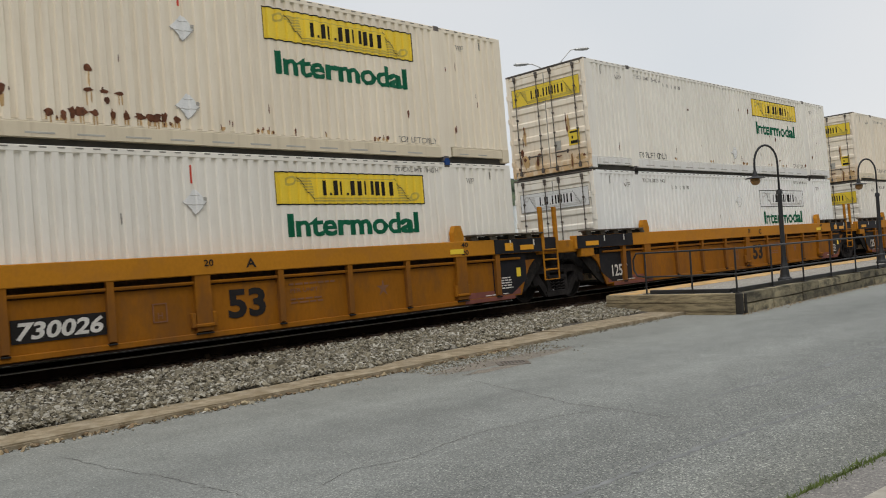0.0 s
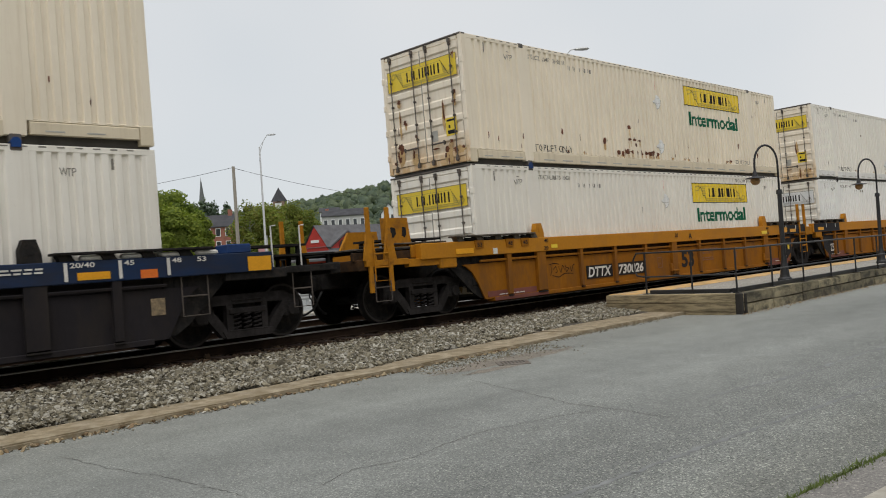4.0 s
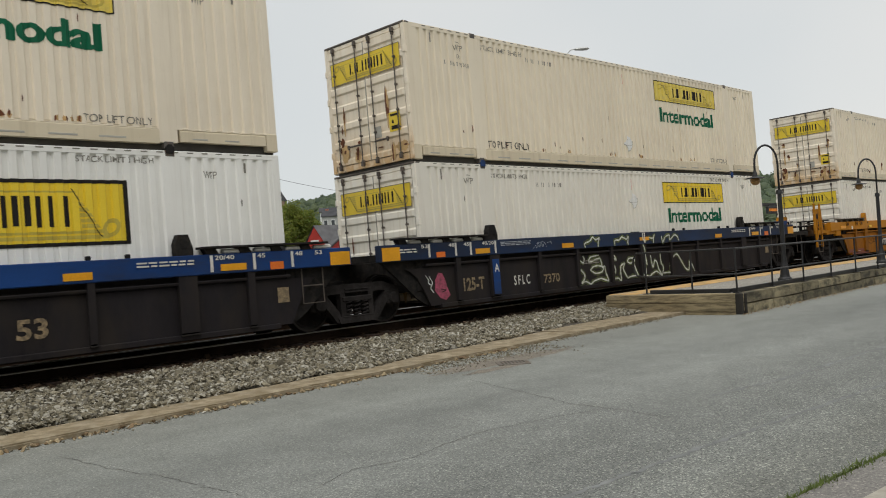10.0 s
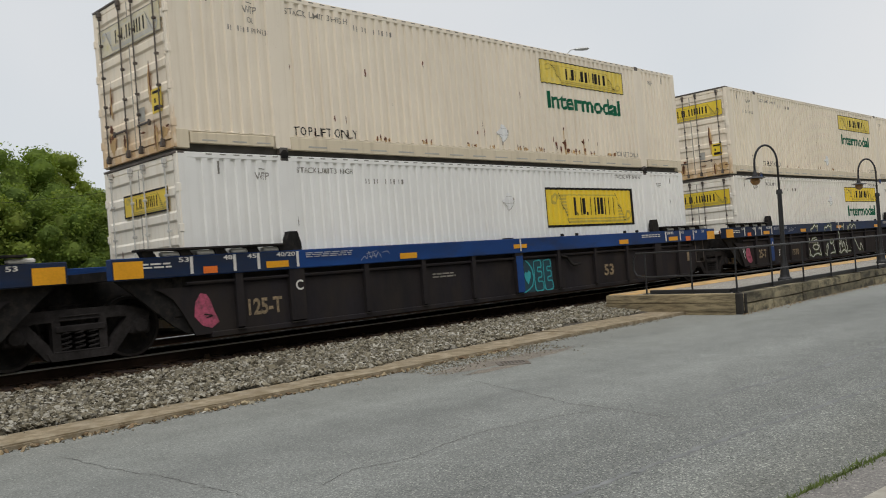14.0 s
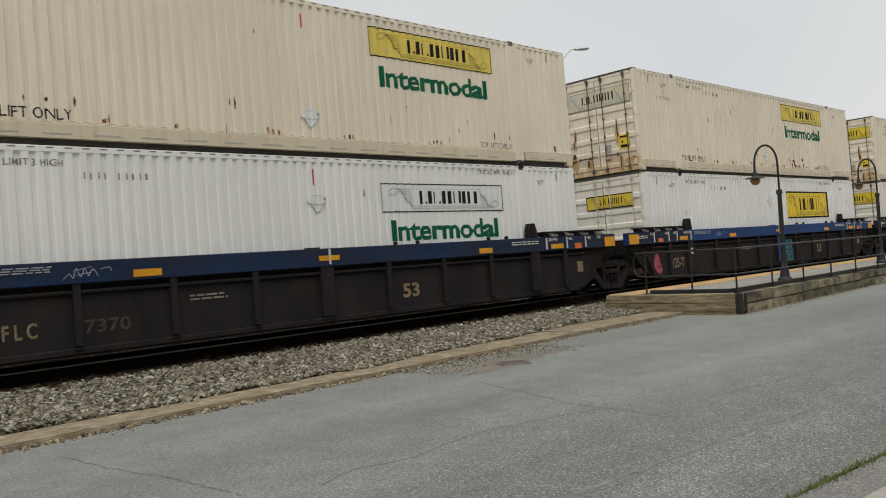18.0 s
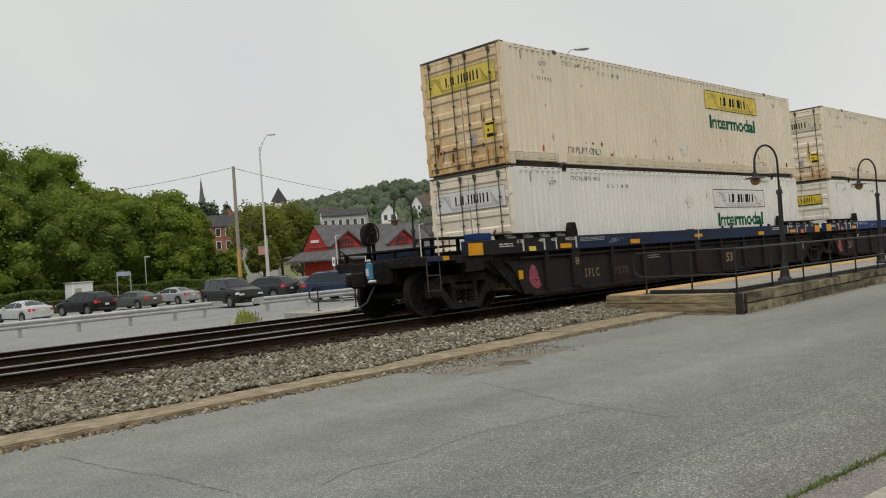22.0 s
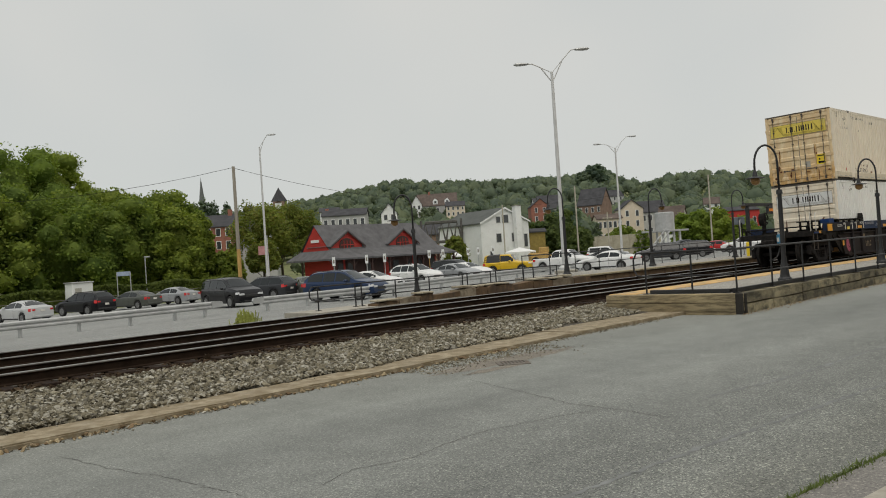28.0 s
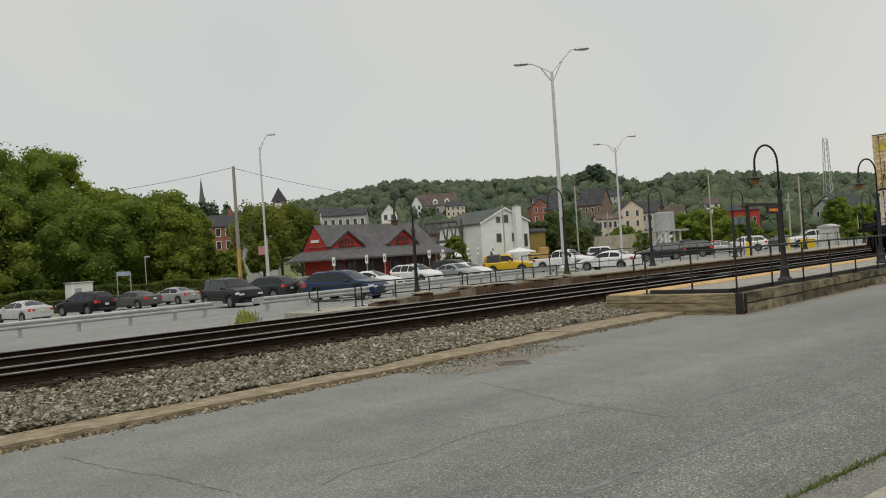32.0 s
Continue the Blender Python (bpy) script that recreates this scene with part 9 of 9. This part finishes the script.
def house(x, y, base, w, d, h, rise, turn, wall, roof, label, rows=2, cols=3, chimney=None, side=True, name="house", glass=PANE, cat="house"):
    """A gabled house: gable ends at -x and +x of its own frame, windows on the two faces that are seen."""
    z0 = min(base, land_z(x, y) + 0.2) - 0.5
    c = thing(name, label, cat, "houses of the town", pose(x, y, z0, 0, 0, turn))
    h = h + base - z0
    a, b = w / 2, d / 2
    part("wall", Geo().prism_x([(-b, 0), (b, 0), (b, h), (0, h + rise), (-b, h)], -a, a), wall, c)
    t = 0.25
    rf_ = part("roof", Geo().add([(-a - t, -b - t, h - t * rise / b), (a + t, -b - t, h - t * rise / b), (a + t, 0, h + rise + 0.02), (-a - t, 0, h + rise + 0.02), (a + t, b + t, h - t * rise / b), (-a - t, b + t, h - t * rise / b)] +
         [(-a - t, -b - t, h - t * rise / b + 0.2), (a + t, -b - t, h - t * rise / b + 0.2), (a + t, 0, h + rise + 0.24), (-a - t, 0, h + rise + 0.24), (a + t, b + t, h - t * rise / b + 0.2), (-a - t, b + t, h - t * rise / b + 0.2)],
         [(6, 7, 8, 9), (9, 8, 10, 11), (3, 2, 1, 0), (5, 4, 2, 3), (0, 1, 7, 6), (4, 5, 11, 10), (0, 6, 9, 3), (3, 9, 11, 5), (7, 1, 2, 8), (8, 2, 4, 10)]), roof, c)
    if chimney:
        cx, cw, top = chimney
        part("chimney", Geo().box(cx - cw / 2, cx + cw / 2, -cw / 2, cw / 2, h * 0.7, h + rise + top, 0.02), wall if cw > 0.9 else BRICK, rf_)
    n = 0
    for r in range(rows):
        zc = base - z0 + (h - base + z0) * (r + 0.55) / rows
        hh = min(0.75, (h - base + z0) / rows * 0.28)
        for k in range(cols):
            xx = -a + w * (k + 0.5) / cols
            wd = part("window", Geo().box(xx - 0.48, xx + 0.48, -b - 0.05, -b + 0.02, zc - hh - 0.1, zc + hh + 0.1), WHITEWASH if wall is not WHITEWASH else SLOT, c)
            part("pane", Geo().box(xx - 0.38, xx + 0.38, -b - 0.07, -b - 0.05, zc - hh, zc + hh), glass, wd)
        if side:
            for yy in (-b * 0.45, b * 0.45):
                wd = part("window", Geo().box(-a - 0.05, -a + 0.02, yy - 0.48, yy + 0.48, zc - hh - 0.1, zc + hh + 0.1), WHITEWASH if wall is not WHITEWASH else SLOT, c)
                part("pane", Geo().box(-a - 0.07, -a - 0.05, yy - 0.38, yy + 0.38, zc - hh, zc + hh), glass, wd)
    return c


# white house with the tall outside chimney: its gable faces the tracks
wh = house(107.71, 95.55, 0.2, 13.5, 9.2, 6.0, 2.2, 74, WHITEWASH, surface("weathered_shingles", (0.085, 0.092, 0.086), 0.9, scale=0.7, vary=0.2, fine=8), "white gabled house with dark roof beyond the station", 0, 0)
wz = 0.2 - wh.matrix_basis.translation.z
for yy, zz, ww, hh in ((1.25, 6.5, 0.35, 0.45), (-0.1, 6.6, 0.55, 0.6), (1.3, 3.6, 0.42, 0.65), (-1.6, 3.6, 0.36, 0.65), (2.9, 1.2, 0.2, 0.3), (-3.9, 3.0, 0.3, 1.0)):
    wd = part("window", Geo().box(-6.80, -6.73, yy - ww - 0.08, yy + ww + 0.08, wz + zz - hh - 0.08, wz + zz + hh + 0.08), GREYSIDE, wh)
    part("pane", Geo().box(-6.82, -6.80, yy - ww, yy + ww, wz + zz - hh, wz + zz + hh), PANE, wd)
for sy in (-1, 1):
    part("bargeboard", Geo().add([(-7.03, sy * 4.85, wz + 5.86), (-7.03, 0, wz + 8.2), (-7.03, 0, wz + 8.48), (-7.03, sy * 4.85, wz + 6.14), (-6.99, sy * 4.85, wz + 5.86), (-6.99, 0, wz + 8.2), (-6.99, 0, wz + 8.48), (-6.99, sy * 4.85, wz + 6.14)], [(0, 1, 2, 3), (7, 6, 5, 4), (0, 4, 5, 1), (1, 5, 6, 2), (2, 6, 7, 3), (3, 7, 4, 0)]), WHITEWASH, wh)
ch = thing("house_chimney", "tall white chimney against the gable", "chimney", "", pose(107.65, 87.95, 0, 0, 0, -16))
part("stack", Geo().box(-0.55, 0.55, -0.5, 0.5, -1, 8.7, 0.04), WHITEWASH, ch)
part("cap", Geo().box(-0.63, 0.63, -0.58, 0.58, 8.7, 8.82, 0.03), SLOT, ch)
house(114.0, 113.0, 0.5, 13, 8, 5.0, 1.8, -45, BROWNBRICK, DARKROOF, "long dark-roofed house wing", 1, 4)
house(91.4, 150, 5.0, 5.5, 7, 5.0, 2.2, -40, BRICK, DARKROOF, "red brick house with white window frames", 2, 3, (2, 0.8, 1.2))
house(99, 148, 4.5, 7, 7, 4.2, 2.0, -40, GREYSIDE, DARKROOF, "grey house with a porch among the trees", 1, 3)
house(149, 221, 9, 9.5, 9, 7.0, 3.8, -42, BROWNBRICK, DARKROOF, "brick church behind the trees", 1, 4, name="church", cat="church")
# Slate lightened so its colour takes in the haze before the far spire.
SLATE = surface("hazed_slate", (0.150, 0.158, 0.158), 0.9, scale=0.7, vary=0.2, fine=8, spec=0.1)
for x, y, base, top, w, label in ((152.2, 216.1, 10, 25.2, 3.3, "church tower with a dark pyramid spire"), (219.7, 375.9, 20, 47, 1.9, "slender grey church spire")):
    c = thing("church_tower", label, "tower", "spires", pose(x, y, base, 0, 0, -45))
    hh = top - base
    q = 0.72 if x < 200 else 0.58
    part("shaft", Geo().box(-w / 2, w / 2, -w / 2, w / 2, -4, hh * q, 0.05), BROWNBRICK if x < 200 else SLATE, c)
    part("spire", Geo().lathe([(w * 0.78, hh * q), (w * 0.72, hh * q + 0.3), (0.03, hh)], (0, 0, 0), "z", 8 if x > 200 else 4), SLATE if x > 200 else DARKROOF, c)
    if x < 200:
        part("belfry", Geo().box(-w * 0.3, w * 0.3, -w / 2 - 0.06, -w / 2, hh * q - 2.4, hh * q - 0.5), WHITEWASH, c)
house(127.7, 155.4, 8.5, 10, 8, 3.6, 1.5, -45, GREYSIDE, DARKROOF, "long low grey house with white shutters", 1, 6, (-4.2, 0.8, 0.4))
house(156.2, 171.5, 9, 6, 4.2, 4.6, 2.6, 45, WHITEWASH, DARKROOF, "white house with a gabled front on the slope", 2, 3)
house(145, 183, 11.5, 5, 5, 3.6, 1.0, -40, WHITEWASH, DARKROOF, "small white house on the slope", 1, 3)
mn = house(271.3, 266.1, 19, 17, 9, 4.4, 5.2, -45, GREYSIDE, BROWNROOF, "large brown-roofed house with white dormers on the hill", 1, 5, (-3.5, 0.9, 1.2))
house(262.6, 270.4, 18.5, 6, 4.6, 5.6, 3.8, 45, WHITEWASH, BROWNROOF, "white gabled wing of the large hill house", 2, 2)
mz = 19 + 4.4 - mn.matrix_basis.translation.z
for dx in (-1.0, 4.2):
    dm = part("dormer", Geo().prism_y([(dx - 1.1, mz + 0.5), (dx + 1.1, mz + 0.5), (dx + 1.1, mz + 2.0), (dx, mz + 3.1), (dx - 1.1, mz + 2.0)], -4.3, -1.6), WHITEWASH, mn)
    part("pane", Geo().box(dx - 0.45, dx + 0.45, -4.34, -4.3, mz + 0.9, mz + 1.9), PANE, dm)
house(269.3, 253.7, 17.5, 8, 8, 4.6, 2.0, -45, BEIGE, DARKROOF, "long beige house on the hill", 2, 4)
house(235.4, 159.6, 7, 8.4, 8, 7.6, 5.2, -80, BROWNBRICK, DARKROOF, "brown brick building with a steep roof", 2, 4)
house(230.6, 178.8, 10, 9, 6.1, 5.6, 2.5, 45, BRICK, DARKROOF, "red brick house half hidden by trees", 2, 2)
house(204, 127.4, 2.5, 8, 6.0, 8.2, 2.3, 45, BEIGE, DARKROOF, "beige three-storey house with rows of windows", 3, 3)
house(212.5, 125.8, 2.5, 7, 7, 7.2, 3.0, -45, GREYSIDE, DARKROOF, "grey row house with four upper windows", 2, 4)
house(191.3, 126.1, 1.5, 6.4, 7, 6.6, 1.2, -45, BEIGE, BROWNROOF, "beige flat-fronted house with two window rows", 2, 5)
house(180.6, 101.2, 2.5, 5.6, 6, 3.4, 3.4, -72, WHITEWASH, BROWNROOF, "white house with a brown roof", 2, 3)
house(226.8, 107.3, 2.6, 9, 8, 5.8, 1.0, -40, surface("red_siding", (0.42, 0.035, 0.03), 0.8, vary=0.1), DARKROOF, "bright red house with white windows", 1, 3)
house(262, 92, 5, 10, 8, 4.0, 2.4, -30, WHITEWASH, DARKROOF, "white house near the tower", 1, 3)
house(250, 88, 4, 12, 8, 3.8, 2.0, -30, GREYSIDE, DARKROOF, "grey house near the tower", 1, 4)
house(300, 230, 16, 9, 8, 4.6, 2.8, -40, WHITEWASH, DARKROOF, "white house among trees on the hill", 2, 3)
house(330, 215, 18, 9, 8, 4.6, 2.8, -30, GREYSIDE, DARKROOF, "grey house among trees on the hill", 2, 3)
house(272, 137.5, 9.5, 5, 5, 3.4, 2.0, -60, WHITEWASH, BROWNROOF, "small white house above the trees", 2, 2)
# retaining wall beyond the lot
wl_ = tagged(new("town_wall"), "long tan concrete retaining wall beyond the lot", "retaining wall", kind="structure")
for k in range(10):
    x, y = 116 + k * 1.8, 97 - k * 2.1
    part("panel", Geo().box(-1.37, 1.37, -0.15, 0.15, -3.0, 3.1, 0.03), TANWALL, wl_).matrix_basis = pose(x, y, 0.0, 0, 0, -49.4)
# truss bridge end behind the station
TRUSS_GREY = surface("weathered_steel", (0.095, 0.09, 0.082), 0.75, 0.1, vary=0.3)
tb = thing("truss_bridge", "weathered steel truss bridge behind the station", "bridge")
A, B = Vector((97.9, 100.1, 0)), Vector((102.4, 95.4, 0))
for k in range(5):
    p, q = A.lerp(B, k / 5), A.lerp(B, (k + 1) / 5)
    zt, zb_ = 7.0, 3.8
    part("strut", Geo().tube([(p.x, p.y, zb_), ((p.x + q.x) / 2, (p.y + q.y) / 2, zt), (q.x, q.y, zb_)], 0.19, 5), TRUSS_GREY, tb)
part("chord", Geo().tube([(A.x, A.y, 3.8), (B.x, B.y, 3.8)], 0.26, 5), TRUSS_GREY, tb)
part("chord", Geo().tube([(A.x + 0.5, A.y - 0.5, 7.0), (B.x - 0.5, B.y + 0.5, 7.0)], 0.26, 5), TRUSS_GREY, tb)
for p in (A, B):
    part("leg", Geo().cyl((p.x, p.y, -1.5), (p.x, p.y, 7.4), 0.22, 0.18, 8), TRUSS_GREY, tb)
# water tank on legs with a stair
tk = thing("water_tank", "grey steel tank on a legged stand with stairs", "tank", "", pose(98.6, 56.4, 0))
part("tank", Geo().lathe([(1.22, 3.0), (1.22, 5.15), (1.05, 5.25)], (0, 0, 0), "z", 20), GALV, tk)
part("deck", Geo().box(-2.4, 2.4, -2.0, 2.0, 2.75, 2.98, 0.02), GALV, tk)
for sx in (-1.5, 0, 1.5):
    for sy in (-1.2, 1.2):
        part("leg", Geo().cyl((sx, sy, -1.2), (sx, sy, 2.76), 0.16, n=8), WHITEWASH, tk)
part("stair", Geo().tube([(-2.3, -2.0, 2.8), (-4.6, 0.4, -0.9)], 0.09, 5).tube([(-2.3, -1.2, 2.8), (-4.6, 1.2, -0.9)], 0.09, 5).tube([(-2.3, -2.0, 3.7), (-4.6, 0.4, 0.0)], 0.05, 5), GALV, tk)
# lattice tower
tw = thing("lattice_tower", "tall thin lattice mast on the hillside", "mast", "", pose(308.6, 112.3, 3.5))
for sx in (-1, 1):
    for sy in (-1, 1):
        part("leg", Geo().cyl((sx * 1.6, sy * 1.6, -3), (sx * 0.55, sy * 0.55, 30), 0.13, n=5), GALV, tw)
for k in range(14):
    z0, z1 = k * 2.1, k * 2.1 + 2.1
    w0, w1 = 1.6 - 1.05 * z0 / 30, 1.6 - 1.05 * z1 / 30
    part("brace", Geo().tube([(-w0, -w0, z0), (w1, -w1, z1)], 0.07, 4).tube([(-w0, -w0, z0), (-w1, w1, z1)], 0.07, 4), GALV, tw)
# shed, bins, shelter on the far platform
PALE_METAL = surface("pale_painted_metal", (0.52, 0.52, 0.50), 0.7, vary=0.12, dirt=(0.36, 0.34, 0.30), amount=0.3)
sh = thing("shed", "plain pale metal shed beside the track", "shed", "", pose(83.5, 30.6, -0.1))
part("wall", Geo().box(-0.8, 0.8, -0.65, 0.65, -0.6, 2.05), PALE_METAL, sh)
part("roof", Geo().prism_x([(-0.78, 2.02), (0.78, 2.02), (0.78, 2.10), (0, 2.32), (-0.78, 2.10)], -0.9, 0.9), PALE_METAL, sh)
part("door", Geo().box(-0.4, 0.4, -0.68, -0.65, -0.5, 1.6), SLOT, sh)
for k, (x, y) in enumerate([(62.4, 24.6), (63.2, 24.5)]):
    bn = thing("yellow_bin", "yellow plastic bin on the far platform", "bin", "yellow bins", pose(x, y, 0.0, 0, 0, -30))
    part("body", Geo().box(-0.24, 0.24, -0.24, 0.24, 0, 1.05, 0.04), YELLOW, bn)
    part("lid", Geo().box(-0.26, 0.26, -0.26, 0.26, 1.05, 1.12, 0.03), YELLOW, bn)
for x, y in ((45.3, 20.95), (55.6, 22.95)):
    bo = thing("bollard", "yellow steel bollard on the far platform", "bollard", "bollards", pose(x, y, 0.52))
    part("post", Geo().cyl((0, 0, 0), (0, 0, 0.72), 0.085, n=10).lathe([(0.085, 0.72), (0.07, 0.77), (0.02, 0.79)], (0, 0, 0), "z", 10), YELLOW, bo)
AMBER, _na, _la, _ba = node_mat("amber_display_light", 0.5)
_ba.inputs["Base Color"].default_value = (0.6, 0.2, 0.02, 1)
_ba.inputs["Emission Color"].default_value = (1.0, 0.30, 0.03, 1)
_ba.inputs["Emission Strength"].default_value = 0.22
sf = thing("platform_shelter", "black steel canopy frame on the far platform", "shelter", "", pose(0, 0, 0.52))
for x, y in ((46.3, 21.3), (50.4, 21.3)):
    part("post", Geo().box(x - 0.09, x + 0.09, y - 0.09, y + 0.09, 0, 2.75, 0.01), BLACK_METAL, sf)
part("beam", Geo().box(46.0, 51.0, 21.2, 21.4, 2.75, 2.93, 0.01), BLACK_METAL, sf)
ds = thing("platform_display", "black train display with an orange lit line", "display", "", pose(49.4, 21.17, 0.52))
part("housing", Geo().box(-0.95, 0.95, -0.10, 0.02, 2.30, 2.74, 0.02), BLACK_METAL, ds)
part("bracket", Geo().box(-0.7, -0.62, -0.06, 0.0, 2.73, 2.80).box(0.62, 0.7, -0.06, 0.0, 2.73, 2.80), BLACK_METAL, ds)
for k in range(9):
    part("lit_bar", Geo().box(-0.74 + 0.165 * k, -0.62 + 0.165 * k, -0.106, -0.10, 2.44, 2.60), AMBER, ds)
ps = thing("platform_sign", "small blue platform sign on a post", "sign", "", pose(44.1, 20.8, 0.52, 0, 0, -45))
part("post", Geo().cyl((0, 0, 0), (0, 0, 2.1), 0.04, n=8), BLACK_METAL, ps)
part("board", Geo().box(-0.3, 0.3, -0.03, 0.03, 1.75, 2.15, 0.01), surface("sign_slate", (0.18, 0.21, 0.24), 0.5), ps)
# market tents and a loader before the white house
for x, y, w in ((101.6, 82.9, 4.6), (94.0, 89.0, 1.6)):
    tn = thing("canopy_tent", "white canopy tent on four legs", "tent", "canopy tents", pose(x, y, -0.9, 0, 0, -45))
    part("roof", Geo().add([(-w / 2, -1.2, 2.3), (w / 2, -1.2, 2.3), (w / 2, 1.2, 2.3), (-w / 2, 1.2, 2.3), (0, 0, 2.95), (-w / 2, -1.2, 2.1), (w / 2, -1.2, 2.1), (w / 2, 1.2, 2.1), (-w / 2, 1.2, 2.1)], [(0, 1, 4), (1, 2, 4), (2, 3, 4), (3, 0, 4), (5, 6, 1, 0), (6, 7, 2, 1), (7, 8, 3, 2), (8, 5, 0, 3)]), WHITEWASH, tn)
    for sx in (-1, 1):
        for sy in (-1, 1):
            part("leg", Geo().cyl((sx * w / 2 * 0.96, sy * 1.15, 0), (sx * w / 2 * 0.96, sy * 1.15, 2.2), 0.04, n=6), GALV, tn)
LOADER = surface("faded_machine_yellow", (0.50, 0.31, 0.09), 0.6, vary=0.2, dirt=(0.25, 0.18, 0.10), amount=0.4)
ld = thing("loader", "yellow wheel loader parked by the wall", "loader", "", pose(103.2, 79.6, -0.95, 0, 0, -40))
part("body", Geo().box(-2.2, 0.6, -0.9, 0.9, 0.8, 2.0, 0.1), LOADER, ld)
part("cab", Geo().box(-0.6, 0.7, -0.7, 0.7, 2.0, 2.8, 0.08), LOADER, ld)
part("bucket", Geo().prism_y([(2.2, 0.3), (3.2, 0.3), (2.9, 0.5), (2.4, 1.3)], -1.2, 1.2), LOADER, ld)
part("arm", Geo().tube([(0.4, -0.6, 1.7), (2.4, -0.6, 0.8)], 0.14, 6).tube([(0.4, 0.6, 1.7), (2.4, 0.6, 0.8)], 0.14, 6), LOADER, ld)
for sx in (-1.5, 0.9):
    for sy in (-0.85, 0.85):
        part("wheel", Geo().lathe([(0.4, -0.22), (0.7, -0.2), (0.7, 0.2), (0.4, 0.22)], (sx, sy, 0.7), "y", 16), TYRE, ld)
fl = thing("flag", "faded red and white striped flag on a pale pole", "flag", "", pose(42.6, 62.6, lot_z(42.6, 62.6)))
part("pole", Geo().cyl((0, 0, 0), (0, 0, 5.2), 0.05, 0.03, 8), POLE_WHITE, fl)
part("stripe", Geo().box(-0.95, -0.05, -0.03, 0.03, 3.55, 4.3), surface("flag_red", (0.50, 0.25, 0.24), 0.8), fl)

# -- the wooded ridge --
g = Geo()
rt = random.Random(77)
homes = [(268.8, 268.4, 14), (269.3, 253.7, 10), (242, 183, 11), (300, 230, 9), (330, 215, 9), (246, 163, 12), (233, 180, 9), (199, 126, 12), (206, 121, 10), (186, 133, 12), (181, 101, 10), (226, 107, 12), (262, 92, 10), (250, 88, 11), (272, 137.5, 7), (128, 155, 14), (153.5, 172, 8), (163, 178, 8), (91, 150, 9), (150, 220, 14), (308, 113, 6)]
count = 0
while count < 2300:
    ang = radians(rt.uniform(22, 76))
    d = 165 + 480 * rt.random() ** 0.85
    x, y = d * math.sin(ang), d * math.cos(ang)
    if y < 62:
        continue
    if any(math.hypot(x - hx, y - hy) < hr or (abs(x / y - hx / hy) < 0.045 and 0 < math.hypot(hx, hy) - d < 45) for hx, hy, hr in homes):
        continue
    if d < 240 and rt.random() < 0.72:
        continue
    h = rt.uniform(5.5, 11.5) * (0.8 if d < 260 else 1.0)
    r = h * rt.uniform(0.36, 0.52)
    z = land_z(x, y)
    lobes = [(x, y, z + h * 0.55, r * 0.85, h * 0.45)] + [(x + r * 0.55 * math.cos(a), y + r * 0.55 * math.sin(a), z + h * rt.uniform(0.35, 0.75), r * 0.5, h * 0.24) for a in (rt.uniform(0, 6), rt.uniform(0, 6), rt.uniform(0, 6))]
    for cx, cy, cz, rx, rz in lobes:
        h_ = Geo().lathe([(rx * 0.35, -rz * 0.75), (rx * 0.8, -rz * 0.3), (rx * 0.86, rz * 0.1), (rx * 0.62, rz * 0.58), (rx * 0.2, rz * 0.86)], (cx, cy, cz), "z", 7)
        h_.v = [(px + rt.uniform(-0.18, 0.18) * rx, py + rt.uniform(-0.18, 0.18) * rx, pz + rt.uniform(-0.12, 0.12) * rz) for px, py, pz in h_.v]
        g.add(h_.v, h_.f)
    leaf_cloud(g, lobes, 120 if d < 420 else 60, 0.52 if d < 420 else 0.75, rt, 0.80)
    count += 1
tagged(part("woods", g, LEAF_HAZED, smooth=True), "dense green woods covering the ridge", "woods", kind="stuff")

house(242.0, 183.0, 10, 8, 9, 5.2, 4.6, -45, GREYSIDE, DARKROOF, "slate-roofed grey building behind the church", 1, 4)
house(112.4, 88.4, 0.5, 3.2, 3, 3.9, 0.4, -45, surface("ochre_siding", (0.26, 0.19, 0.05), 0.85, vary=0.2), DARKROOF, "small ochre outbuilding beside the white house", 0, 0)


# ---- what moves ----
def motions():
    times = [float(t) for t in range(0, 33)]
    for ob, u, z in RIDERS:
        walk(ob, [(t, on_train(t, u, z)) for t in times])
    here = silver_car.matrix_basis.copy()
    creep = [(0.0, 0.0), (30.0, 0.0), (30.5, 0.8), (31.0, 1.9), (31.5, 2.8), (32.0, 3.3)]
    walk(silver_car, [(t, here @ Matrix.Translation((q, 0, 0))) for t, q in creep])
    for ob, m, r in WHEELS:
        rows = []
        for k in range(0, 321):
            t = k * 0.1
            rows.append((t, m @ Matrix.Rotation((ahead(t) - ahead(0)) / r, 4, "Y")))
        walk(ob, rows)


motions()
